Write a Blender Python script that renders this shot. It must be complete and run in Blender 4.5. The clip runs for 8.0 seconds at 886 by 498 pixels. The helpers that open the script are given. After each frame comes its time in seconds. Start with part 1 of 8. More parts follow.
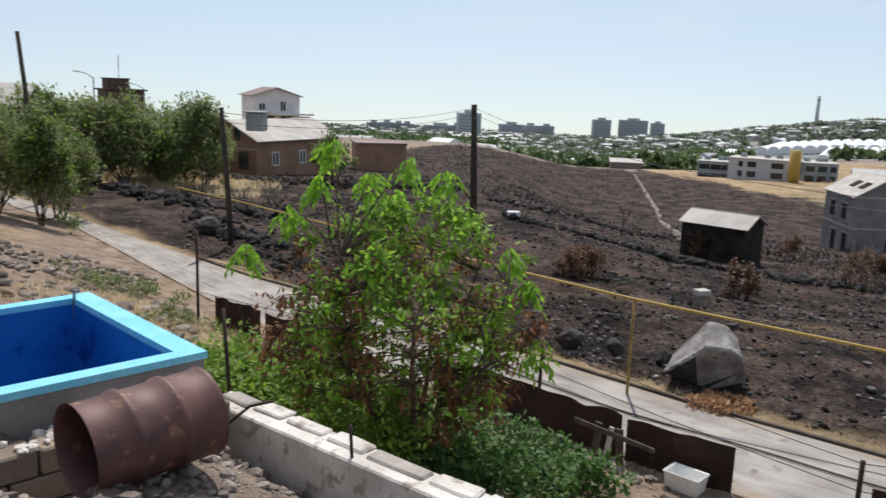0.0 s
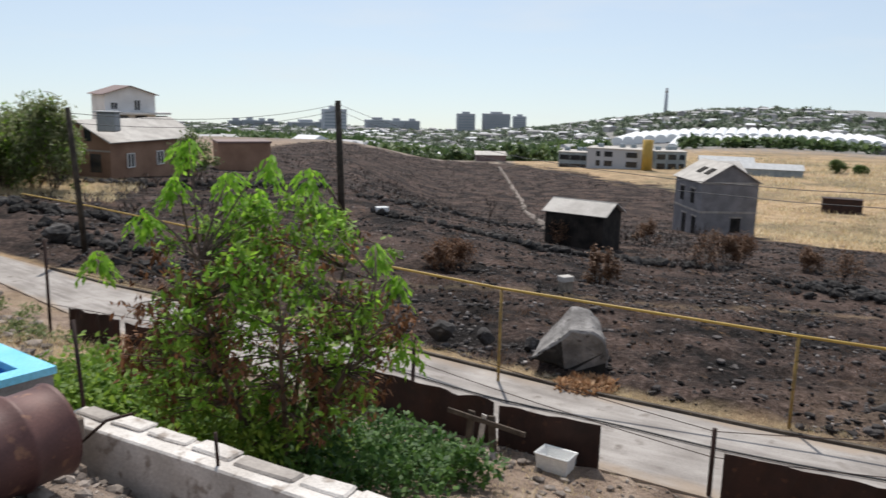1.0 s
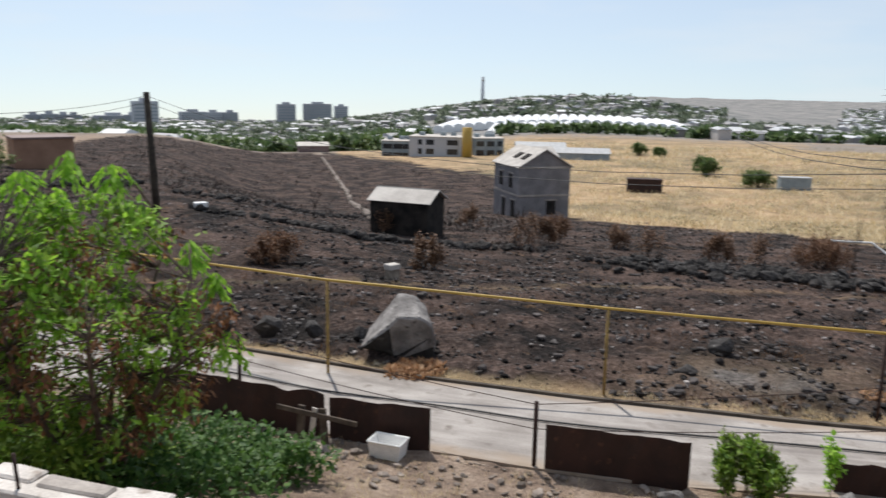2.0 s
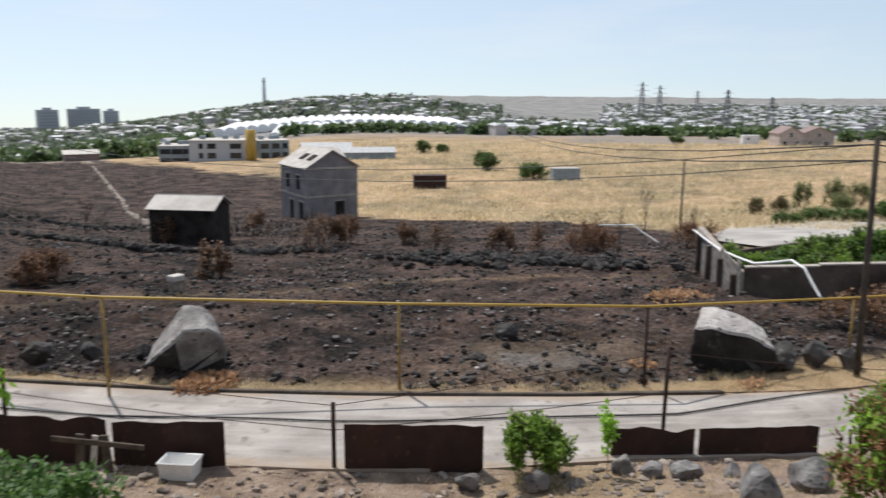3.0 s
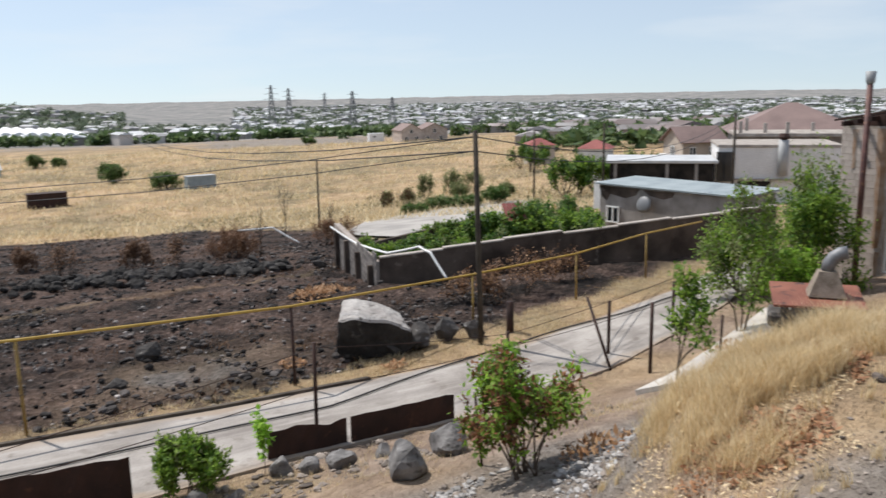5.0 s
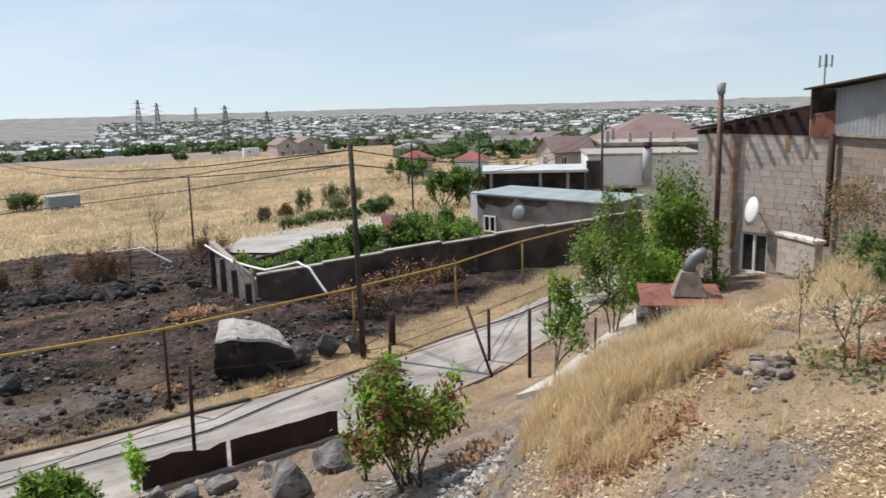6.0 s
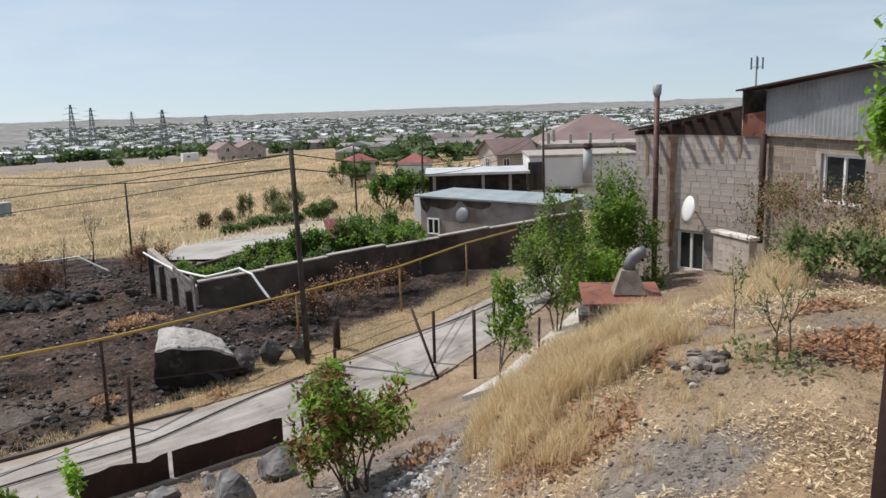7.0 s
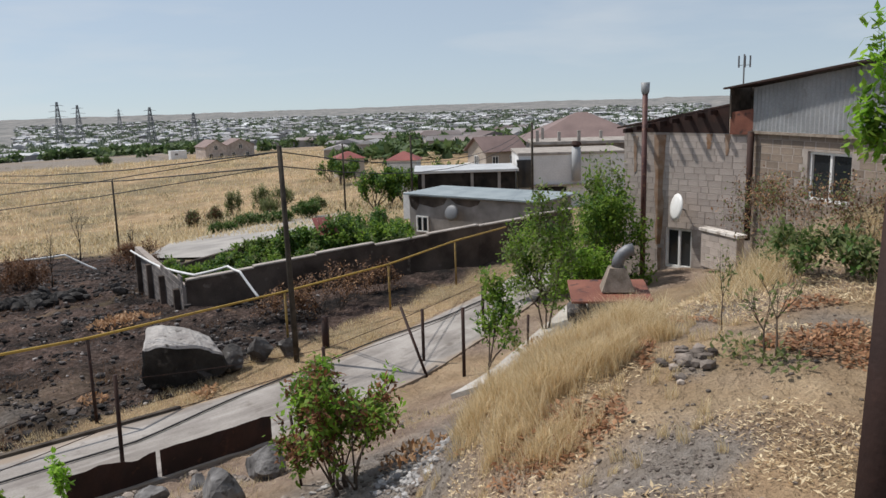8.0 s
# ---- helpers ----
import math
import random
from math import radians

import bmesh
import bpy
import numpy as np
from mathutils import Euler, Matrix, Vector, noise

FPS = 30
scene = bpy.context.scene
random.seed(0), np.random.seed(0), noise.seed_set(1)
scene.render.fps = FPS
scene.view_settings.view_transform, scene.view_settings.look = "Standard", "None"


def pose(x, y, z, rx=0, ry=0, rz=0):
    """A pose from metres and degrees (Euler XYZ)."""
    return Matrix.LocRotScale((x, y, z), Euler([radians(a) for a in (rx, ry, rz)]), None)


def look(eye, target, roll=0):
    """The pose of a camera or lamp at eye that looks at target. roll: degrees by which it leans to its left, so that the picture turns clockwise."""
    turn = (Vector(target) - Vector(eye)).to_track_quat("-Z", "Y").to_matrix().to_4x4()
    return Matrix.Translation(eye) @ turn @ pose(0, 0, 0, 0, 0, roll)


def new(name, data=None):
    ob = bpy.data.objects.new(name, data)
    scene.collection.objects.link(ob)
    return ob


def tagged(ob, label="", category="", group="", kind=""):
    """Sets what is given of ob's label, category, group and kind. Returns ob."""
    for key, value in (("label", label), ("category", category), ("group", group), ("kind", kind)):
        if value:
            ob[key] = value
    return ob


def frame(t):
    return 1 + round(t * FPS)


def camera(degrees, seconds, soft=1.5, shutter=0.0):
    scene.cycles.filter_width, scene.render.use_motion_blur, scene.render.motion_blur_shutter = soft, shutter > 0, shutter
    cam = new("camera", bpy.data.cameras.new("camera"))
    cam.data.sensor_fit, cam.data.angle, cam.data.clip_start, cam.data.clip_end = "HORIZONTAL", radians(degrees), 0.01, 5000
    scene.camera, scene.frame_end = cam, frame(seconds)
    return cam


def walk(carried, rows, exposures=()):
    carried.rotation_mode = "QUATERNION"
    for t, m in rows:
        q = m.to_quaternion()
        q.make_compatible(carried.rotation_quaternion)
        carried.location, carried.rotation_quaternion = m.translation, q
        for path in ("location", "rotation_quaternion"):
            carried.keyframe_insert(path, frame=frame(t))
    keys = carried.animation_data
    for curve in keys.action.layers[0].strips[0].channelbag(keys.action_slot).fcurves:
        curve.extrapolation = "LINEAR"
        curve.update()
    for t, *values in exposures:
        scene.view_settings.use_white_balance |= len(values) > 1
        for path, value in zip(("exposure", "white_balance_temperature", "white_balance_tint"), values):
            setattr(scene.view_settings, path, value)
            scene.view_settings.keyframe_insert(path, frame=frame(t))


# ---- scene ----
EXPOSURES = ((0.0, -0.14), (2.5, -0.05), (5.0, 0.0), (6.5, -0.04), (7.0, -0.14), (7.5, -0.26), (8.0, -0.34))
cam = camera(56.8, 8.0, soft=1.5, shutter=0.4)
EYE = 6.5
# seconds, x, y, yaw, pitch, roll: the carrier turns on the spot, camera held out
ROWS = [
    (0.0, -0.000, -0.000, 0.00, -11.02, 2.14),
    (0.5, 0.032, -0.001, -4.22, -11.21, 1.89),
    (1.0, 0.069, -0.006, -9.16, -11.04, 1.47),
    (2.5, 0.207, -0.053, -28.55, -11.55, 0.84),
    (3.0, 0.255, -0.083, -36.06, -11.28, 0.34),
    (3.5, 0.295, -0.116, -42.83, -11.25, 0.12),
    (4.0, 0.328, -0.150, -49.13, -11.44, 0.00),
    (4.5, 0.355, -0.185, -55.00, -11.43, -0.36),
    (5.0, 0.379, -0.223, -60.91, -11.17, -0.94),
    (6.5, 0.412, -0.298, -71.80, -10.29, -1.50),
    (7.0, 0.415, -0.309, -73.27, -10.37, -1.67),
    (7.5, 0.416, -0.313, -73.88, -10.46, -1.49),
    (8.0, 0.417, -0.314, -74.04, -10.55, -1.61),
]
walk(cam, [(t, pose(x, y, EYE, 90 + pitch, 0, yaw) @ pose(0, 0, 0, 0, 0, roll)) for t, x, y, yaw, pitch, roll in ROWS], EXPOSURES)

# ---- world and sun ----
SUN_TURN, SUN_HIGH = 4.0, 57.0  # degrees to the right of +y, and above the horizon
world = bpy.data.worlds.new("world")
scene.world = world
world.use_nodes = True
wn, wl = world.node_tree.nodes, world.node_tree.links
wn.clear()
w_out, w_bg = wn.new("ShaderNodeOutputWorld"), wn.new("ShaderNodeBackground")
w_sky = wn.new("ShaderNodeTexSky")
w_sky.sky_type, w_sky.sun_disc = "NISHITA", False
w_sky.sun_elevation, w_sky.sun_rotation = radians(SUN_HIGH), radians(SUN_TURN)
w_sky.air_density, w_sky.dust_density, w_sky.ozone_density = 1.0, 0.7, 2.0
w_tex, w_map = wn.new("ShaderNodeTexCoord"), wn.new("ShaderNodeMapping")
w_map.inputs["Location"].default_value = (0, 0, 0.09)
wl.new(w_tex.outputs["Generated"], w_map.inputs["Vector"])
wl.new(w_map.outputs["Vector"], w_sky.inputs["Vector"])
# thin white cloud low over the land
w_cmap, w_noise, w_ramp = wn.new("ShaderNodeMapping"), wn.new("ShaderNodeTexNoise"), wn.new("ShaderNodeValToRGB")
w_cmap.inputs["Scale"].default_value = (3.0, 3.0, 16.0)
w_noise.inputs["Scale"].default_value, w_noise.inputs["Detail"].default_value = 1.6, 6.0
w_ramp.color_ramp.elements[0].position, w_ramp.color_ramp.elements[1].position = 0.50, 0.80
wl.new(w_tex.outputs["Generated"], w_cmap.inputs["Vector"])
wl.new(w_cmap.outputs["Vector"], w_noise.inputs["Vector"])
wl.new(w_noise.outputs["Fac"], w_ramp.inputs["Fac"])
w_mix, w_str = wn.new("ShaderNodeMix"), wn.new("ShaderNodeMath")
w_mix.data_type = "RGBA"
w_mix.inputs["B"].default_value = (6.5, 6.7, 6.9, 1)
w_str.operation = "MULTIPLY"
w_str.inputs[1].default_value = 0.4
wl.new(w_ramp.outputs["Color"], w_str.inputs[0])
wl.new(w_str.outputs["Value"], w_mix.inputs["Factor"])
wl.new(w_sky.outputs["Color"], w_mix.inputs["A"])
w_veil = wn.new("ShaderNodeMix")
w_veil.data_type = "RGBA"
w_veil.inputs["Factor"].default_value = 0.4
w_veil.inputs["B"].default_value = (6.1, 6.5, 6.8, 1)
wl.new(w_mix.outputs["Result"], w_veil.inputs["A"])
wl.new(w_veil.outputs["Result"], w_bg.inputs["Color"])
w_bg.inputs["Strength"].default_value = 0.135
wl.new(w_bg.outputs["Background"], w_out.inputs["Surface"])
sun = new("sun", bpy.data.lights.new("sun", "SUN"))
sun.data.energy, sun.data.angle, sun.data.color = 4.6, radians(0.53), (1.0, 0.95, 0.88)
sa, se = radians(SUN_TURN), radians(SUN_HIGH)
sun.matrix_world = look((0, 0, 60), (-math.sin(sa) * math.cos(se), -math.cos(sa) * math.cos(se), 60 - math.sin(se)))
# ---- plan of the land -------------------------------------------------
FAR_X = [-60, -17.9, -6.6, 1.24, 5.7, 8.85, 12.2, 14.8, 17.5, 22, 26.5, 45]
FAR_Y = [80, 38.5, 27.2, 20.8, 16.6, 14.1, 11.7, 10.0, 8.4, 6.9, 5.7, 3.0]
NEAR_X = [-60, -16.3, -5.6, 0.3, 2.9, 5.0, 6.6, 8.6, 10.8, 13.8, 18, 22.8, 26.5, 45]
NEAR_Y = [76, 35.5, 22.3, 16.8, 14.5, 12.8, 11.5, 10.1, 9.0, 7.1, 5.3, 4.3, 3.8, 1.5]


def far_edge(x):
    return float(np.interp(x, FAR_X, FAR_Y))


def near_edge(x):
    return float(np.interp(x, NEAR_X, NEAR_Y))


def smooth(a, b, v):
    t = min(1.0, max(0.0, (v - a) / (b - a)))
    return t * t * (3 - 2 * t)


def field(x, y):
    """The falling field beyond the lane."""
    t = max(0.0, y - far_edge(x))
    t -= 4 * (1 - math.exp(-t / 4))
    k = 0.045 + 0.055 * smooth(2, 20, x)
    return -k * t - 0.05 * max(0.0, x - 25)


def ground(x, y):
    """Height of the land, without stones and clods."""
    r, a = math.hypot(x, y), math.degrees(math.atan2(x, y))
    if abs(a) > 110:
        return 4.9 - 0.02 * max(0.0, r - 30) if r < 400 else -2.5 - 0.004 * (r - 400)
    v = near_edge(x) - y
    if v > 0 and r < 120:
        garden = float(np.interp(v, [0, 1, 4, 8, 11.4, 12.1, 13, 14, 17, 20], [0, 0.1, 0.7, 1.4, 1.9, 3.3, 3.75, 3.95, 4.85, 5.0]))
        bank = float(np.interp(v - 3.2 * (1 - smooth(5.5, 9.5, x)), [0, 1.0, 2, 4, 5.7, 7.0, 8.2, 9.1, 11, 14, 17, 20], [0, 0.1, 0.35, 1.1, 1.4, 1.95, 3.25, 3.66, 4.0, 4.2, 4.85, 5.0]))
        mound = 0.3 * math.exp(-(((x - 16) / 4) ** 2) - ((y + 3) / 2.5) ** 2)
        down = smooth(22, 34, x)
        if -6 < x < 0 and 2 < y < 7:
            # a hollow along the wall under the pool
            s, w = -0.715 * (x + 1.9) - 0.7 * (y - 6.2), 0.7 * (x + 1.9) - 0.715 * (y - 6.2)
            e = 0.35 + 0.6 * smooth(1.0, 1.5, s)
            garden -= 0.75 * smooth(0.3, 0.8, s) * (1 - smooth(e, e + 0.45, w)) * smooth(-0.3, 0.0, w)
        return (garden + (bank - garden) * smooth(2.5, 6, x) + mound) * (1 - down) + down * (0.25 * min(v, 3) - 0.05 * max(0.0, x - 25))
    if r <= 120:
        return field(x, y)
    z = field(x * 120 / r, y * 120 / r) if near_edge(x * 120 / r) < y * 120 / r else 0.0
    left = float(np.interp(r, [120, 285, 335, 450, 700, 1000, 1500, 2500, 4900], [0, -7, -16, -23, -37, -49, -67, -108, -245]))
    right = float(np.interp(r, [120, 300, 450, 700, 1500, 2600, 3600, 4900], [0, -4, -9, -22, -33, -42, -36, -42]))
    z += left + (right - left) * smooth(8, 30, a)
    z += 27 * math.exp(-((a - 31) / (14 if a < 31 else 8)) ** 2 - ((r - 1250) / 420) ** 2)
    z += 8 * smooth(58, 80, a) * smooth(2600, 3600, r)
    return z


POOL = [(-1.92, 6.49), (-3.66, 8.25), (-6.2, 5.6), (-4.2, 4.24)]


def in_pool(x, y, d=0.22):
    """Whether a place lies within the pool, d metres inside its edge."""
    for (x0, y0), (x1, y1) in zip(POOL, POOL[1:] + POOL[:1]):
        ex, ey = x1 - x0, y1 - y0
        if (ex * (y - y0) - ey * (x - x0)) / math.hypot(ex, ey) < d:
            return False
    return True


def burnt(x, y):
    """How far the ground is burnt black, 0 to 1."""
    t = y - far_edge(x)
    if t < 0:
        return 0.0
    r, a = math.hypot(x, y), math.degrees(math.atan2(x, y))
    edge = float(np.interp(a, [-40, -14, -6, 0, 8, 14, 18, 20.5, 24.3, 27, 30, 35, 41, 47, 52, 57, 62, 68, 75, 80], [50, 60, 110, 240, 285, 262, 228, 198, 182, 128, 96, 88, 82, 78, 69, 50, 40, 38, 38, 36]))
    n = noise.noise(Vector((x * 0.25, y * 0.25, 3.0)))
    verge = 0.2 + 1.3 * smooth(14.5, 18, x) + 0.7 * noise.noise(Vector((x * 0.5, y * 0.5, 9.0)))
    return smooth(0.94, 1.06, (edge - r) / edge * 2 + 1 + 0.2 * n) * smooth(0.0, 0.9, t - verge)

# ---- materials ----
def mat(name, a, b, scale=4.0, rough=0.85, bump=0.25, fine=40.0, metal=0.0, c=None, vary=0.0, spot=0.55, coat=0.0):
    """A worn surface: colours a and b in patches, c in spots, fine grain and relief; vary: difference from piece to piece."""
    m = bpy.data.materials.new(name)
    m.use_nodes = True
    n, l = m.node_tree.nodes, m.node_tree.links
    p = n["Principled BSDF"]
    p.inputs["Metallic"].default_value = metal
    p.inputs["Specular IOR Level"].default_value = 0.5 if rough < 0.8 else 0.15
    tc = n.new("ShaderNodeTexCoord")
    n1, n2 = n.new("ShaderNodeTexNoise"), n.new("ShaderNodeTexNoise")
    n1.inputs["Scale"].default_value, n1.inputs["Detail"].default_value = scale, 5
    n2.inputs["Scale"].default_value, n2.inputs["Detail"].default_value = fine, 4
    l.new(tc.outputs["Object"], n1.inputs["Vector"])
    l.new(tc.outputs["Object"], n2.inputs["Vector"])
    r1 = n.new("ShaderNodeValToRGB")
    r1.color_ramp.elements[0].position, r1.color_ramp.elements[1].position = 0.36, 0.64
    r1.color_ramp.elements[0].color, r1.color_ramp.elements[1].color = (*a, 1), (*b, 1)
    l.new(n1.outputs["Fac"], r1.inputs["Fac"])
    col = r1.outputs["Color"]
    if c:
        r2, mx = n.new("ShaderNodeValToRGB"), n.new("ShaderNodeMix")
        r2.color_ramp.elements[0].position, r2.color_ramp.elements[1].position = spot, spot + 0.1
        mx.data_type = "RGBA"
        n3 = n.new("ShaderNodeTexNoise")
        n3.inputs["Scale"].default_value, n3.inputs["Detail"].default_value = scale * 3.1, 6
        l.new(tc.outputs["Object"], n3.inputs["Vector"])
        l.new(n3.outputs["Fac"], r2.inputs["Fac"])
        l.new(r2.outputs["Color"], mx.inputs["Factor"])
        l.new(col, mx.inputs["A"])
        mx.inputs["B"].default_value = (*c, 1)
        col = mx.outputs["Result"]
    hs = n.new("ShaderNodeHueSaturation")
    mr = n.new("ShaderNodeMapRange")
    mr.inputs["To Min"].default_value, mr.inputs["To Max"].default_value = 0.72, 1.28
    l.new(n2.outputs["Fac"], mr.inputs["Value"])
    val = mr.outputs["Result"]
    if vary:
        oi, m2, mul = n.new("ShaderNodeObjectInfo"), n.new("ShaderNodeMapRange"), n.new("ShaderNodeMath")
        geo, add, fr = n.new("ShaderNodeNewGeometry"), n.new("ShaderNodeMath"), n.new("ShaderNodeMath")
        fr.operation, mul.operation = "FRACT", "MULTIPLY"
        l.new(oi.outputs["Random"], add.inputs[0])
        l.new(geo.outputs["Random Per Island"], add.inputs[1])
        l.new(add.outputs[0], fr.inputs[0])
        l.new(fr.outputs[0], m2.inputs["Value"])
        m2.inputs["To Min"].default_value, m2.inputs["To Max"].default_value = 1 - vary, 1 + vary
        l.new(m2.outputs["Result"], mul.inputs[0])
        l.new(val, mul.inputs[1])
        val = mul.outputs[0]
    l.new(val, hs.inputs["Value"])
    l.new(col, hs.inputs["Color"])
    l.new(hs.outputs["Color"], p.inputs["Base Color"])
    rr = n.new("ShaderNodeMapRange")
    rr.inputs["To Min"].default_value, rr.inputs["To Max"].default_value = max(0.05, rough - 0.12), min(1, rough + 0.12)
    l.new(n1.outputs["Fac"], rr.inputs["Value"])
    l.new(rr.outputs["Result"], p.inputs["Roughness"])
    if bump:
        bp, sm = n.new("ShaderNodeBump"), n.new("ShaderNodeMath")
        l.new(n1.outputs["Fac"], sm.inputs[0])
        l.new(n2.outputs["Fac"], sm.inputs[1])
        l.new(sm.outputs[0], bp.inputs["Height"])
        bp.inputs["Strength"].default_value, bp.inputs["Distance"].default_value = bump, 0.6 / fine
        l.new(bp.outputs["Normal"], p.inputs["Normal"])
    p.inputs["Coat Weight"].default_value = coat
    return m


def leaf_mat(name, a, b, back=0.35):
    """Leaves that let light through; each leaf a little different."""
    m = bpy.data.materials.new(name)
    m.use_nodes = True
    n, l = m.node_tree.nodes, m.node_tree.links
    p, out = n["Principled BSDF"], n["Material Output"]
    geo, r, tr, mx = n.new("ShaderNodeNewGeometry"), n.new("ShaderNodeValToRGB"), n.new("ShaderNodeBsdfTranslucent"), n.new("ShaderNodeMixShader")
    r.color_ramp.elements[0].color, r.color_ramp.elements[1].color = (*a, 1), (*b, 1)
    l.new(geo.outputs["Random Per Island"], r.inputs["Fac"])
    l.new(r.outputs["Color"], p.inputs["Base Color"])
    l.new(r.outputs["Color"], tr.inputs["Color"])
    p.inputs["Roughness"].default_value = 0.6
    p.inputs["Specular IOR Level"].default_value = 0.3
    mx.inputs["Fac"].default_value = back
    l.new(p.outputs["BSDF"], mx.inputs[1])
    l.new(tr.outputs["BSDF"], mx.inputs[2])
    l.new(mx.outputs["Shader"], out.inputs["Surface"])
    return m


def ground_mat():
    """Soil: burnt black, straw-dry, garden earth and haze-greyed far land, laid by the attributes of the sheet."""
    m = bpy.data.materials.new("land")
    m.use_nodes = True
    n, l = m.node_tree.nodes, m.node_tree.links
    p = n["Principled BSDF"]
    p.inputs["Roughness"].default_value = 0.95
    p.inputs["Specular IOR Level"].default_value = 0.08
    tc = n.new("ShaderNodeTexCoord")

    def tex(scale, detail=6, rough=0.6):
        t = n.new("ShaderNodeTexNoise")
        t.inputs["Scale"].default_value, t.inputs["Detail"].default_value, t.inputs["Roughness"].default_value = scale, detail, rough
        l.new(tc.outputs["Object"], t.inputs["Vector"])
        return t.outputs["Fac"]

    def ramp(fac, *stops):
        r = n.new("ShaderNodeValToRGB")
        while len(r.color_ramp.elements) < len(stops):
            r.color_ramp.elements.new(0.5)
        for e, (at, colour) in zip(r.color_ramp.elements, stops):
            e.position, e.color = at, (*colour, 1)
        l.new(fac, r.inputs["Fac"])
        return r.outputs["Color"]

    def mix(f, a, b):
        x = n.new("ShaderNodeMix")
        x.data_type = "RGBA"
        l.new(f, x.inputs["Factor"])
        l.new(a, x.inputs["A"])
        l.new(b, x.inputs["B"])
        return x.outputs["Result"]

    def attr(name):
        a = n.new("ShaderNodeAttribute")
        a.attribute_name = name
        return a.outputs["Fac"]

    big, mid, small, tiny = tex(0.13), tex(0.9), tex(7.0), tex(38.0, 4)
    soil = ramp(tex(1.4, 8, 0.7), (0.3, (0.14, 0.10, 0.078)), (0.5, (0.30, 0.225, 0.175)), (0.7, (0.46, 0.365, 0.29)))
    black = ramp(small, (0.3, (0.008, 0.0075, 0.0075)), (0.55, (0.022, 0.019, 0.018)), (0.75, (0.05, 0.044, 0.041)))
    brown = ramp(small, (0.3, (0.046, 0.030, 0.024)), (0.55, (0.122, 0.086, 0.073)), (0.75, (0.27, 0.20, 0.17)))
    patch = ramp(tex(0.30, 8, 0.75), (0.42, (0, 0, 0)), (0.60, (1, 1, 1)))
    ash = mix(patch, black, brown)
    singed = ramp(small, (0.3, (0.14, 0.075, 0.035)), (0.7, (0.34, 0.21, 0.11)))
    left = ramp(tex(0.55, 9, 0.8), (0.60, (0, 0, 0)), (0.70, (1, 1, 1)))
    ash = mix(left, ash, singed)
    straw = ramp(tex(0.45, 8, 0.75), (0.3, (0.22, 0.142, 0.085)), (0.5, (0.425, 0.30, 0.182)), (0.72, (0.62, 0.48, 0.32)))
    green = ramp(tex(0.05, 8, 0.75), (0.43, (0, 0, 0)), (0.60, (1, 1, 1)))
    weedy = ramp(tex(0.7, 8, 0.7), (0.3, (0.12, 0.10, 0.06)), (0.7, (0.29, 0.235, 0.15)))
    straw = mix(green, straw, weedy)
    # haze put into the colour: land goes grey far off
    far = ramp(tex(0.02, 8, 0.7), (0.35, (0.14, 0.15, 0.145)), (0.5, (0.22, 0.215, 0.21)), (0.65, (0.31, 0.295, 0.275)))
    grey = ramp(small, (0.3, (0.13, 0.12, 0.11)), (0.7, (0.32, 0.30, 0.28)))
    col = mix(attr("grey"), soil, grey)
    col = mix(attr("straw"), col, straw)
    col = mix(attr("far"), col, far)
    col = mix(attr("burnt"), col, ash)
    hs, mr = n.new("ShaderNodeHueSaturation"), n.new("ShaderNodeMapRange")
    mr.inputs["To Min"].default_value, mr.inputs["To Max"].default_value = 0.55, 1.45
    l.new(tiny, mr.inputs["Value"])
    l.new(mr.outputs["Result"], hs.inputs["Value"])
    l.new(col, hs.inputs["Color"])
    l.new(hs.outputs["Color"], p.inputs["Base Color"])
    b1, b2 = n.new("ShaderNodeBump"), n.new("ShaderNodeBump")
    b1.inputs["Strength"].default_value, b1.inputs["Distance"].default_value = 0.9, 0.2
    b2.inputs["Strength"].default_value, b2.inputs["Distance"].default_value = 0.7, 0.03
    l.new(small, b1.inputs["Height"])
    l.new(tiny, b2.inputs["Height"])
    l.new(b1.outputs["Normal"], b2.inputs["Normal"])
    l.new(b2.outputs["Normal"], p.inputs["Normal"])
    return m


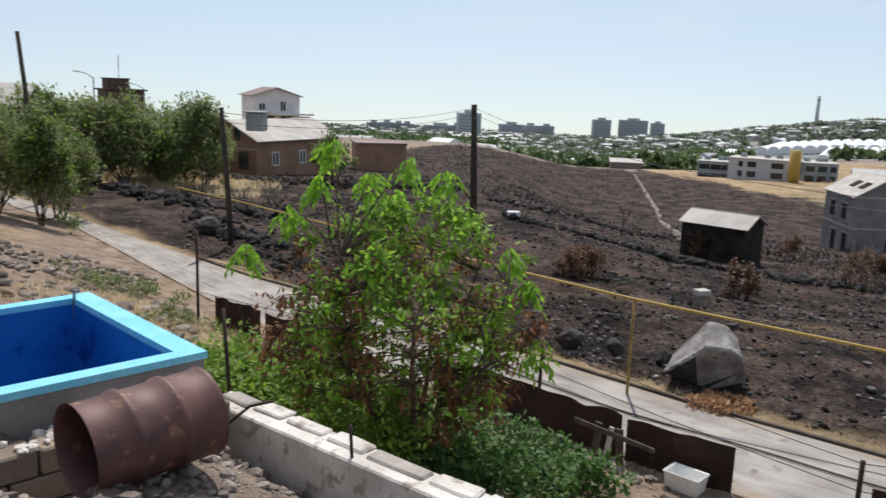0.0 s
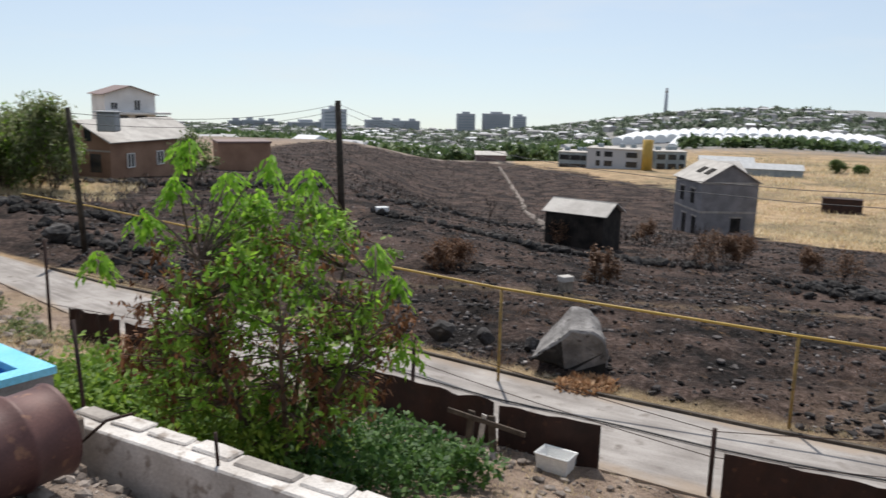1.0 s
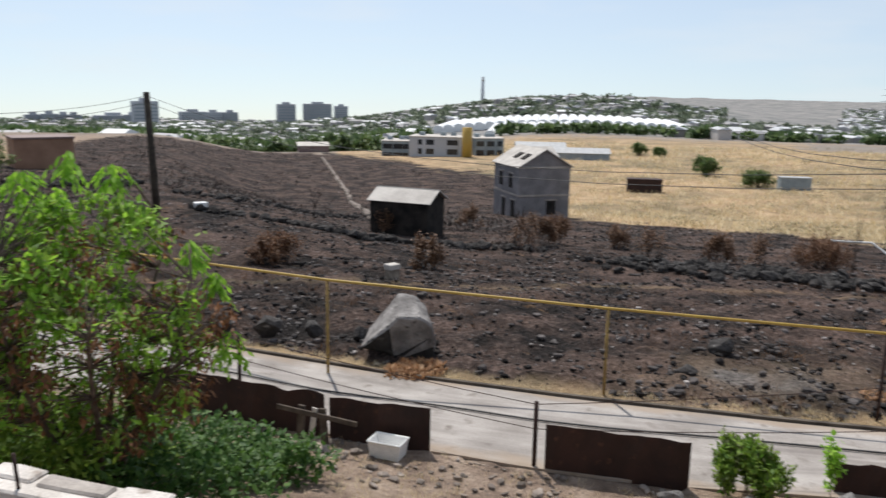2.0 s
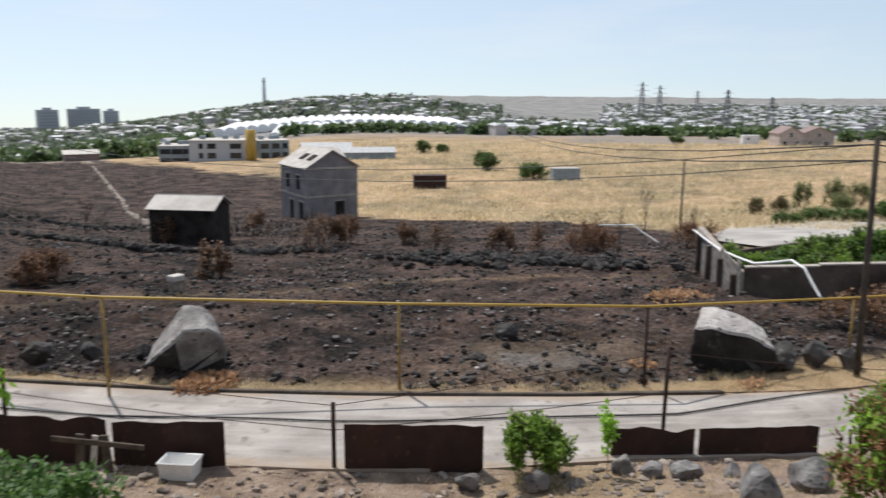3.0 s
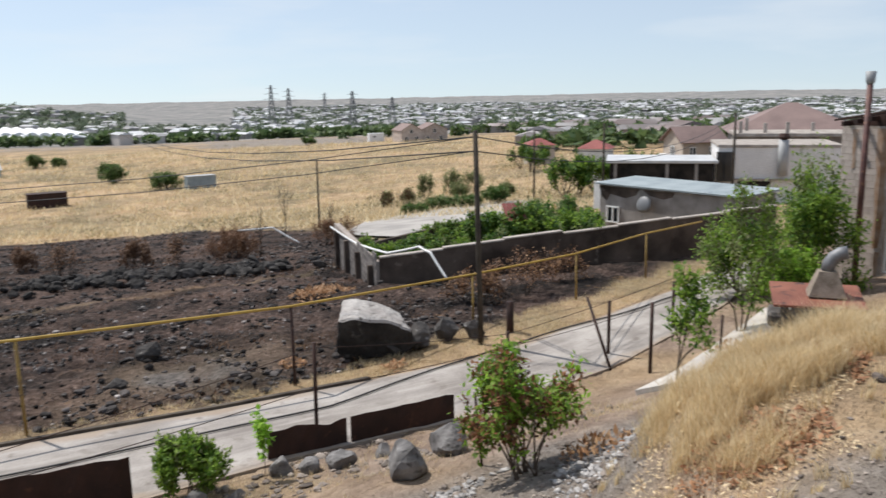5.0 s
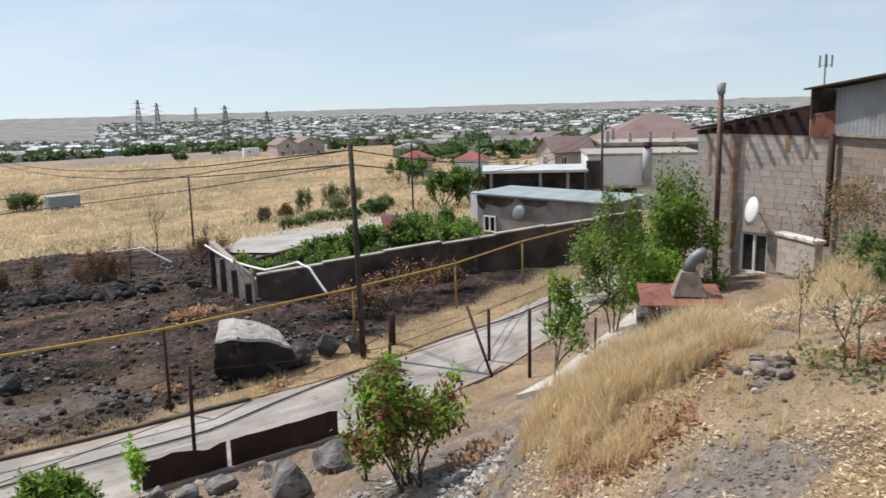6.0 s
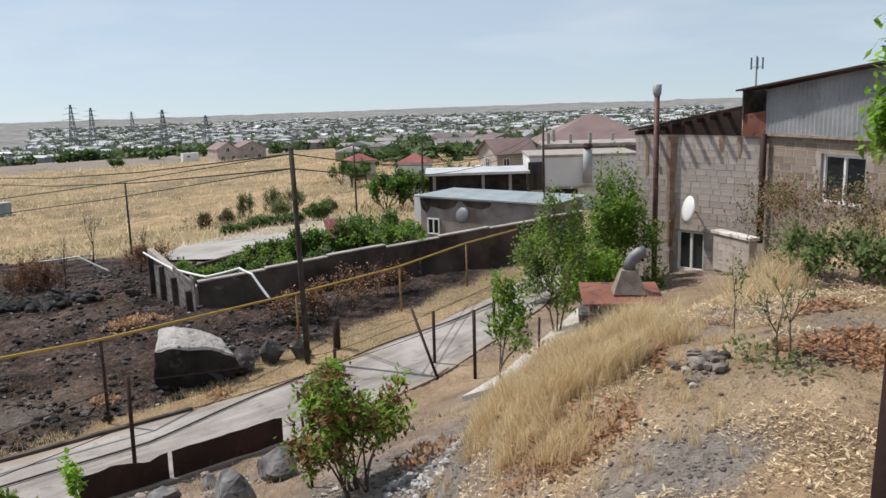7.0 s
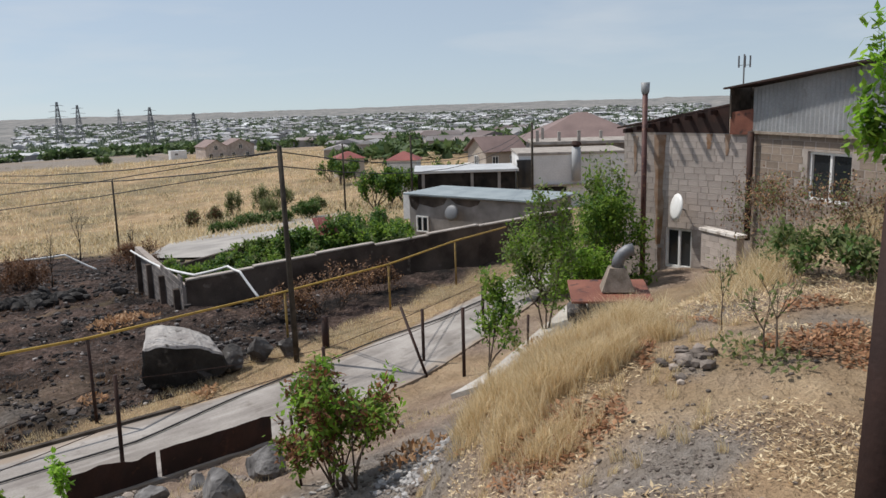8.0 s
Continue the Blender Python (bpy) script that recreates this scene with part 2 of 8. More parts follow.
LAND = ground_mat()
def lane_mat():
    """Worn concrete: streaks of dirt and wear run along the lane, sand lies along its edges."""
    m = mat("lane_concrete", (0.26, 0.235, 0.215), (0.40, 0.37, 0.345), 0.7, 0.9, 0.5, 30, c=(0.21, 0.185, 0.165), spot=0.60)
    n, l = m.node_tree.nodes, m.node_tree.links
    p = n["Principled BSDF"]
    base = p.inputs["Base Color"].links[0].from_socket
    across, along_it, xyz = n.new("ShaderNodeAttribute"), n.new("ShaderNodeAttribute"), n.new("ShaderNodeCombineXYZ")
    across.attribute_name, along_it.attribute_name = "across", "along"
    l.new(across.outputs["Fac"], xyz.inputs["X"])
    l.new(along_it.outputs["Fac"], xyz.inputs["Y"])
    def tex(scale, stretch, detail):
        mp, t = n.new("ShaderNodeMapping"), n.new("ShaderNodeTexNoise")
        mp.inputs["Scale"].default_value = (1.0, stretch, 1.0)
        t.inputs["Scale"].default_value, t.inputs["Detail"].default_value = scale, detail
        l.new(xyz.outputs[0], mp.inputs["Vector"])
        l.new(mp.outputs[0], t.inputs["Vector"])
        return t.outputs["Fac"]
    def blend(fac, lo, hi, colour, amount):
        nonlocal base
        r, x = n.new("ShaderNodeMapRange"), n.new("ShaderNodeMix")
        r.inputs["From Min"].default_value, r.inputs["From Max"].default_value, r.inputs["To Max"].default_value = lo, hi, amount
        l.new(fac, r.inputs["Value"])
        x.data_type = "RGBA"
        l.new(r.outputs["Result"], x.inputs["Factor"])
        l.new(base, x.inputs["A"])
        x.inputs["B"].default_value = (*colour, 1)
        base = x.outputs["Result"]
    blend(tex(3.2, 0.14, 8), 0.46, 0.72, (0.16, 0.14, 0.13), 0.6)
    blend(tex(5.0, 0.1, 8), 0.52, 0.74, (0.50, 0.465, 0.435), 0.5)
    edge, off, add = n.new("ShaderNodeMath"), n.new("ShaderNodeMath"), n.new("ShaderNodeMath")
    off.operation, edge.operation = "SUBTRACT", "ABSOLUTE"
    off.inputs[1].default_value = 1.3
    l.new(across.outputs["Fac"], off.inputs[0])
    l.new(off.outputs[0], edge.inputs[0])
    l.new(edge.outputs[0], add.inputs[0])
    l.new(tex(1.5, 0.5, 6), add.inputs[1])
    blend(add.outputs[0], 1.55, 1.8, (0.33, 0.255, 0.19), 0.7)
    l.new(base, p.inputs["Base Color"])
    return m


LANE = lane_mat()
ASPHALT = mat("old_asphalt", (0.28, 0.265, 0.25), (0.40, 0.375, 0.35), 0.4, 0.9, 0.2, 20)
KERB = mat("kerb_concrete", (0.06, 0.05, 0.042), (0.13, 0.11, 0.09), 2.0, 0.9, 0.3, 40)
CONCRETE = mat("concrete", (0.28, 0.25, 0.225), (0.42, 0.38, 0.345), 1.5, 0.9, 0.3, 30, c=(0.3, 0.27, 0.24), spot=0.62)
WHITEWASH = mat("whitewash", (0.52, 0.48, 0.44), (0.72, 0.68, 0.64), 2.2, 0.85, 0.4, 40, c=(0.36, 0.31, 0.27), spot=0.56)
BLOCK = mat("tuff_block", (0.36, 0.305, 0.275), (0.49, 0.43, 0.39), 0.9, 0.95, 0.4, 35, vary=0.12, c=(0.24, 0.20, 0.17), spot=0.62)
BLOCK_BROWN = mat("brown_tuff_block", (0.19, 0.15, 0.12), (0.29, 0.235, 0.19), 1.2, 0.95, 0.4, 35, vary=0.2)
BLOCK_GREY = mat("grey_block", (0.20, 0.19, 0.195), (0.29, 0.275, 0.28), 0.8, 0.95, 0.3, 18, vary=0.14)
BLOCK_SOOTY = mat("smoke_grey_block", (0.11, 0.10, 0.095), (0.22, 0.20, 0.19), 0.8, 0.95, 0.3, 18, vary=0.3)
SOOT_BLOCK = mat("sooty_block", (0.045, 0.035, 0.03), (0.12, 0.095, 0.08), 0.9, 0.95, 0.4, 25, c=(0.2, 0.17, 0.145), spot=0.64)
MORTAR = mat("mortar", (0.29, 0.25, 0.225), (0.39, 0.345, 0.31), 3.0, 0.95, 0.3, 40)
BRICKWALL = mat("brown_render", (0.24, 0.145, 0.10), (0.32, 0.20, 0.14), 0.6, 0.95, 0.2, 12)
RUST = mat("rusty_steel", (0.022, 0.010, 0.008), (0.05, 0.022, 0.016), 2.0, 0.75, 0.2, 35, 0.2, c=(0.085, 0.036, 0.022), spot=0.62)
DRUM_RUST = mat("drum_rust", (0.075, 0.032, 0.03), (0.135, 0.062, 0.054), 3.0, 0.6, 0.15, 60, 0.15, c=(0.24, 0.12, 0.075), spot=0.6)
RED_RUST = mat("red_rust", (0.16, 0.055, 0.035), (0.26, 0.10, 0.065), 1.5, 0.7, 0.2, 30, 0.1, c=(0.07, 0.035, 0.028), spot=0.58)
RUST_STAIN = mat("rust_stain", (0.25, 0.145, 0.085), (0.38, 0.29, 0.23), 2.5, 0.95, 0.2, 30)
YELLOW = mat("yellow_gas_paint", (0.36, 0.225, 0.035), (0.46, 0.30, 0.055), 3.0, 0.55, 0.08, 50, c=(0.25, 0.14, 0.05), spot=0.66)
YELLOW_POST = mat("faded_yellow_post", (0.22, 0.14, 0.045), (0.36, 0.24, 0.06), 4.0, 0.75, 0.1, 50, c=(0.12, 0.07, 0.04), spot=0.56)
WOOD_POLE = mat("weathered_pole", (0.04, 0.034, 0.028), (0.08, 0.068, 0.055), 3.0, 0.9, 0.4, 30)
WOOD = mat("grey_wood", (0.20, 0.165, 0.13), (0.34, 0.29, 0.24), 5.0, 0.9, 0.3, 40)
BASALT = mat("basalt", (0.04, 0.037, 0.036), (0.12, 0.112, 0.107), 1.5, 0.95, 0.7, 14, c=(0.26, 0.25, 0.24), spot=0.6, vary=0.35)
GREY_BOULDER = mat("grey_boulder", (0.13, 0.122, 0.118), (0.31, 0.295, 0.285), 1.8, 0.95, 0.8, 11, c=(0.08, 0.074, 0.07), spot=0.58)
GREY_STONE = mat("grey_stone", (0.10, 0.095, 0.095), (0.27, 0.26, 0.255), 2.2, 0.95, 0.7, 16, c=(0.06, 0.055, 0.052), spot=0.58, vary=0.2)
# dark stone with shade in its colour, for boulder fronts and undersides
BOULDER_SHADE_FACE = mat("broken_boulder_face", (0.02, 0.019, 0.018), (0.055, 0.052, 0.05), 1.2, 0.95, 0.8, 9, c=(0.085, 0.08, 0.076), spot=0.62)
BOULDER = mat("pale_boulder", (0.27, 0.25, 0.24), (0.50, 0.475, 0.455), 1.6, 0.95, 0.7, 12, c=(0.12, 0.11, 0.10), spot=0.58)
RUBBLE = mat("rubble_stone", (0.12, 0.10, 0.088), (0.31, 0.265, 0.23), 2.0, 0.95, 0.5, 30, vary=0.45)
CHARRED_STONE = mat("charred_field_stone", (0.015, 0.014, 0.014), (0.075, 0.07, 0.067), 1.5, 0.95, 0.7, 14, c=(0.17, 0.16, 0.155), spot=0.64, vary=0.4)
GRAVEL = mat("pale_gravel", (0.22, 0.21, 0.205), (0.44, 0.425, 0.415), 2.0, 0.95, 0.5, 30, vary=0.35)
BURNT_STONE = mat("burnt_stone", (0.010, 0.009, 0.009), (0.10, 0.09, 0.087), 2.0, 0.95, 0.5, 25, vary=0.7)
ASH_STONE = mat("ash_grey_stone", (0.10, 0.09, 0.085), (0.33, 0.30, 0.285), 2.0, 0.95, 0.5, 30, vary=0.5)
BLUE = mat("pool_blue_paint", (0.006, 0.10, 0.38), (0.012, 0.17, 0.52), 0.9, 0.35, 0.05, 30, c=(0.003, 0.035, 0.19), spot=0.56)
RIM = mat("pool_rim_paint", (0.15, 0.55, 0.76), (0.24, 0.64, 0.84), 3.0, 0.45, 0.08, 40, c=(0.30, 0.60, 0.75), spot=0.68)
RENDER_GREY = mat("cement_render", (0.20, 0.185, 0.175), (0.30, 0.28, 0.265), 1.5, 0.95, 0.4, 40)
SLATE = mat("asbestos_sheet", (0.42, 0.39, 0.36), (0.56, 0.53, 0.49), 0.9, 0.9, 0.2, 12)
TIN = mat("zinc_sheet", (0.30, 0.31, 0.32), (0.40, 0.41, 0.42), 1.0, 0.65, 0.1, 20, 0.15, c=(0.28, 0.28, 0.28), spot=0.64)
TIN_BLUE = mat("blue_grey_sheet", (0.22, 0.26, 0.28), (0.30, 0.345, 0.365), 0.8, 0.75, 0.1, 15, 0.0)
CORRUGATED = mat("corrugated_zinc", (0.44, 0.45, 0.46), (0.58, 0.59, 0.60), 0.8, 0.55, 0.1, 20, 0.1, c=(0.36, 0.34, 0.33), spot=0.62)
DARK_BOARD = mat("dark_board", (0.06, 0.048, 0.04), (0.13, 0.105, 0.085), 4.0, 0.9, 0.3, 40)
DARK_WOOD = mat("charred_boards", (0.012, 0.011, 0.011), (0.04, 0.034, 0.03), 1.5, 0.9, 0.4, 20)
BROWN_ROOF = mat("brown_roof", (0.17, 0.115, 0.105), (0.23, 0.16, 0.145), 0.5, 0.7, 0.1, 10)
RED_ROOF = mat("red_roof", (0.20, 0.05, 0.045), (0.28, 0.08, 0.07), 0.6, 0.7, 0.1, 10)
WHITE_WALL = mat("white_render", (0.62, 0.61, 0.60), (0.74, 0.73, 0.72), 0.5, 0.85, 0.1, 12)
CREAM_WALL = mat("cream_render", (0.40, 0.34, 0.29), (0.50, 0.43, 0.37), 0.5, 0.85, 0.1, 12)
PVC = mat("white_plastic", (0.74, 0.74, 0.73), (0.82, 0.82, 0.81), 2.0, 0.4, 0.02, 40)
HOSE = mat("black_hose", (0.012, 0.012, 0.013), (0.03, 0.03, 0.032), 5.0, 0.6, 0.0)
GLASS_DARK = mat("dark_window_glass", (0.015, 0.018, 0.022), (0.035, 0.04, 0.045), 0.8, 0.12, 0.0)
FILM = mat("greenhouse_film", (0.70, 0.71, 0.72), (0.82, 0.83, 0.83), 0.05, 0.5, 0.05, 2)
BARK = mat("bark", (0.075, 0.055, 0.042), (0.15, 0.115, 0.09), 6.0, 0.95, 0.5, 50)
BURNT_TWIG = mat("burnt_twig", (0.02, 0.016, 0.014), (0.06, 0.046, 0.038), 5.0, 0.95, 0.2, 40)
LEAF_BRIGHT = leaf_mat("young_leaf", (0.18, 0.38, 0.03), (0.36, 0.60, 0.07), 0.5)
LEAF = leaf_mat("leaf", (0.075, 0.165, 0.02), (0.26, 0.38, 0.055), 0.45)
LEAF_DARK = leaf_mat("dark_leaf", (0.03, 0.085, 0.018), (0.10, 0.19, 0.036), 0.35)
LEAF_OLIVE = leaf_mat("olive_leaf", (0.10, 0.14, 0.045), (0.23, 0.26, 0.10), 0.4)
HILL_LEAF = leaf_mat("dusty_olive_leaf", (0.14, 0.17, 0.07), (0.29, 0.31, 0.15), 0.45)
LEAF_DEAD = leaf_mat("withered_leaf", (0.10, 0.04, 0.02), (0.28, 0.13, 0.06), 0.35)
LITTER = leaf_mat("fallen_leaf", (0.40, 0.26, 0.13), (0.88, 0.74, 0.50), 0.25)
BRUSH = leaf_mat("dry_brush", (0.28, 0.135, 0.06), (0.52, 0.33, 0.185), 0.25)
LITTER_RED = leaf_mat("red_fallen_leaf", (0.18, 0.08, 0.04), (0.50, 0.28, 0.15), 0.2)
DRYGRASS = leaf_mat("dry_grass", (0.50, 0.36, 0.18), (0.92, 0.80, 0.55), 0.5)
# distant foliage, paled and greyed to carry the haze
FAR_HAZY_LEAF = leaf_mat("far_leaf", (0.10, 0.135, 0.085), (0.20, 0.235, 0.16), 0.3)
THISTLE = leaf_mat("dry_thistle", (0.15, 0.115, 0.055), (0.27, 0.25, 0.12), 0.3)
CHARRED = leaf_mat("charred_twigs", (0.012, 0.010, 0.010), (0.07, 0.05, 0.042), 0.1)
BUSH_RED = leaf_mat("scorched_leaf", (0.07, 0.038, 0.024), (0.24, 0.13, 0.07), 0.2)
FAR_WALL = mat("far_walls", (0.30, 0.28, 0.265), (0.46, 0.44, 0.425), 0.02, 0.9, 0.0, vary=0.4)
FAR_ROOF = mat("far_roofs", (0.20, 0.19, 0.19), (0.40, 0.405, 0.42), 0.008, 0.7, 0.0, vary=0.45)
NEAR_ROOF = mat("dull_roofs", (0.16, 0.11, 0.10), (0.34, 0.33, 0.33), 0.03, 0.7, 0.0, vary=0.4)
FAR_BRIGHT = mat("far_metal_roofs", (0.44, 0.455, 0.47), (0.66, 0.67, 0.68), 0.008, 0.6, 0.0, vary=0.3)
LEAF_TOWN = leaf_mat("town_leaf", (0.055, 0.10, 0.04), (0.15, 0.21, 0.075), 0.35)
# concrete made lighter and bluer, as haze would make the skyline towers
TOWER_GREY = mat("far_concrete", (0.36, 0.375, 0.40), (0.45, 0.465, 0.49), 0.02, 0.9, 0.0, vary=0.2)
STEEL = mat("galvanised_steel", (0.16, 0.165, 0.175), (0.24, 0.245, 0.255), 0.5, 0.6, 0.0, 20, 0.5)

# ---- building helpers ----
rng = random.Random(7)


def put(name, bm, material, smooth_faces=False):
    me = bpy.data.meshes.new(name)
    bm.to_mesh(me)
    bm.free()
    me.materials.append(material)
    if smooth_faces:
        for p in me.polygons:
            p.use_smooth = True
    return new(name, me)


def thing(name, label, category, at=(0, 0, 0), rz=0.0, group="", kind="", rx=0.0, ry=0.0):
    ob = new(name)
    ob.empty_display_size = 0.2
    ob.matrix_world = pose(*at, rx, ry, rz)
    return tagged(ob, label, category, group, kind)


def part(name, bm, material, parent, label="", smooth_faces=False, kind=""):
    ob = put(name, bm, material, smooth_faces)
    ob.parent = parent
    return tagged(ob, label, kind=kind)


def raw(name, verts, faces, material, parent=None, label="", kind=""):
    me = bpy.data.meshes.new(name)
    me.from_pydata(verts, [], faces)
    me.materials.append(material)
    ob = new(name, me)
    ob.parent = parent
    return tagged(ob, label, kind=kind)


def box(bm, c, s, m=None, bevel=0.0, sub=None):
    """A box of size s about c, turned by m about its centre."""
    got = bmesh.ops.create_cube(bm, size=1.0)["verts"]
    t = Matrix.Translation(c) @ (m.to_4x4() if m else Matrix()) @ Matrix.Diagonal((*s, 1))
    bmesh.ops.transform(bm, matrix=t, verts=got)
    if bevel:
        edges = list({e for v in got for e in v.link_edges})
        bmesh.ops.bevel(bm, geom=edges, offset=bevel, segments=1, affect="EDGES")
    return bm


def a_box(c, s, m=None, bevel=0.0):
    return box(bmesh.new(), c, s, m, bevel)


def tube(bm, pts, radii, seg=7, caps=True):
    """A round bar along points, with a radius at each."""
    pts = [Vector(p) for p in pts]
    if not isinstance(radii, (list, tuple)):
        radii = [radii] * len(pts)
    rings = []
    side = None
    for i, p in enumerate(pts):
        d = (pts[min(i + 1, len(pts) - 1)] - pts[max(i - 1, 0)]).normalized()
        if side is None:
            side = d.orthogonal().normalized()
        side = (side - d * side.dot(d)).normalized()
        up = d.cross(side)
        rings.append([bm.verts.new(p + radii[i] * (math.cos(k * math.tau / seg) * side + math.sin(k * math.tau / seg) * up)) for k in range(seg)])
    for a, b in zip(rings, rings[1:]):
        for k in range(seg):
            bm.faces.new((a[k], a[(k + 1) % seg], b[(k + 1) % seg], b[k]))
    if caps:
        bm.faces.new(rings[0][::-1])
        bm.faces.new(rings[-1])
    return bm


def a_tube(pts, radii, seg=7):
    return tube(bmesh.new(), pts, radii, seg)


def prism(outline, depth):
    """An outline in x and z, drawn out along y from 0 to depth."""
    bm = bmesh.new()
    a = [bm.verts.new((x, 0, z)) for x, z in outline]
    b = [bm.verts.new((x, depth, z)) for x, z in outline]
    n = len(a)
    bm.faces.new(a)
    bm.faces.new(b[::-1])
    for k in range(n):
        bm.faces.new((a[k], b[k], b[(k + 1) % n], a[(k + 1) % n]))
    bmesh.ops.recalc_face_normals(bm, faces=bm.faces)
    return bm


def rock_bm(size, seed, sub=2, rough=0.35, cuts=5):
    """A broken stone: a ball cut by planes, then roughened."""
    r = random.Random(seed)
    bm = bmesh.new()
    bmesh.ops.create_icosphere(bm, subdivisions=sub, radius=1.0)
    planes = []
    for _ in range(cuts):
        d = Vector((r.uniform(-1, 1), r.uniform(-1, 1), r.uniform(-0.6, 1))).normalized()
        planes.append((d, r.uniform(0.45, 0.8)))
    o = Vector((r.uniform(0, 90), r.uniform(0, 90), r.uniform(0, 90)))
    for v in bm.verts:
        for d, far in planes:
            over = v.co.dot(d) - far
            if over > 0:
                v.co -= d * over
        v.co *= 1 + rough * 0.45 * noise.noise(v.co * 1.7 + o) + rough * 0.2 * noise.noise(v.co * 5 + o)
        v.co = Vector((v.co.x * size[0] / 2, v.co.y * size[1] / 2, v.co.z * size[2] / 2))
    return bm


ROCKS = []


def rock_mesh(i, material):
    """One of a few shared stone meshes, about 1 m across."""
    while len(ROCKS) <= i:
        bm = rock_bm((1, 1, 0.8), 50 + len(ROCKS), 1, 0.5, 4)
        me = bpy.data.meshes.new("stone")
        bm.to_mesh(me)
        bm.free()
        ROCKS.append(me)
    key = "stone_" + material.name + str(i)
    me = bpy.data.meshes.get(key)
    if not me:
        me = ROCKS[i].copy()
        me.name = key
        me.materials.append(material)
    return me


def stones_bm(places, sub=1):
    """Many loose stones as plain lists: places of x, y, z, size."""
    base = []
    for k in range(6):
        bm = rock_bm((1, 1, 0.75), 900 + k, 1, 0.5, 4)
        bm.verts.ensure_lookup_table()
        base.append((np.array([v.co[:] for v in bm.verts]), [[v.index for v in f.verts] for f in bm.faces]))
        bm.free()
    vs, fs, at = [], [], 0
    for n, (x, y, z, s) in enumerate(places):
        co, faces = base[n % 6]
        a = rng.uniform(0, math.tau)
        c, d = math.cos(a), math.sin(a)
        sc = np.array((s * rng.uniform(0.7, 1.3), s * rng.uniform(0.7, 1.2), s * rng.uniform(0.6, 1.0)))
        q = co * sc
        q = np.c_[q[:, 0] * c - q[:, 1] * d, q[:, 0] * d + q[:, 1] * c, q[:, 2]] + (x, y, z)
        vs += q.tolist()
        fs += [[i + at for i in f] for f in faces]
        at += len(co)
    return vs, fs


def leaf_lists(leaves):
    """Leaves as folded diamonds: rows of base, tip, width, and a droop sideways vector."""
    vs, fs = [], []
    for b, t, w in leaves:
        d = t - b
        s = d.cross(Vector((rng.uniform(-0.5, 0.5), rng.uniform(-0.5, 0.5), 1)))
        s = s.normalized() * w * 0.5 if s.length > 1e-5 else Vector((w / 2, 0, 0))
        m = b + d * 0.45
        n = len(vs)
        vs += [b[:], (m + s)[:], t[:], (m - s)[:]]
        fs += [(n, n + 1, n + 2, n + 3)]
    return vs, fs


def rand_dir(r, up=0.0):
    while True:
        v = Vector((r.uniform(-1, 1), r.uniform(-1, 1), r.uniform(-1, 1)))
        if 0.05 < v.length < 1:
            v.z += up
            return v.normalized()


def limbs(bm, r, start, way, length, radius, depth, tips, spread=0.7, lift=0.15):
    """Branching, tapered limbs; twig ends go into tips."""
    pts, p, d = [start], Vector(start), Vector(way).normalized()
    steps = 4
    for _ in range(steps):
        d = (d + 0.22 * rand_dir(r) + Vector((0, 0, lift * 0.3))).normalized()
        p = p + d * length / steps
        pts.append(p.copy())
        if depth <= 1:
            tips.append((p.copy(), d.copy()))
    tube(bm, pts, [radius * (1 - 0.5 * i / steps) for i in range(steps + 1)], 6 if depth > 1 else 4)
    if depth > 0:
        for _ in range(3 if depth > 1 else r.randint(2, 4)):
            k = r.choice((2, 3, 4, 4))
            way2 = (d + spread * rand_dir(r, lift)).normalized()
            limbs(bm, r, pts[k], way2, length * r.uniform(0.55, 0.8), radius * 0.5, depth - 1, tips, spread, lift)


def tree(name, label, at, height, width, seed, trunk=0.35, radius=0.06, stems=1, depth=3, mats=((LEAF, 1.0),), per=14, leaf=0.12, droop=0.3, bunch=0.22, category="tree", bare=BARK, group=""):
    """A tree or shrub: trunk and limbs in one mesh, its leaves in one mesh a kind."""
    r = random.Random(seed)
    ob = thing(name, label, category, at, 0, group)
    bm, tips = bmesh.new(), []
    for k in range(stems):
        a = r.uniform(0, math.tau)
        lean = 0.12 if stems == 1 else 0.55
        way = Vector((math.cos(a) * lean, math.sin(a) * lean, 1))
        h0 = height * trunk
        foot = Vector((math.cos(a) * 0.04 * stems, math.sin(a) * 0.04 * stems, -0.1))
        top = foot + way.normalized() * h0
        tube(bm, [foot, foot.lerp(top, 0.5) + 0.03 * rand_dir(r), top], [radius * 1.25, radius, radius * 0.85], 8)
        for _ in range(4 if stems == 1 else 2):
            w2 = (way.normalized() + 0.75 * rand_dir(r, 0.2)).normalized()
            limbs(bm, r, top, w2, height * 0.38, radius * 0.6, depth - 1, tips)
    # fit the crown to its height and width
    hi = max(p.z for p, _ in tips)
    wide = max(math.hypot(p.x, p.y) for p, _ in tips)
    sx, sz = width / 2 / wide, height / hi
    for v in bm.verts:
        v.co = Vector((v.co.x * sx, v.co.y * sx, v.co.z * sz))
    part("trunk", bm, bare, ob, smooth_faces=True)
    heaps = [[] for _ in mats]
    odds = [w for _, w in mats]
    for p, d in tips:
        q = Vector((p.x * sx, p.y * sx, p.z * sz))
        kind = r.choices(range(len(mats)), odds)[0]
        for _ in range(per):
            b = q + bunch * r.random() * rand_dir(r)
            w = rand_dir(r, 0.1) - Vector((0, 0, droop))
            n = leaf * r.uniform(0.6, 1.25)
            heaps[kind].append((b, b + w.normalized() * n, n * 0.5))
    for (m, _), heap in zip(mats, heaps):
        if heap:
            raw("leaves", *leaf_lists(heap), m, ob, kind="stuff")
    return ob


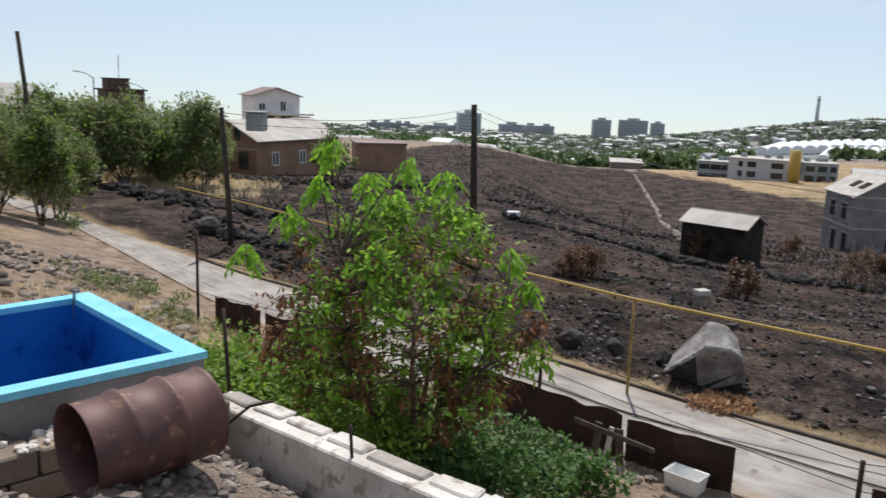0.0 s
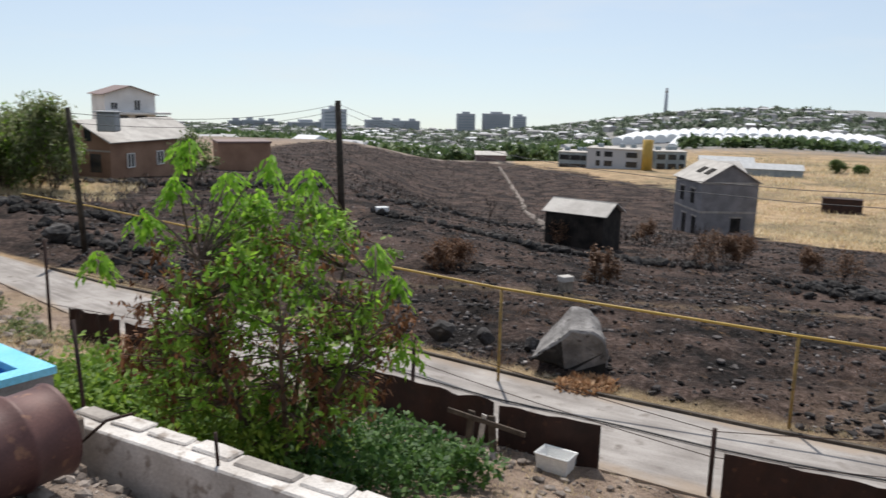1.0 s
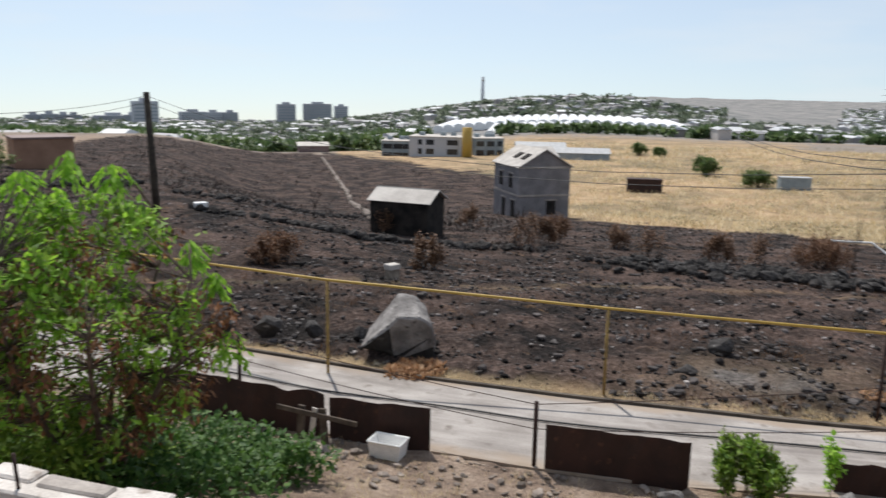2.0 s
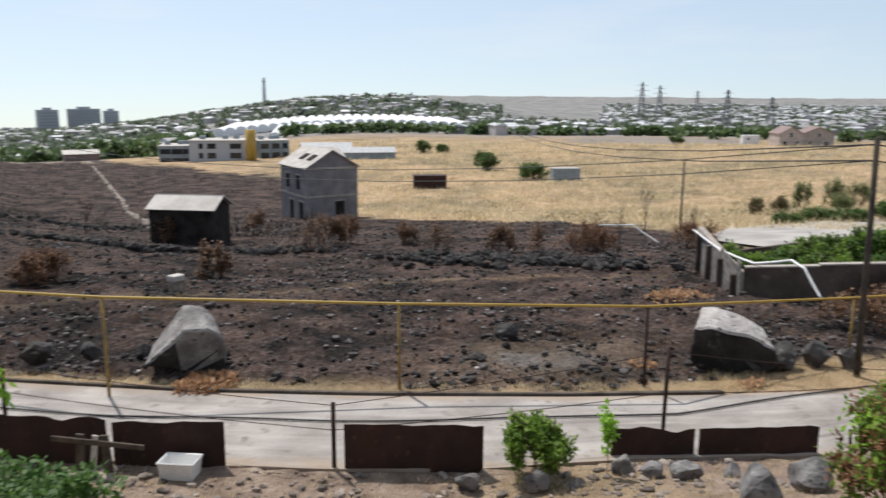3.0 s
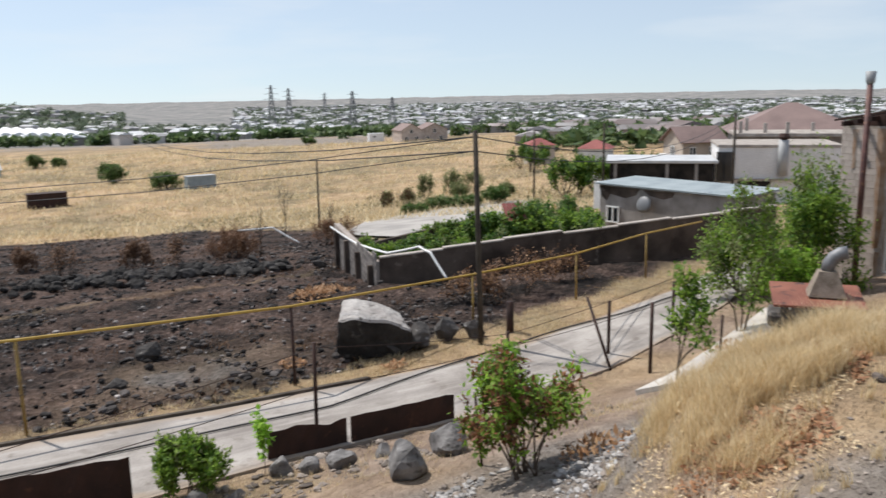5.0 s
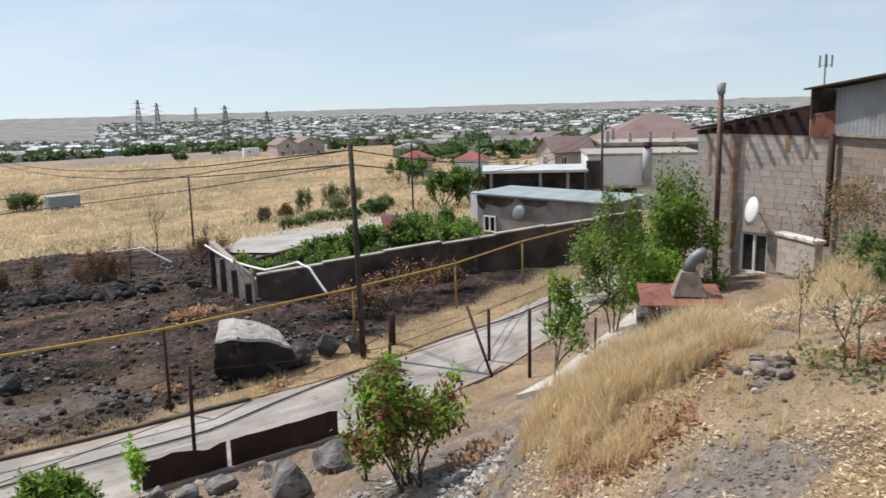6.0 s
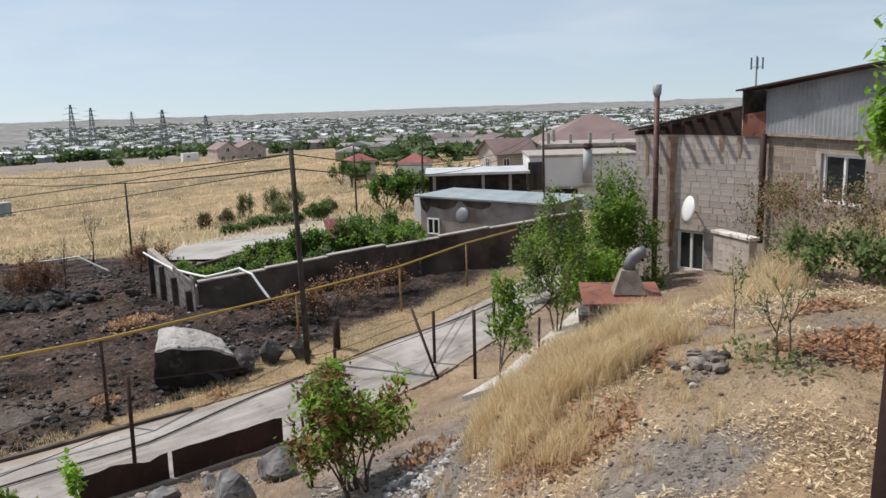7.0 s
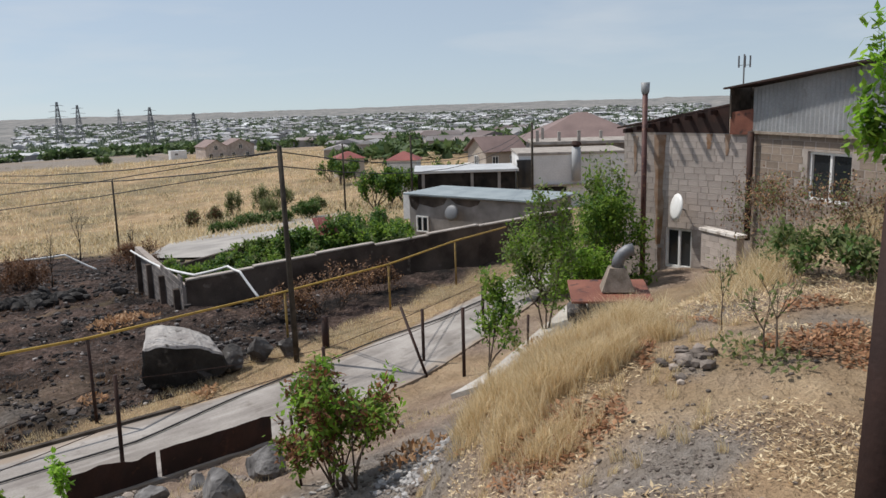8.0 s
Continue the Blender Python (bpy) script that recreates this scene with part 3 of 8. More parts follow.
def blades(places, height, width, lean=0.85):
    """Blades of grass: rows of x, y, z, scale."""
    vs, fs = [], []
    for x, y, z, s in places:
        a, h = rng.uniform(0, math.tau), height * s * rng.uniform(0.6, 1.2)
        t = (x + lean * h * rng.uniform(-1, 1), y + lean * h * rng.uniform(-1, 1), z + h)
        w = width * s / 2
        n = len(vs)
        vs += [(x - w * math.cos(a), y - w * math.sin(a), z - 0.03), (x + w * math.cos(a), y + w * math.sin(a), z - 0.03), t]
        fs.append((n, n + 1, n + 2))
    return vs, fs


def tufts(spots, n, height, width, wide):
    """Tufts of grass on the land: spots of x, y, scale."""
    rows = []
    for x, y, s in spots:
        for _ in range(n):
            a, q = rng.uniform(0, math.tau), wide * math.sqrt(rng.random()) * s
            u, v = x + q * math.cos(a), y + q * math.sin(a)
            rows.append((u, v, ground(u, v), s))
    return blades(rows, height, width)


def along(pts, step):
    """Points every step metres along a line in the plan."""
    out = []
    for (x0, y0), (x1, y1) in zip(pts, pts[1:]):
        n = max(1, int(math.hypot(x1 - x0, y1 - y0) / step))
        out += [(x0 + (x1 - x0) * k / n, y0 + (y1 - y0) * k / n) for k in range(n)]
    return out + [pts[-1]]


def polar(r, a):
    return r * math.sin(radians(a)), r * math.cos(radians(a))

# ---- the land: one sheet to the horizon ----
def relief(x, y):
    """Clods and hollows on the land."""
    r = math.hypot(x, y)
    v = noise.noise(Vector((x * 0.6, y * 0.6, 0)))
    w = noise.noise(Vector((x * 2.3, y * 2.3, 5)))
    if in_pool(x, y, 0.12):
        return -1.6
    on_lane = near_edge(x) - 0.02 < y < far_edge(x) - 0.1
    if on_lane:
        return -0.06
    if r > 200:
        return (1.5 + 5 * smooth(700, 1500, r)) * min(1, (r - 200) / 400) * (noise.noise(Vector((x * 0.008, y * 0.008, 2))) + 0.4 * noise.noise(Vector((x * 0.03, y * 0.03, 6))))
    b = burnt(x, y)
    return ((0.05 + 0.17 * b) * v) * (1 - smooth(45, 80, r)) + 0.25 * b * (1 - smooth(50, 90, r)) * noise.noise(Vector((x * 0.09, y * 0.09, 4))) + (0.035 + 0.09 * b) * w * (1 - smooth(25, 55, r))


def gravelly(x, y):
    """Bare grey gravel on the terrace and at the bank's shoulder."""
    w = 0.35 * noise.noise(Vector((x * 1.3, y * 1.3, 62)))
    a = 1 - smooth(0.5, 1.1, math.hypot((x - 6.6) / 1.0, (y + 0.3) / 0.75) + w)
    b = 1 - smooth(0.6, 1.1, math.hypot((x - 8.4) / 1.5, (y - 2.35) / 0.7) + w)
    c = 1 - smooth(0.6, 1.1, math.hypot((x - 8.5) / 0.5, (y + 0.52) / 0.25) + w)
    return max(a, b, c)


TRACK_X, TRACK_Y = [-4, 2.5, 9, 14, 17.5, 22, 28], [29, 28.2, 26.8, 26.4, 28.5, 26, 23]


def land():
    rings = [0.6]
    while rings[-1] < 4850:
        r = rings[-1]
        rings.append(r + max(0.16, r * (0.011 if r < 70 else 0.018 if r < 300 else 0.03)))
    angles = [-180 + 4 * k for k in range(34)] + [-44 + 0.33 * k for k in range(486)] + [118 + 4 * k for k in range(16)]
    angles = [a for a in angles if a < 180]
    n = len(angles)
    verts, burn, straw, far, grey = [], [], [], [], []
    for r in rings:
        for a in angles:
            x, y = polar(r, a)
            verts.append((x, y, ground(x, y) + relief(x, y)))
            b = burnt(x, y)
            t, v = y - far_edge(x), near_edge(x) - y
            nz = noise.noise(Vector((x * 0.3, y * 0.3, 7)))
            s = g = 0.0
            if t > 0:
                s = 1.0 if r < 120 else 1 - smooth(380, 520, r + 60 * nz)
                if a < 14:
                    s *= 1 - 0.8 * smooth(120, 160, r)
            if t > 0 and 43 < a < 58 and 300 < r < 460:
                g = 0.85 * smooth(43, 46, a + 2 * nz) * (1 - smooth(55, 58, a)) * smooth(325, 345, r + 12 * nz) * (1 - smooth(415, 440, r + 12 * nz))
                s *= 1 - g
            elif v > 0:
                s = smooth(-0.1, 0.35, nz) * (0.75 if x > 3 else 0.45)
                if v > 7 and x > 4.5:
                    n2 = noise.noise(Vector((x * 0.9, y * 0.9, 12)))
                    s = 0.25 + 0.65 * smooth(-0.3, 0.3, n2 + 0.5 * nz)
                g = smooth(4.2, 5.2, v) * (1 - smooth(7.3, 8.3, v)) * smooth(5, 7, x) * (1 - smooth(13, 16, x)) * 0.8
                g = max(g, smooth(11.3, 12.2, v) * (1 - smooth(3.5, 5, x)) * 0.25)
                if v > 8 and x > 3:
                    g = max(g, 0.7 * smooth(0.1, 0.4, noise.noise(Vector((x * 0.8, y * 0.8, 40)))))
                    g = max(g, 0.85 * gravelly(x, y))
                s *= 1 - 0.8 * g
            if b > 0 and r < 40:
                # a trodden track crosses the ash
                ty = float(np.interp(x, TRACK_X, TRACK_Y))
                b *= 1 - 0.32 * math.exp(-(((y - ty) / 0.28) ** 2)) * smooth(-2, 2, x)
            if b > 0 and r < 34:
                # pale ash and dust heaped near the lane
                heap = math.exp(-(((x - 13.6) / 2.6) ** 2) - ((y - 14.0) / 1.6) ** 2) * (0.6 + 0.7 * noise.noise(Vector((x * 0.8, y * 0.8, 19))))
                g = min(1.0, max(0.0, 1.4 * heap))
                b *= 1 - 0.55 * g
                s *= 1 - g
            burn.append(b)
            straw.append(s)
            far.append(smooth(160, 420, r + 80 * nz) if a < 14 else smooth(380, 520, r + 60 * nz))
            grey.append(g)
    m = len(rings)
    faces = [(i * n + k, i * n + (k + 1) % n, (i + 1) * n + (k + 1) % n, (i + 1) * n + k) for i in range(m - 1) for k in range(n)]
    verts.append((0, 0, ground(0, 0)))
    faces += [(len(verts) - 1, (k + 1) % n, k) for k in range(n)]
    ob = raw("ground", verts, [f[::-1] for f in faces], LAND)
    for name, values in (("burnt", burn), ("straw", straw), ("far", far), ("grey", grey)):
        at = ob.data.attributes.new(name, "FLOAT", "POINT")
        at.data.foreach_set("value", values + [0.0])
    for p in ob.data.polygons:
        p.use_smooth = True
    return tagged(ob, "burnt black field, straw-dry slopes and bare earth", "ground", kind="structure")


land()


def strip(name, inner, outer, xs, z, material, label, category, thick=0.06, lanes=1):
    """A flat band between two lines in the plan, with its own measure across and along it."""
    bm = bmesh.new()
    ac, al = bm.verts.layers.float.new("across"), bm.verts.layers.float.new("along")
    rows, run, last = [], 0.0, None
    for x in xs:
        a, b = inner(x), outer(x)
        run += math.hypot(x - last[0], a - last[1]) if last else 0.0
        last = (x, a)
        row = [bm.verts.new((x, a, z - thick))] + [bm.verts.new((x, a + (b - a) * k / lanes, z)) for k in range(lanes + 1)] + [bm.verts.new((x, b, z - thick))]
        for v, k in zip(row, [0] + list(range(lanes + 1)) + [lanes]):
            v[ac], v[al] = 2.6 * k / lanes, run
        rows.append(row)
    for a, b in zip(rows, rows[1:]):
        for k in range(lanes + 2):
            bm.faces.new((a[k], b[k], b[k + 1], a[k + 1]))
    bmesh.ops.recalc_face_normals(bm, faces=bm.faces)
    return tagged(put(name, bm, material), label, category, kind="structure")


def wob(x, k):
    return 0.12 * noise.noise(Vector((x * 0.7, k, 0)))


lane_xs = [-58 + 0.5 * k for k in range(180)]
strip("road", lambda x: near_edge(x) - 0.02 + wob(x, 1), lambda x: far_edge(x) - 0.05 + 0.4 * wob(x, 2), lane_xs, 0.02, LANE, "pale worn concrete lane running between fence and burnt field", "road", 0.06, 6)
kerb_xs = [-9 + 0.5 * k for k in range(49)]
strip("kerb", lambda x: far_edge(x) - 0.04, lambda x: far_edge(x) + 0.08, kerb_xs, 0.08, KERB, "low dark kerb along the far side of the lane", "kerb", 0.2)

# ---- the terrace: pool, drum, low walls ----
def gz(x, y, d=0.0):
    return (x, y, ground(x, y) + d)




def quad_ring(outer, inner, z0, z1):
    """A ring between two four-cornered outlines, from height z0 to z1."""
    bm = bmesh.new()
    rows = [[bm.verts.new((*p, z)) for p in o] for o, z in ((outer, z0), (outer, z1), (inner, z1), (inner, z0))]
    for a, b in zip(rows, rows[1:] + rows[:1]):
        for k in range(4):
            bm.faces.new((a[k], a[(k + 1) % 4], b[(k + 1) % 4], b[k]))
    bmesh.ops.recalc_face_normals(bm, faces=bm.faces)
    return bm


def shrink(poly, d):
    cx, cy = sum(p[0] for p in poly) / 4, sum(p[1] for p in poly) / 4
    out = []
    for x, y in poly:
        n = math.hypot(x - cx, y - cy)
        out.append((x + (cx - x) * d * 1.35 / n, y + (cy - y) * d * 1.35 / n))
    return out


def pool():
    ob = thing("pool", "small raised bathing pool painted blue inside with pale rim", "pool")
    inner = shrink(POOL, 0.2)
    top = 4.3
    part("outer_wall", quad_ring(shrink(POOL, 0.02), shrink(POOL, 0.16), 3.2, top - 0.06), RENDER_GREY, ob, "grey cement outer wall")
    part("rim", quad_ring(POOL, inner, top - 0.06, top), RIM, ob, "light blue painted rim")
    part("lining", quad_ring(shrink(POOL, 0.16), shrink(POOL, 0.21), 3.1, top - 0.062), BLUE, ob, "deep blue painted inner walls")
    bm = bmesh.new()
    bm.faces.new([bm.verts.new((*p, 3.15)) for p in shrink(POOL, 0.2)])
    got = bmesh.ops.extrude_face_region(bm, geom=bm.faces[:])["geom"]
    bmesh.ops.translate(bm, verts=[v for v in got if isinstance(v, bmesh.types.BMVert)], vec=(0, 0, -0.1))
    bmesh.ops.recalc_face_normals(bm, faces=bm.faces)
    part("pool_floor", bm, BLUE, ob)
    c = Vector((*inner[1], top))
    part("hook", a_tube([c + Vector((0.0, 0.0, -0.2)), c + Vector((0.03, -0.04, 0.1)), c + Vector((0.1, -0.1, 0.1))], 0.015), STEEL, ob, "bent steel hook")


pool()


def drum():
    ob = thing("oil_drum", "rusty brown open steel oil drum lying on rubble", "drum", (-1.93, 5.06, 4.22), 48.0, ry=-2)
    r, half = 0.305, 0.45
    bm = bmesh.new()
    prof = [(-half, r + 0.012), (-half + 0.02, r)]
    for c in (-0.155, 0.155):
        prof += [(c - 0.04, r), (c - 0.015, r + 0.018), (c + 0.015, r + 0.018), (c + 0.04, r)]
    prof += [(half - 0.02, r), (half, r + 0.012)]
    rings = []
    for x, q in prof + [(x, q - 0.006) for x, q in prof[::-1]]:
        rings.append([bm.verts.new((x, q * math.cos(k * math.tau / 40), q * math.sin(k * math.tau / 40))) for k in range(40)])
    for a, b in zip(rings, rings[1:]):
        for k in range(40):
            bm.faces.new((a[k], a[(k + 1) % 40], b[(k + 1) % 40], b[k]))
    bmesh.ops.recalc_face_normals(bm, faces=bm.faces)
    part("shell", bm, DRUM_RUST, ob, smooth_faces=True)
    bm = bmesh.new()
    bmesh.ops.create_cone(bm, cap_ends=True, segments=40, radius1=r - 0.007, radius2=r - 0.007, depth=0.01, matrix=pose(half - 0.04, 0, 0, 0, 90, 0))
    part("bottom", bm, DRUM_RUST, ob)


drum()

# low wall of whitewashed concrete with rough stone caps
WALL_A, WALL_B = (-1.95, 6.88), (3.0, 3.0)


def low_wall():
    ob = thing("wall_terrace", "low whitewashed concrete wall capped with rough stones", "wall", kind="structure")
    a, b = Vector((*WALL_A, 0)), Vector((*WALL_B, 0))
    d = (b - a).normalized()
    n = Vector((-d.y, d.x, 0))
    turn = Matrix.Rotation(math.atan2(d.y, d.x), 3, "Z")
    length, top = (b - a).length, 3.77
    mid = (a + b) / 2
    part("wall_core", a_box((mid.x, mid.y, top - 0.55), (length, 0.3, 1.1), turn, 0.015), WHITEWASH, ob)
    s, k = 0.05, 0
    r = random.Random(3)
    while s < length - 0.3:
        w = r.uniform(0.34, 0.62)
        c = a + d * (s + w / 2) + n * (0.06 + r.uniform(-0.02, 0.03))
        bm = a_box((c.x, c.y, top + 0.006), (w - r.uniform(0.02, 0.08), r.uniform(0.15, 0.2), r.uniform(0.02, 0.034)), turn @ Matrix.Rotation(r.uniform(-0.08, 0.08), 3, "Z") @ Matrix.Rotation(r.uniform(-0.05, 0.05), 3, "X"), 0.02)
        bmesh.ops.subdivide_edges(bm, edges=bm.edges[:], cuts=1, use_grid_fill=True)
        for v in bm.verts:
            v.co += 0.012 * noise.noise_vector(v.co * 6)
        if r.random() < 0.88:
            part("cap_stone", bm, CONCRETE if r.random() < 0.6 else WHITEWASH, ob)
        else:
            bm.free()
        s += w
    # wall under the pool
    p, q = Vector((-1.9, 6.2, 0)), Vector((-4.2, 3.95, 0))
    ob2 = thing("wall_pool", "short wall of rough concrete blocks in front of the pool", "wall", kind="structure")
    d = (q - p).normalized()
    turn = Matrix.Rotation(math.atan2(d.y, d.x), 3, "Z")
    L = (q - p).length
    for row in range(-2, 2):
        s = -0.2 * (row % 2)
        while s < L:
            c = p + d * (s + 0.24)
            part("block", a_box((c.x, c.y, 3.68 + 0.2 * row), (0.47, 0.28, 0.19), turn, 0.015), BLOCK_BROWN, ob2)
            s += 0.49
    places = [((p + d * rng.uniform(0, L) + Vector((rng.uniform(-0.12, 0.12), rng.uniform(-0.12, 0.12), 3.99)))[:]) + (rng.uniform(0.04, 0.14),) for _ in range(70)]
    raw("mortar_crumbs", *stones_bm(places), WHITEWASH, ob2, kind="stuff")


low_wall()


def bar(name, label, pts, radius, material, category, group=""):
    a = Vector(pts[0])
    ob = put(name, a_tube([Vector(p) - a for p in pts], radius, 6), material, True)
    ob.matrix_world = pose(*a)
    return tagged(ob, label, category, group)


bar("rebar_peg", "short rusty rebar peg sticking out of the low wall", [(-0.62, 5.72, 3.7), (-0.64, 5.74, 4.02)], 0.014, RUST, "rebar", "rebar pegs")
bar("rebar_peg", "rusty rebar peg beside the drum, bent sideways", [(-1.75, 6.35, 3.7), (-1.5, 6.2, 3.95), (-1.3, 6.15, 4.02)], 0.012, RUST, "rebar", "rebar pegs")
bar("steel_post", "thin rusty steel post behind the drum", [(-1.85, 6.95, 3.5), (-1.95, 7.1, 4.5)], 0.02, RUST, "post")
bar("rusty_post", "dark rusty steel post close by", [(2.83, -0.875, 4.5), (2.8, -0.93, 6.6)], 0.075, RUST, "post")

# ---- the sheet-metal fence and its posts ----
FENCE = thing("metal_fence", "fence of rusty sheet-metal panels along the lane", "fence", (0, 0, 0))


def sheet_panel(p, q, height, seed, label, sag=0.05):
    """A rusty metal sheet from p to q, bent along its top."""
    r = random.Random(seed)
    a, b = Vector((*p, ground(*p))), Vector((*q, ground(*q)))
    n = 14
    d = b - a
    side = Vector((-d.y, d.x, 0)).normalized()
    bm = bmesh.new()
    rows = []
    for k in range(n + 1):
        t = k / n
        c = d * t + side * 0.05 * noise.noise(Vector((k * 0.35, seed, 0)))
        h = height * (1 + sag * 1.6 * noise.noise(Vector((k * 0.24, seed * 3.1, 1))))
        rows.append([c + Vector((0, 0, -0.04)), c + side * 0.03 * noise.noise(Vector((k * 0.6, seed, 4))) + Vector((0, 0, h * 0.55)), c + side * 0.06 * noise.noise(Vector((k * 0.5, seed, 9))) + Vector((0, 0, h))])
    front = [[bm.verts.new(v + side * 0.004) for v in row] for row in rows]
    back = [[bm.verts.new(v - side * 0.004) for v in row] for row in rows]
    for s in (front, back):
        for u, v in zip(s, s[1:]):
            for j in range(2):
                bm.faces.new((u[j], v[j], v[j + 1], u[j + 1]))
    for j in (0, 2):
        for k in range(n):
            bm.faces.new((front[k][j], front[k + 1][j], back[k + 1][j], back[k][j]))
    for k in (0, n):
        for j in range(2):
            bm.faces.new((front[k][j], front[k][j + 1], back[k][j + 1], back[k][j]))
    bmesh.ops.recalc_face_normals(bm, faces=bm.faces)
    bmesh.ops.translate(bm, verts=bm.verts, vec=a)
    return part("panel", bm, RUST, FENCE, label)


def line_pt(t, off=0.0):
    """A point of the fence line: near edge of the lane at x = t, set back by off."""
    return (t, near_edge(t) + off)


sheet_panel((-5.75, 20.2), (-4.35, 19.1), 0.78, 1, "rusty dark sheet of metal with curled top in the fence", 0.12)
sheet_panel((-4.2, 18.95), (-1.9, 18.3), 0.75, 2, "rusty dark sheet of metal in the fence beside the tree", 0.1)
sheet_panel((-0.1, 17.0), (1.75, 15.35), 0.85, 3, "rusty brown sheet-metal fence panel standing by the lane")
sheet_panel((1.75, 15.3), (3.35, 13.95), 0.85, 4, "rusty brown sheet-metal fence panel with wavy top", 0.08)
sheet_panel((3.42, 13.85), (4.98, 12.75), 0.82, 5, "rusty brown sheet-metal fence panel behind the white basin", 0.03)
sheet_panel((6.62, 11.5), (8.55, 10.1), 0.82, 6, "straight dark rusty sheet-metal panel standing alone", 0.02)
sheet_panel((10.75, 9.2), (12.0, 8.35), 0.5, 7, "low bent rusty sheet-metal panel behind stones", 0.1)
sheet_panel((12.05, 8.3), (13.9, 7.1), 0.5, 8, "low torn rusty sheet-metal panel beside the shrub", 0.12)

POSTS = [(-6.1, 19.9, 2.35, 0.0), (2.15, 16.6, 1.35, 0.03), (6.5, 11.65, 1.2, 0.0), (12.03, 9.09, 1.85, 0.02), (17.19, 7.41, 0.88, -0.02), (22.0, 4.75, 1.3, 0.0), (17.86, 4.25, 1.65, 0.0), (19.14, 5.62, 1.35, 0.0)]
for x, y, h, lean in POSTS:
    bar("fence_post", "thin rusty steel fence post beside the lane", [gz(x, y, -0.2), gz(x + lean, y - lean, h)], 0.04, RUST, "post", "fence posts")
bar("fence_post", "rusty steel fence post leaning against another", [gz(18.15, 5.22, -0.1), gz(18.9, 6.1, 1.45)], 0.035, RUST, "post", "fence posts")
bar("stake", "short stake beside the garden path", [gz(18.6, 2.9, -0.1), gz(18.7, 2.9, 1.0)], 0.03, RUST, "post", "fence posts")
bar("stake", "thin iron stake standing in the shrub", [gz(10.04, 4.57, -0.1), gz(10.0, 4.66, 1.1)], 0.02, RUST, "post", "fence posts")

# strands of wire between posts, and the black hose along the lane
def strand(name, label, pts, radius, material, sag=0.0, category="wire", group="wires"):
    out = []
    for p, q in zip(pts, pts[1:]):
        p, q = Vector(p), Vector(q)
        for k in range(10):
            t = k / 10
            out.append(p.lerp(q, t) - Vector((0, 0, sag * 4 * t * (1 - t))))
    out.append(Vector(pts[-1]))
    a = out[0].copy()
    ob = put(name, a_tube([p - a for p in out], radius, 5), material, True)
    ob.matrix_world = pose(*a)
    return tagged(ob, label, category, group)


HOSE_X, HOSE_Y = [-4, 1, 4.0, 5.6, 7.2, 11.0, 13.2, 15.5, 17.8, 20.5, 23.0, 26], [24.2, 19.0, 16.1, 14.8, 13.5, 11.0, 9.75, 9.0, 8.35, 7.3, 6.3, 5.2]
hose = []
for k in range(72):
    x = -4 + 0.42 * k
    hose.append((x, float(np.interp(x, HOSE_X, HOSE_Y)) + 0.06 * math.sin(x * 1.3), 0.05))
strand("black_hose", "black plastic water hose lying along the lane", hose, 0.02, HOSE, 0, "hose", "")


def gas_pipe():
    ob = thing("gas_pipe", "yellow painted gas pipe carried on posts along the field", "pipe")
    P = [(-12.5, 38.0, 1.55), (-8.4, 32.9, 1.75), (-2.0, 24.6, 2.0), (4.2, 17.3, 2.18), (9.45, 14.15, 1.93), (13.9, 11.15, 1.85), (20.4, 10.0, 1.32), (23.9, 8.2, 1.42), (28.2, 7.2, 1.42), (31, 5.9, 1.5)]
    part("pipe", a_tube(P, 0.03, 10), YELLOW, ob, smooth_faces=True)
    for x, y, z in P[2:9]:
        steel = RUST if 13 < x < 15 else YELLOW_POST
        part("post", a_tube([(x, y - 0.03, ground(x, y) - 0.3), (x, y - 0.02, z - 0.03)], 0.034, 8), steel, ob, "rusty steel post" if steel is RUST else "faded yellow steel post", True)


gas_pipe()

# ---- basin and boards at the fence ----
def basin():
    ob = thing("basin", "white enamel basin standing on the ground by the fence", "basin", gz(4.2, 12.75, 0.03), -42)
    bm = bmesh.new()
    L, W, H, t = 0.62, 0.4, 0.3, 0.025
    rows = []
    for (l, w, z) in ((L * 0.86, W * 0.86, 0), (L, W, H), (L - 2 * t, W - 2 * t, H), (L * 0.86 - 2 * t, W * 0.86 - 2 * t, t)):
        rows.append([bm.verts.new((sx * l / 2, sy * w / 2, z)) for sx, sy in ((-1, -1), (1, -1), (1, 1), (-1, 1))])
    for a, b in zip(rows, rows[1:]):
        for k in range(4):
            bm.faces.new((a[k], a[(k + 1) % 4], b[(k + 1) % 4], b[k]))
    bm.faces.new(rows[0][::-1])
    bm.faces.new(rows[3])
    bmesh.ops.recalc_face_normals(bm, faces=bm.faces)
    part("tub", bm, PVC, ob)
    part("rim", a_tube([(-L / 2, -W / 2, H), (L / 2, -W / 2, H), (L / 2, W / 2, H), (-L / 2, W / 2, H), (-L / 2, -W / 2, H)], 0.02, 6), PVC, ob)


basin()


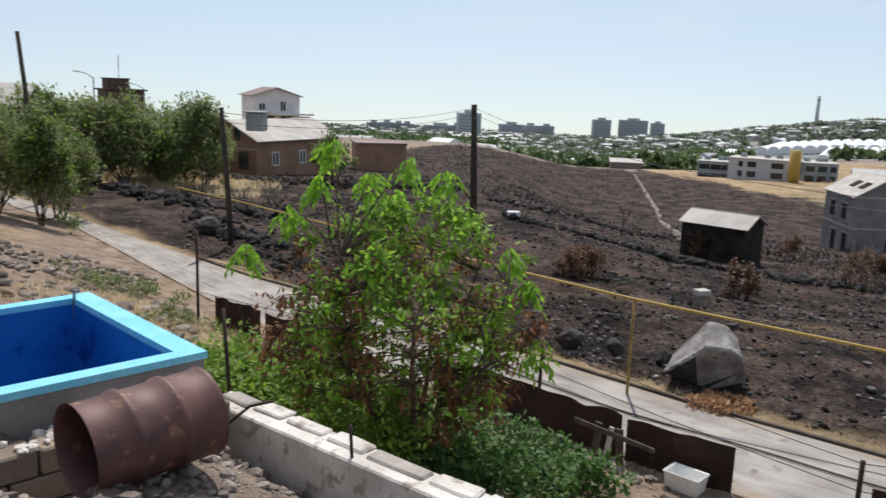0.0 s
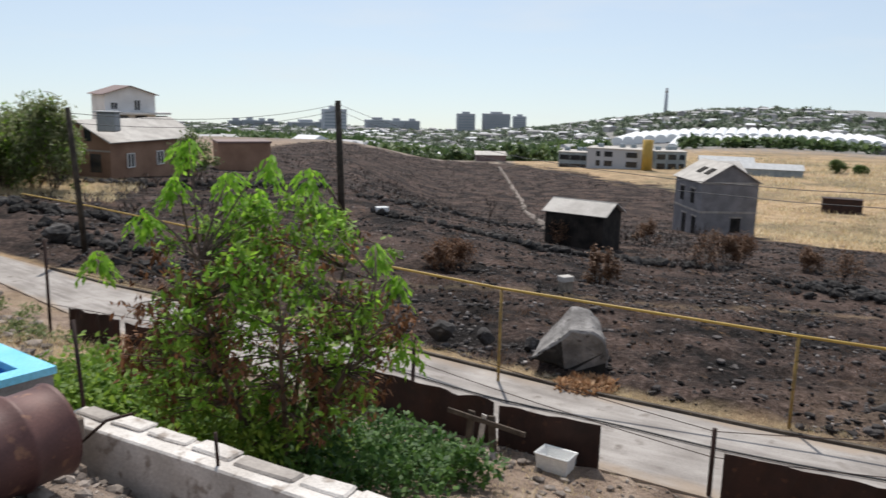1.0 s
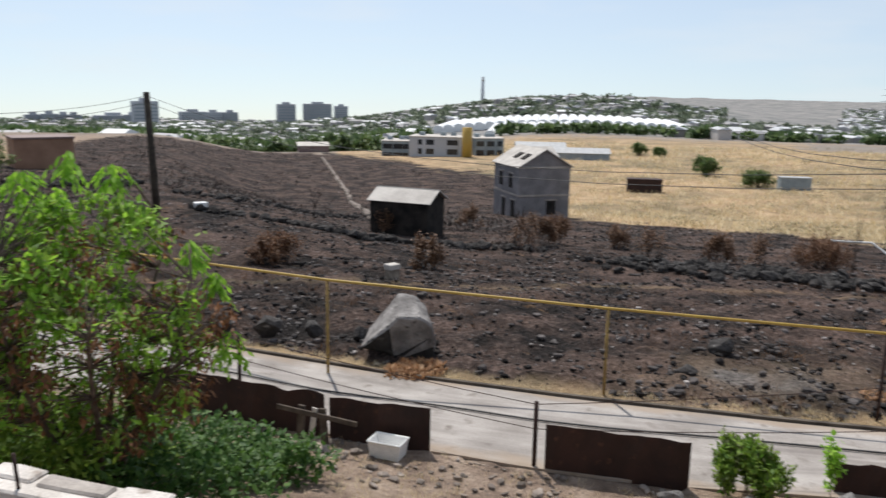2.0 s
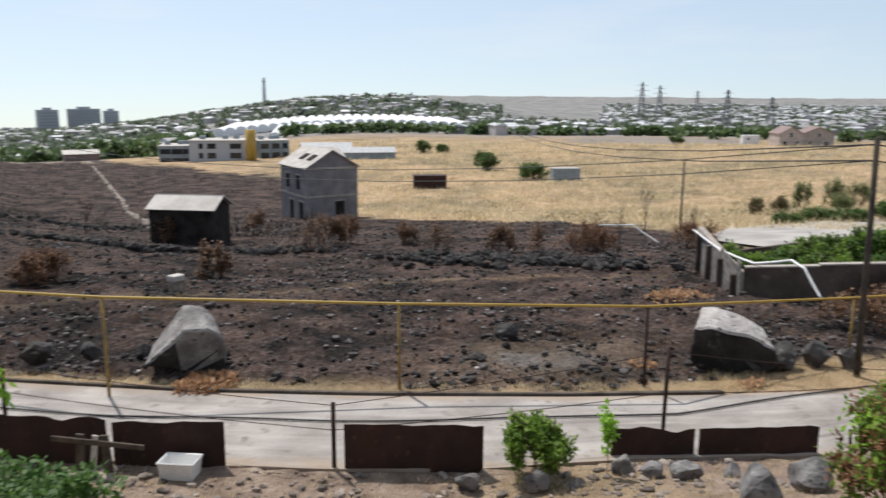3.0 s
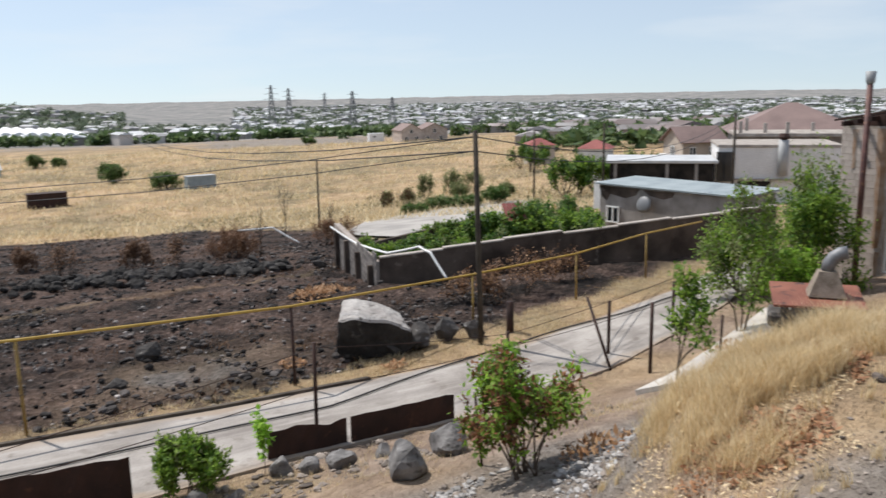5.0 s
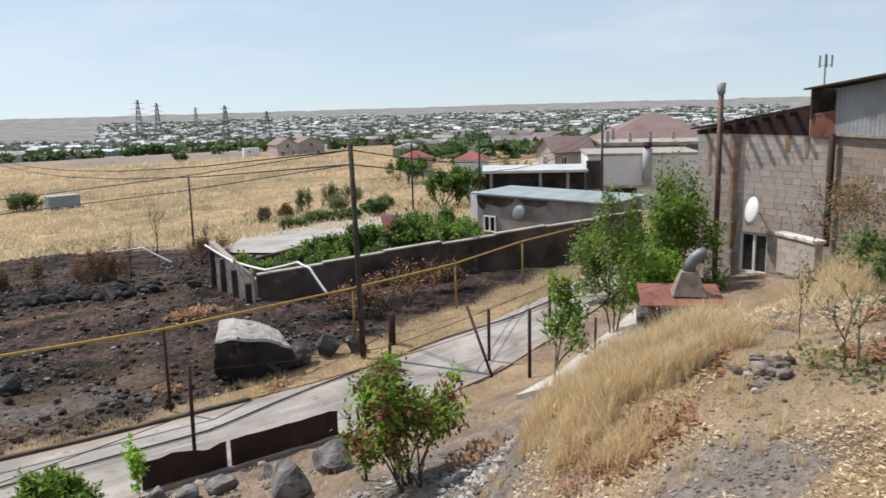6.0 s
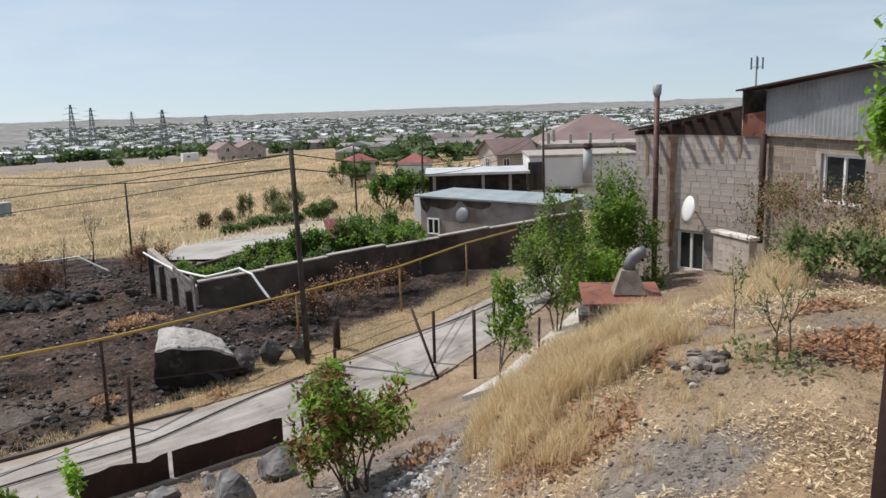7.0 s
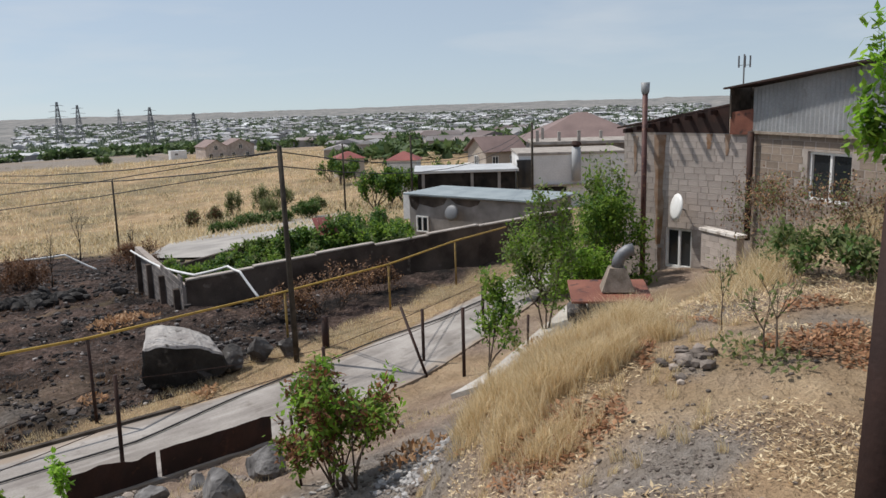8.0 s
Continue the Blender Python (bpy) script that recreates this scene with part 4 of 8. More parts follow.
def rack():
    ob = thing("board_rack", "old grey wooden trestle of boards against the fence", "trestle", gz(3.05, 13.55), -42)
    for x, tilt in ((-0.25, 4), (0.22, -5)):
        part("leg", a_box((x, 0, 0.36), (0.14, 0.05, 0.75), Matrix.Rotation(radians(tilt), 3, "Y"), 0.006), DARK_BOARD, ob)
    part("white_board", a_box((0.02, -0.05, 0.4), (0.1, 0.03, 0.7), Matrix.Rotation(radians(8), 3, "Y"), 0.004), WHITEWASH, ob, "whitewashed upright board")
    part("cross_board", a_box((0.1, -0.06, 0.62), (1.6, 0.04, 0.09), Matrix.Rotation(radians(3), 3, "Y"), 0.006), DARK_BOARD, ob)
    part("foot_board", a_box((-0.1, -0.1, 0.06), (0.9, 0.2, 0.05), None, 0.006), WOOD, ob)


rack()

# ---- garden: the large tree and the planting round it ----
def big_tree():
    r = random.Random(11)
    x, y = -0.35, 10.7
    ob = thing("young_tree", "leafy young tree with fresh green tips and withered brown leaves", "tree", gz(x, y))
    bm = bmesh.new()
    limb_pts = []
    for k in range(6):
        a = k * 1.05 + 0.4
        way = Vector((math.cos(a) * 0.45, math.sin(a) * 0.45, 1)).normalized()
        pts, p = [Vector((0.06 * math.cos(a), 0.06 * math.sin(a), -0.15))], Vector((0.06 * math.cos(a), 0.06 * math.sin(a), 0))
        d = way.copy()
        for _ in range(7):
            d = (d + 0.16 * rand_dir(r) + Vector((0.05 * math.cos(a), 0.05 * math.sin(a), 0.05))).normalized()
            p = p + d * 0.5
            pts.append(p.copy())
            limb_pts.append(p.copy())
        tube(bm, pts, [0.055 * (1 - 0.11 * i) for i in range(len(pts))], 7)
    # clumps of leaves fill an uneven crown about 3.5 m wide
    live, bright, dead = [], [], []
    clumps = 0
    while clumps < 640:
        q = Vector((r.uniform(-1, 1), r.uniform(-1, 1), r.uniform(-1, 1)))
        if not 0.25 < q.length < 1 or r.random() > 0.35 + 0.65 * q.length:
            continue
        c = Vector((q.x * 1.95 - 0.12, q.y * 1.7, 2.2 + q.z * 1.7))
        if noise.noise(c * 1.25 + Vector((3, 7, 1))) < -0.1:
            continue
        clumps += 1
        near = min(limb_pts, key=lambda p: (p - c).length + max(0, p.z - c.z))
        tube(bm, [near, near.lerp(c, 0.55) + 0.06 * rand_dir(r, 0.6), c], [0.014, 0.009, 0.005], 4)
        gone = noise.noise(c * 0.9 + Vector((31, 2, 8))) + 0.3 * r.uniform(-1, 1) > 0.1 and c.z > 1.0
        for _ in range(26 if not gone else 16):
            b = c + 0.22 * r.random() * rand_dir(r)
            n = r.uniform(0.08, 0.16)
            w = (rand_dir(r) - Vector((0, 0, 0.9 if gone else 0.45))).normalized()
            heap = dead if gone else (bright if r.random() < 0.48 and c.z > 1.4 else live)
            heap.append((b, b + w * n, n * (0.34 if gone else 0.46)))
    # plumes of long young leaves on shoots above and at the side
    plumes = [(-1.1, -0.1, 4.6), (-0.12, 0.0, 4.4), (0.4, 0.0, 4.25), (-0.6, -0.3, 4.2), (1.2, -0.4, 3.35), (1.5, -0.2, 2.9), (1.62, -0.5, 2.15), (-1.65, -0.2, 3.75), (-2.2, -0.3, 3.25), (-0.3, 0.3, 3.95), (-1.3, 0.1, 4.1)]
    for px, py, pz in plumes:
        tip = Vector((px, py, pz))
        near = min(limb_pts, key=lambda q: (q - tip).length + 0.6 * max(0, q.z - pz + 0.4))
        tube(bm, [near, near.lerp(tip, 0.6) + Vector((0, 0, 0.08)), tip], [0.016, 0.012, 0.006], 5)
        for _ in range(15):
            a = r.uniform(0, math.tau)
            out = Vector((math.cos(a), math.sin(a), r.uniform(0.0, 0.45)))
            stem = tip + Vector((0, 0, r.uniform(-0.25, 0.06)))
            reach = r.uniform(0.12, 0.27)
            for j in range(8):
                t = (j + 1) / 8
                at = stem + out * reach * t + Vector((0, 0, -0.2 * t * t))
                w = (out * 0.5 + Vector((r.uniform(-0.6, 0.6), r.uniform(-0.6, 0.6), -0.9))).normalized()
                n = r.uniform(0.09, 0.16)
                bright.append((at, at + w * n, n * 0.4))
    part("trunk", bm, BARK, ob, smooth_faces=True)
    raw("leaves", *leaf_lists(live), LEAF, ob, kind="stuff")
    raw("withered_leaves", *leaf_lists(dead), LEAF_DEAD, ob, "withered brown hanging leaves", kind="stuff")
    raw("young_leaves", *leaf_lists(bright), LEAF_BRIGHT, ob, "bright green drooping young leaves", kind="stuff")


big_tree()


def low_plants(name, label, spots, height, leaf, material, seed, per=120):
    """A bed of low leafy plants as one mass of leaves."""
    r = random.Random(seed)
    heap = []
    for x, y, s in spots:
        z = ground(x, y)
        for _ in range(per):
            a, q = r.uniform(0, math.tau), 0.45 * s * math.sqrt(r.random())
            h = height * s * (1 - (q / (0.5 * s)) ** 2 * 0.6) * r.uniform(0.25, 1.0)
            b = Vector((x + q * math.cos(a), y + q * math.sin(a), z + h))
            n = leaf * r.uniform(0.6, 1.3)
            w = (rand_dir(r, 0.2) + Vector((math.cos(a), math.sin(a), 0)) * 0.5).normalized()
            heap.append((b, b + w * n, n * 0.6))
    return tagged(raw(name, *leaf_lists(heap), material), label, "plants", kind="stuff")


spots = [(rng.uniform(-4.4, 0.3), rng.uniform(11.2, 16.3), rng.uniform(0.8, 1.3)) for _ in range(120)]
spots = [p for p in spots if p[1] < 15.2 - 0.55 * p[0] - 1.2]
low_plants("garden_greens", "bright green leafy garden plants growing under the tree", spots, 0.75, 0.13, LEAF, 21, 130)
spots = [(rng.uniform(-0.6, 2.5), rng.uniform(9.8, 13.9), rng.uniform(0.75, 1.1)) for _ in range(110)]
spots = [p for p in spots if p[1] < 14.0 - 0.75 * max(0, p[0])]
low_plants("bean_plants", "dark green bushy bean plants in the garden bed", spots[:62], 0.75, 0.12, LEAF_DARK, 22, 130)
tree("shrub", "ragged bright green shrub beside the fence", gz(9.0, 9.35), 1.05, 1.35, 31, 0.08, 0.015, 9, 3, ((LEAF, 0.8), (LEAF_OLIVE, 0.2)), 8, 0.1, -0.3, 0.14, "shrub")
tree("sapling", "thin green sapling beside the fence", gz(10.0, 8.6), 1.2, 0.45, 32, 0.3, 0.012, 1, 2, ((LEAF_BRIGHT, 1.0),), 5, 0.11, 0.2, 0.1, "sapling")
tree("mulberry_shrub", "broad shrub with green and scorched brown leaves on the bank", gz(9.75, 3.65), 1.75, 2.5, 33, 0.1, 0.03, 7, 3, ((LEAF, 0.5), (LEAF_BRIGHT, 0.12), (LEAF_DEAD, 0.38)), 10, 0.10, 0.3, 0.17, "shrub")
tree("apricot_tree", "small forked fruit tree with fresh green leaves", (14.7, 2.95, ground(14.7, 2.95)), 2.35, 1.7, 34, 0.22, 0.05, 1, 3, ((LEAF, 0.8), (LEAF_DARK, 0.2)), 9, 0.11, 0.2, 0.2)
tree("fruit_tree", "tall sparse fruit tree beside the lane", (21.3, 2.9, ground(21.3, 2.9)), 3.9, 2.3, 35, 0.2, 0.06, 3, 3, ((LEAF, 0.6), (HILL_LEAF, 0.4)), 9, 0.13, 0.3, 0.3)
tree("fruit_tree", "bushy fruit tree growing in front of the house", (24.3, 1.55, ground(24.3, 1.55)), 3.7, 2.6, 36, 0.06, 0.06, 6, 3, ((LEAF, 0.75), (LEAF_DARK, 0.25)), 9, 0.14, 0.2, 0.34)
tree("fruit_tree", "leafy green fruit tree beside the garden path", (22.4, 1.95, ground(22.4, 1.95)), 2.2, 2.4, 37, 0.06, 0.05, 6, 3, ((LEAF, 0.85), (LEAF_BRIGHT, 0.15)), 9, 0.14, 0.2, 0.32)
tree("fruit_tree", "tall light green tree against the house wall", (26.0, 1.9, ground(26.0, 1.9)), 4.5, 2.6, 38, 0.1, 0.07, 5, 3, ((HILL_LEAF, 0.3), (LEAF, 0.7)), 10, 0.15, 0.2, 0.36)
tree("fruit_tree", "low spreading fruit tree beside the lane", (26.6, 3.6, ground(26.6, 3.6)), 2.6, 3.4, 41, 0.06, 0.06, 6, 3, ((LEAF, 0.7), (LEAF_DARK, 0.3)), 11, 0.16, 0.2, 0.38)
tree("terrace_tree", "slim tree with leafy green top beside the terrace", (6.96, -2.1, ground(6.96, -2.1) - 0.05), 3.3, 1.0, 39, 0.66, 0.05, 1, 3, ((LEAF, 0.5), (LEAF_BRIGHT, 0.5)), 14, 0.085, 0.3, 0.16)

# ---- boulders and loose stones ----
def boulder(label, at, size, seed, rz, material=BOULDER, sink=0.12, sub=4, group="boulders", name="boulder", category="boulder"):
    bm = rock_bm(size, seed, sub, 0.3, 14 if sub > 3 else 8)
    low = min(v.co.z for v in bm.verts)
    for v in bm.verts:
        v.co.z -= low
    ob = put(name, bm, material)
    ob.matrix_world = pose(at[0], at[1], ground(*at) - sink, 0, 0, rz)
    return tagged(ob, label, category, group)


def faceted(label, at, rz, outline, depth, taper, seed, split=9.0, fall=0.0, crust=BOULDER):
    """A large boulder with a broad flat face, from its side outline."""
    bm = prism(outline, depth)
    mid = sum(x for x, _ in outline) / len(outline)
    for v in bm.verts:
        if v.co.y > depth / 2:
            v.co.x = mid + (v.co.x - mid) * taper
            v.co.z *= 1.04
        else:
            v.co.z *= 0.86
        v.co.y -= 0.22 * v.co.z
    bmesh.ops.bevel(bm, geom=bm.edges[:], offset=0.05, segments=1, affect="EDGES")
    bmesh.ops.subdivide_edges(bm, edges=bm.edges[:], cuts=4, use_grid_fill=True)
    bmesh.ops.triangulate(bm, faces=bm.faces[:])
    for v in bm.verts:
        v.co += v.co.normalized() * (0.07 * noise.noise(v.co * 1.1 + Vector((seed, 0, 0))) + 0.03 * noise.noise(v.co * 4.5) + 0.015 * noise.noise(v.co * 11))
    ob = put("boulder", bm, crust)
    ob.data.materials.append(BOULDER_SHADE_FACE)
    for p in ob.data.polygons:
        # mostly shade put into colour: front and undersides near-black, crust paler
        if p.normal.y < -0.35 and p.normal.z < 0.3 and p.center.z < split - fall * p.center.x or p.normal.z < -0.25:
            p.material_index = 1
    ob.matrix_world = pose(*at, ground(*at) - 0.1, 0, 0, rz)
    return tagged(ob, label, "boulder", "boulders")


faceted("large pale boulder with a shaded overhanging face beside the gas pipe", (6.05, 17.7), -18, [(-0.98, 0.5), (-0.35, 0.33), (0.1, -0.1), (0.8, -0.1), (0.88, 0.7), (0.72, 1.15), (0.4, 1.42), (-0.05, 1.45), (-0.45, 1.0)], 1.3, 0.85, 5.0, 0.62, 0.4, GREY_BOULDER)
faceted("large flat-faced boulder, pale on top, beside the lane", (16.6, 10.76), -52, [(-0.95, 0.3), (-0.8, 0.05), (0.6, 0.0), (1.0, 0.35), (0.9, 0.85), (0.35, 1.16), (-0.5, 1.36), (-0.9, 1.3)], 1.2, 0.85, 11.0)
for k, (x, y, s, label) in enumerate([(3.4, 20.5, 0.75, "broken dark basalt stone on burnt ground"), (4.5, 20.2, 0.6, "grey basalt stone with one pale face"), (5.6, 19.6, 0.55, "small dark basalt stone on burnt ground"), (2.4, 21.3, 0.6, "dark basalt stone near the lane"), (12.0, 14.6, 0.5, "charred black stone on burnt ground"), (17.75, 10.15, 0.85, "dark broken basalt block beside the boulder"), (18.5, 9.85, 0.85, "dark broken basalt block beside the pole"), (19.0, 9.25, 0.65, "grey basalt block at the foot of the pole"), (16.9, 10.5, 0.5, "small dark basalt block beside the boulder"), (14.6, 5.5, 0.6, "dark stone at the foot of the bank"), (7.3, 3.3, 0.5, "pale stone on the gravel bank"), (-10.2, 35.0, 1.2, "dark basalt rock at the edge of the field"), (-9.0, 34.0, 0.9, "pale grey rock at the edge of the field"), (14.2, 16.0, 0.7, "grey stone half buried in ash")]):
    boulder(label, (x, y), (s * 1.2, s, s * 0.9), 100 + k, 37 * k, BASALT, 0.06, 4, "loose basalt stones", "basalt_stone", "stone")

for k, (x, y, s, label) in enumerate([(10.35, 8.55, 0.4, "grey stone in front of the low panel"), (10.65, 8.15, 0.42, "pale grey stone in front of the low panel"), (10.85, 7.65, 0.46, "angular grey stone beside the fence post"), (9.55, 5.55, 0.7, "large angular grey basalt stone on the bank"), (10.65, 5.5, 0.68, "large porous grey basalt stone beside the shrub"), (7.95, 9.75, 0.42, "dark stone at the foot of the fence panel"), (8.75, 9.0, 0.45, "dark stone beside the ragged shrub"), (11.2, 8.0, 0.3, "small grey stone at the fence"), (11.6, 7.3, 0.34, "small grey stone behind the basalt block"), (9.2, 8.5, 0.28, "small stone on dry ground")]):
    boulder(label, (x, y), (s * 1.15, s, s * 0.95), 160 + k, 53 * k, GREY_STONE, 0.08, 3, "stones by the fence", "grey_stone", "stone")

# clods and stones over the burnt field
places = []
while len(places) < 46000:
    r, a = 13 + 75 * rng.random() ** 1.6, rng.uniform(-18, 66)
    if rng.random() < 0.14:
        r, a = rng.uniform(60, 270), rng.uniform(-10, 28)
    x, y = polar(r, a)
    if y < far_edge(x) + 0.5 or burnt(x, y) < 0.3:
        continue
    dense = noise.noise(Vector((x * 0.16, y * 0.16, 21))) + 0.6 * noise.noise(Vector((x * 0.6, y * 0.6, 3)))
    if dense < 0.0 and rng.random() < 0.72:
        continue
    s = 0.025 + 0.24 * rng.random() ** 7 + 0.0011 * r
    places.append((x, y, ground(x, y) + relief(x, y) + s * 0.2, s))
tagged(raw("burnt_stones", *stones_bm(places[:34000]), BURNT_STONE), "burnt stones and clods scattered over the black field", "stones", kind="stuff")
tagged(raw("pale_stones", *stones_bm([(x, y, z, s * 0.62) for x, y, z, s in places[34000:]]), ASH_STONE), "pale stones lying on the burnt field", "stones", kind="stuff")
# rubble on the terrace and bank
places = []
for _ in range(5200):
    x, y = rng.uniform(-6, 2.6), rng.uniform(2.6, 6.7)
    if (y - 6.88) + 0.79 * (x + 1.95) > -0.25 or in_pool(x, y, -0.1):
        continue
    s = 0.025 + 0.13 * rng.random() ** 3
    places.append((x, y, ground(x, y) + relief(x, y) + s * 0.15, s))
for _ in range(2600):
    x, y = rng.uniform(5.0, 12), rng.uniform(0.6, 5.2)
    v = near_edge(x) - y
    if not 4.9 < v < 8.0:
        continue
    s = 0.02 + 0.12 * rng.random() ** 3
    places.append((x, y, ground(x, y) + relief(x, y) + s * 0.15, s))
for _ in range(2600):
    x = rng.uniform(1.5, 14.5)
    y = near_edge(x) - 0.25 - 2.8 * rng.random() ** 1.5
    if noise.noise(Vector((x * 0.9, y * 0.9, 27))) < -0.1:
        continue
    s = 0.025 + 0.2 * rng.random() ** 5
    places.append((x, y, ground(x, y) + relief(x, y) + s * 0.15, s))
for _ in range(9000):
    x, y = rng.uniform(5.4, 10.2), rng.uniform(-1.3, 3.1)
    if gravelly(x, y) < rng.random():
        continue
    s = 0.008 + 0.06 * rng.random() ** 5
    places.append((x, y, ground(x, y) + relief(x, y) + s * 0.15, s))
for _ in range(26):
    x, y = rng.gauss(8.5, 0.26), rng.gauss(-0.5, 0.11)
    s = rng.uniform(0.09, 0.2)
    places.append((x, y, ground(x, y) + relief(x, y) + s * 0.2, s))
for _ in range(900):
    x, y = rng.uniform(3, 14), rng.uniform(-3, 2.5)
    s = 0.015 + 0.06 * rng.random() ** 4
    places.append((x, y, ground(x, y) + relief(x, y) + s * 0.15, s))
for _ in range(4200):
    x, y = rng.uniform(-16, -4), rng.uniform(10, 26)
    if near_edge(x) - y < 1 or noise.noise(Vector((x * 0.35, y * 0.35, 33))) < -0.1:
        continue
    s = 0.03 + 0.4 * rng.random() ** 4
    places.append((x, y, ground(x, y) + relief(x, y) + s * 0.15, s))
tagged(raw("rubble", *stones_bm(places), RUBBLE), "loose grey and brown rubble stones on the terrace and bank", "rubble", kind="stuff")

places = []
while len(places) < 4200:
    x, y = rng.uniform(6.2, 12), rng.uniform(0.6, 5.0)
    v = near_edge(x) - y
    if not 5.2 < v < 8.0 or noise.noise(Vector((x * 0.7, y * 0.7, 58))) < -0.2:
        continue
    s = 0.015 + 0.11 * rng.random() ** 3
    places.append((x, y, ground(x, y) + relief(x, y) + s * 0.15, s))
tagged(raw("pale_gravel", *stones_bm(places), GRAVEL), "pale grey broken stone spread over the bank", "gravel", kind="stuff")

# ---- buildings ----
def window(parent, c, w, h, n, frame_mat=PVC, mullion=True, glass=GLASS_DARK, depth=0.08):
    """A window in a wall: frame bars, sill and panes. c: its middle on the wall, n: the wall's outward way (both local)."""
    n = Vector(n).normalized()
    turn = Matrix.Rotation(math.atan2(n.y, n.x) + math.pi / 2, 3, "Z")
    side = turn @ Vector((1, 0, 0))
    c = Vector(c)
    ob = part("window", a_box(c - n * 0.03, (w - 0.04, 0.02, h - 0.04), turn), glass, parent, "dark window pane")
    t = 0.07
    bm = bmesh.new()
    for s in (-1, 1):
        box(bm, c + side * s * (w / 2 - t / 2) + n * 0.01, (t, depth, h), turn)
        box(bm, c + Vector((0, 0, s * (h / 2 - t / 2))) + n * 0.01, (w - 2 * t, depth, t), turn)
    if mullion:
        box(bm, c + n * 0.01, (t, depth * 0.9, h - 2 * t), turn)
    part("window_frame", bm, frame_mat, ob)
    return ob


def house(name, label, at, rz, w, d, h, roof="gable", rise=1.2, wall=WHITE_WALL, top=SLATE, windows=(), over=0.3, category="house", along_x=True, slab=0.08, group=""):
    """A house standing on at: w along x, d along y, walls h high. windows: (face, along, height of the middle, w, h); faces s n e w."""
    ob = thing(name, label, category, at, rz, group)
    bm = bmesh.new()
    box(bm, (0, 0, h / 2 - 0.4), (w, d, h + 0.8))
    if roof == "gable":
        gable = [(-d / 2, h), (d / 2, h), (0, h + rise)] if along_x else [(-w / 2, h), (w / 2, h), (0, h + rise)]
        half = w / 2 if along_x else d / 2
        for s in (-1, 1):
            g = prism([(x, z) for x, z in gable], 0.2)
            m = Matrix.Rotation(math.pi / 2, 4, "Z") if along_x else Matrix()
            shift = Matrix.Translation((s * (half - 0.1) + 0.1, 0, 0)) if along_x else Matrix.Translation((0, s * (half - 0.1) - 0.1, 0))
            bmesh.ops.transform(g, matrix=shift @ m, verts=g.verts)
            me = bpy.data.meshes.new("tmp")
            g.to_mesh(me)
            g.free()
            bm.from_mesh(me)
            bpy.data.meshes.remove(me)
    part("wall", bm, wall, ob)
    L, B = (w, d) if along_x else (d, w)
    if roof == "gable":
        for s in (-1, 1):
            slope = math.atan2(rise, B / 2)
            run = math.hypot(rise, B / 2) + over
            out = prism([(0, 0), (run, 0), (run, slab), (0, slab)], L + 2 * over)
            m = Matrix.Translation((0, -(L / 2 + over), h + rise + 0.02)) @ Matrix.Rotation(slope, 4, "Y")
            if s < 0:
                m = Matrix.Rotation(math.pi, 4, "Z") @ m
            if along_x:
                m = Matrix.Rotation(math.pi / 2, 4, "Z") @ m
            bmesh.ops.transform(out, matrix=m, verts=out.verts)
            part("roof", out, top, ob)
    elif roof == "hip":
        bm = bmesh.new()
        e = over
        base = [bm.verts.new(p) for p in ((-w / 2 - e, -d / 2 - e, h), (w / 2 + e, -d / 2 - e, h), (w / 2 + e, d / 2 + e, h), (-w / 2 - e, d / 2 + e, h))]
        k = max(0.1, (w - d) / 2)
        ridge = [bm.verts.new((-k, 0, h + rise)), bm.verts.new((k, 0, h + rise))]
        for f in ((0, 1, 5, 4), (2, 3, 4, 5)):
            bm.faces.new([(base + ridge)[i] for i in f])
        bm.faces.new((base[1], base[2], ridge[1]))
        bm.faces.new((base[3], base[0], ridge[0]))
        bm.faces.new(base[::-1])
        bmesh.ops.recalc_face_normals(bm, faces=bm.faces)
        part("roof", bm, top, ob)
    elif roof == "shed":
        slope = math.atan2(rise, d)
        part("roof", a_box((0, 0, h + 0.1 + rise / 2), (w + 2 * over, d / math.cos(slope) + 2 * over, slab), Matrix.Rotation(slope, 3, "X")), top, ob)
    else:
        part("roof", a_box((0, 0, h + 0.1), (w + 2 * over, d + 2 * over, 0.2), None, 0.02), top, ob)
    for face, s, z, ww, wh in windows:
        n = {"s": (0, -1, 0), "n": (0, 1, 0), "e": (1, 0, 0), "w": (-1, 0, 0)}[face]
        c = {"s": (s, -d / 2, z), "n": (s, d / 2, z), "e": (w / 2, s, z), "w": (-w / 2, s, z)}[face]
        c = Vector(c) + Vector(n) * 0.06
        window(ob, c, ww, wh, n, wall if category == "ruin" else PVC)
    return ob


def face_to(x, y, turn=0.0):
    """The turn for a house at x, y whose south face looks to the terrace, turned a further few degrees."""
    return -math.degrees(math.atan2(x, y)) + turn


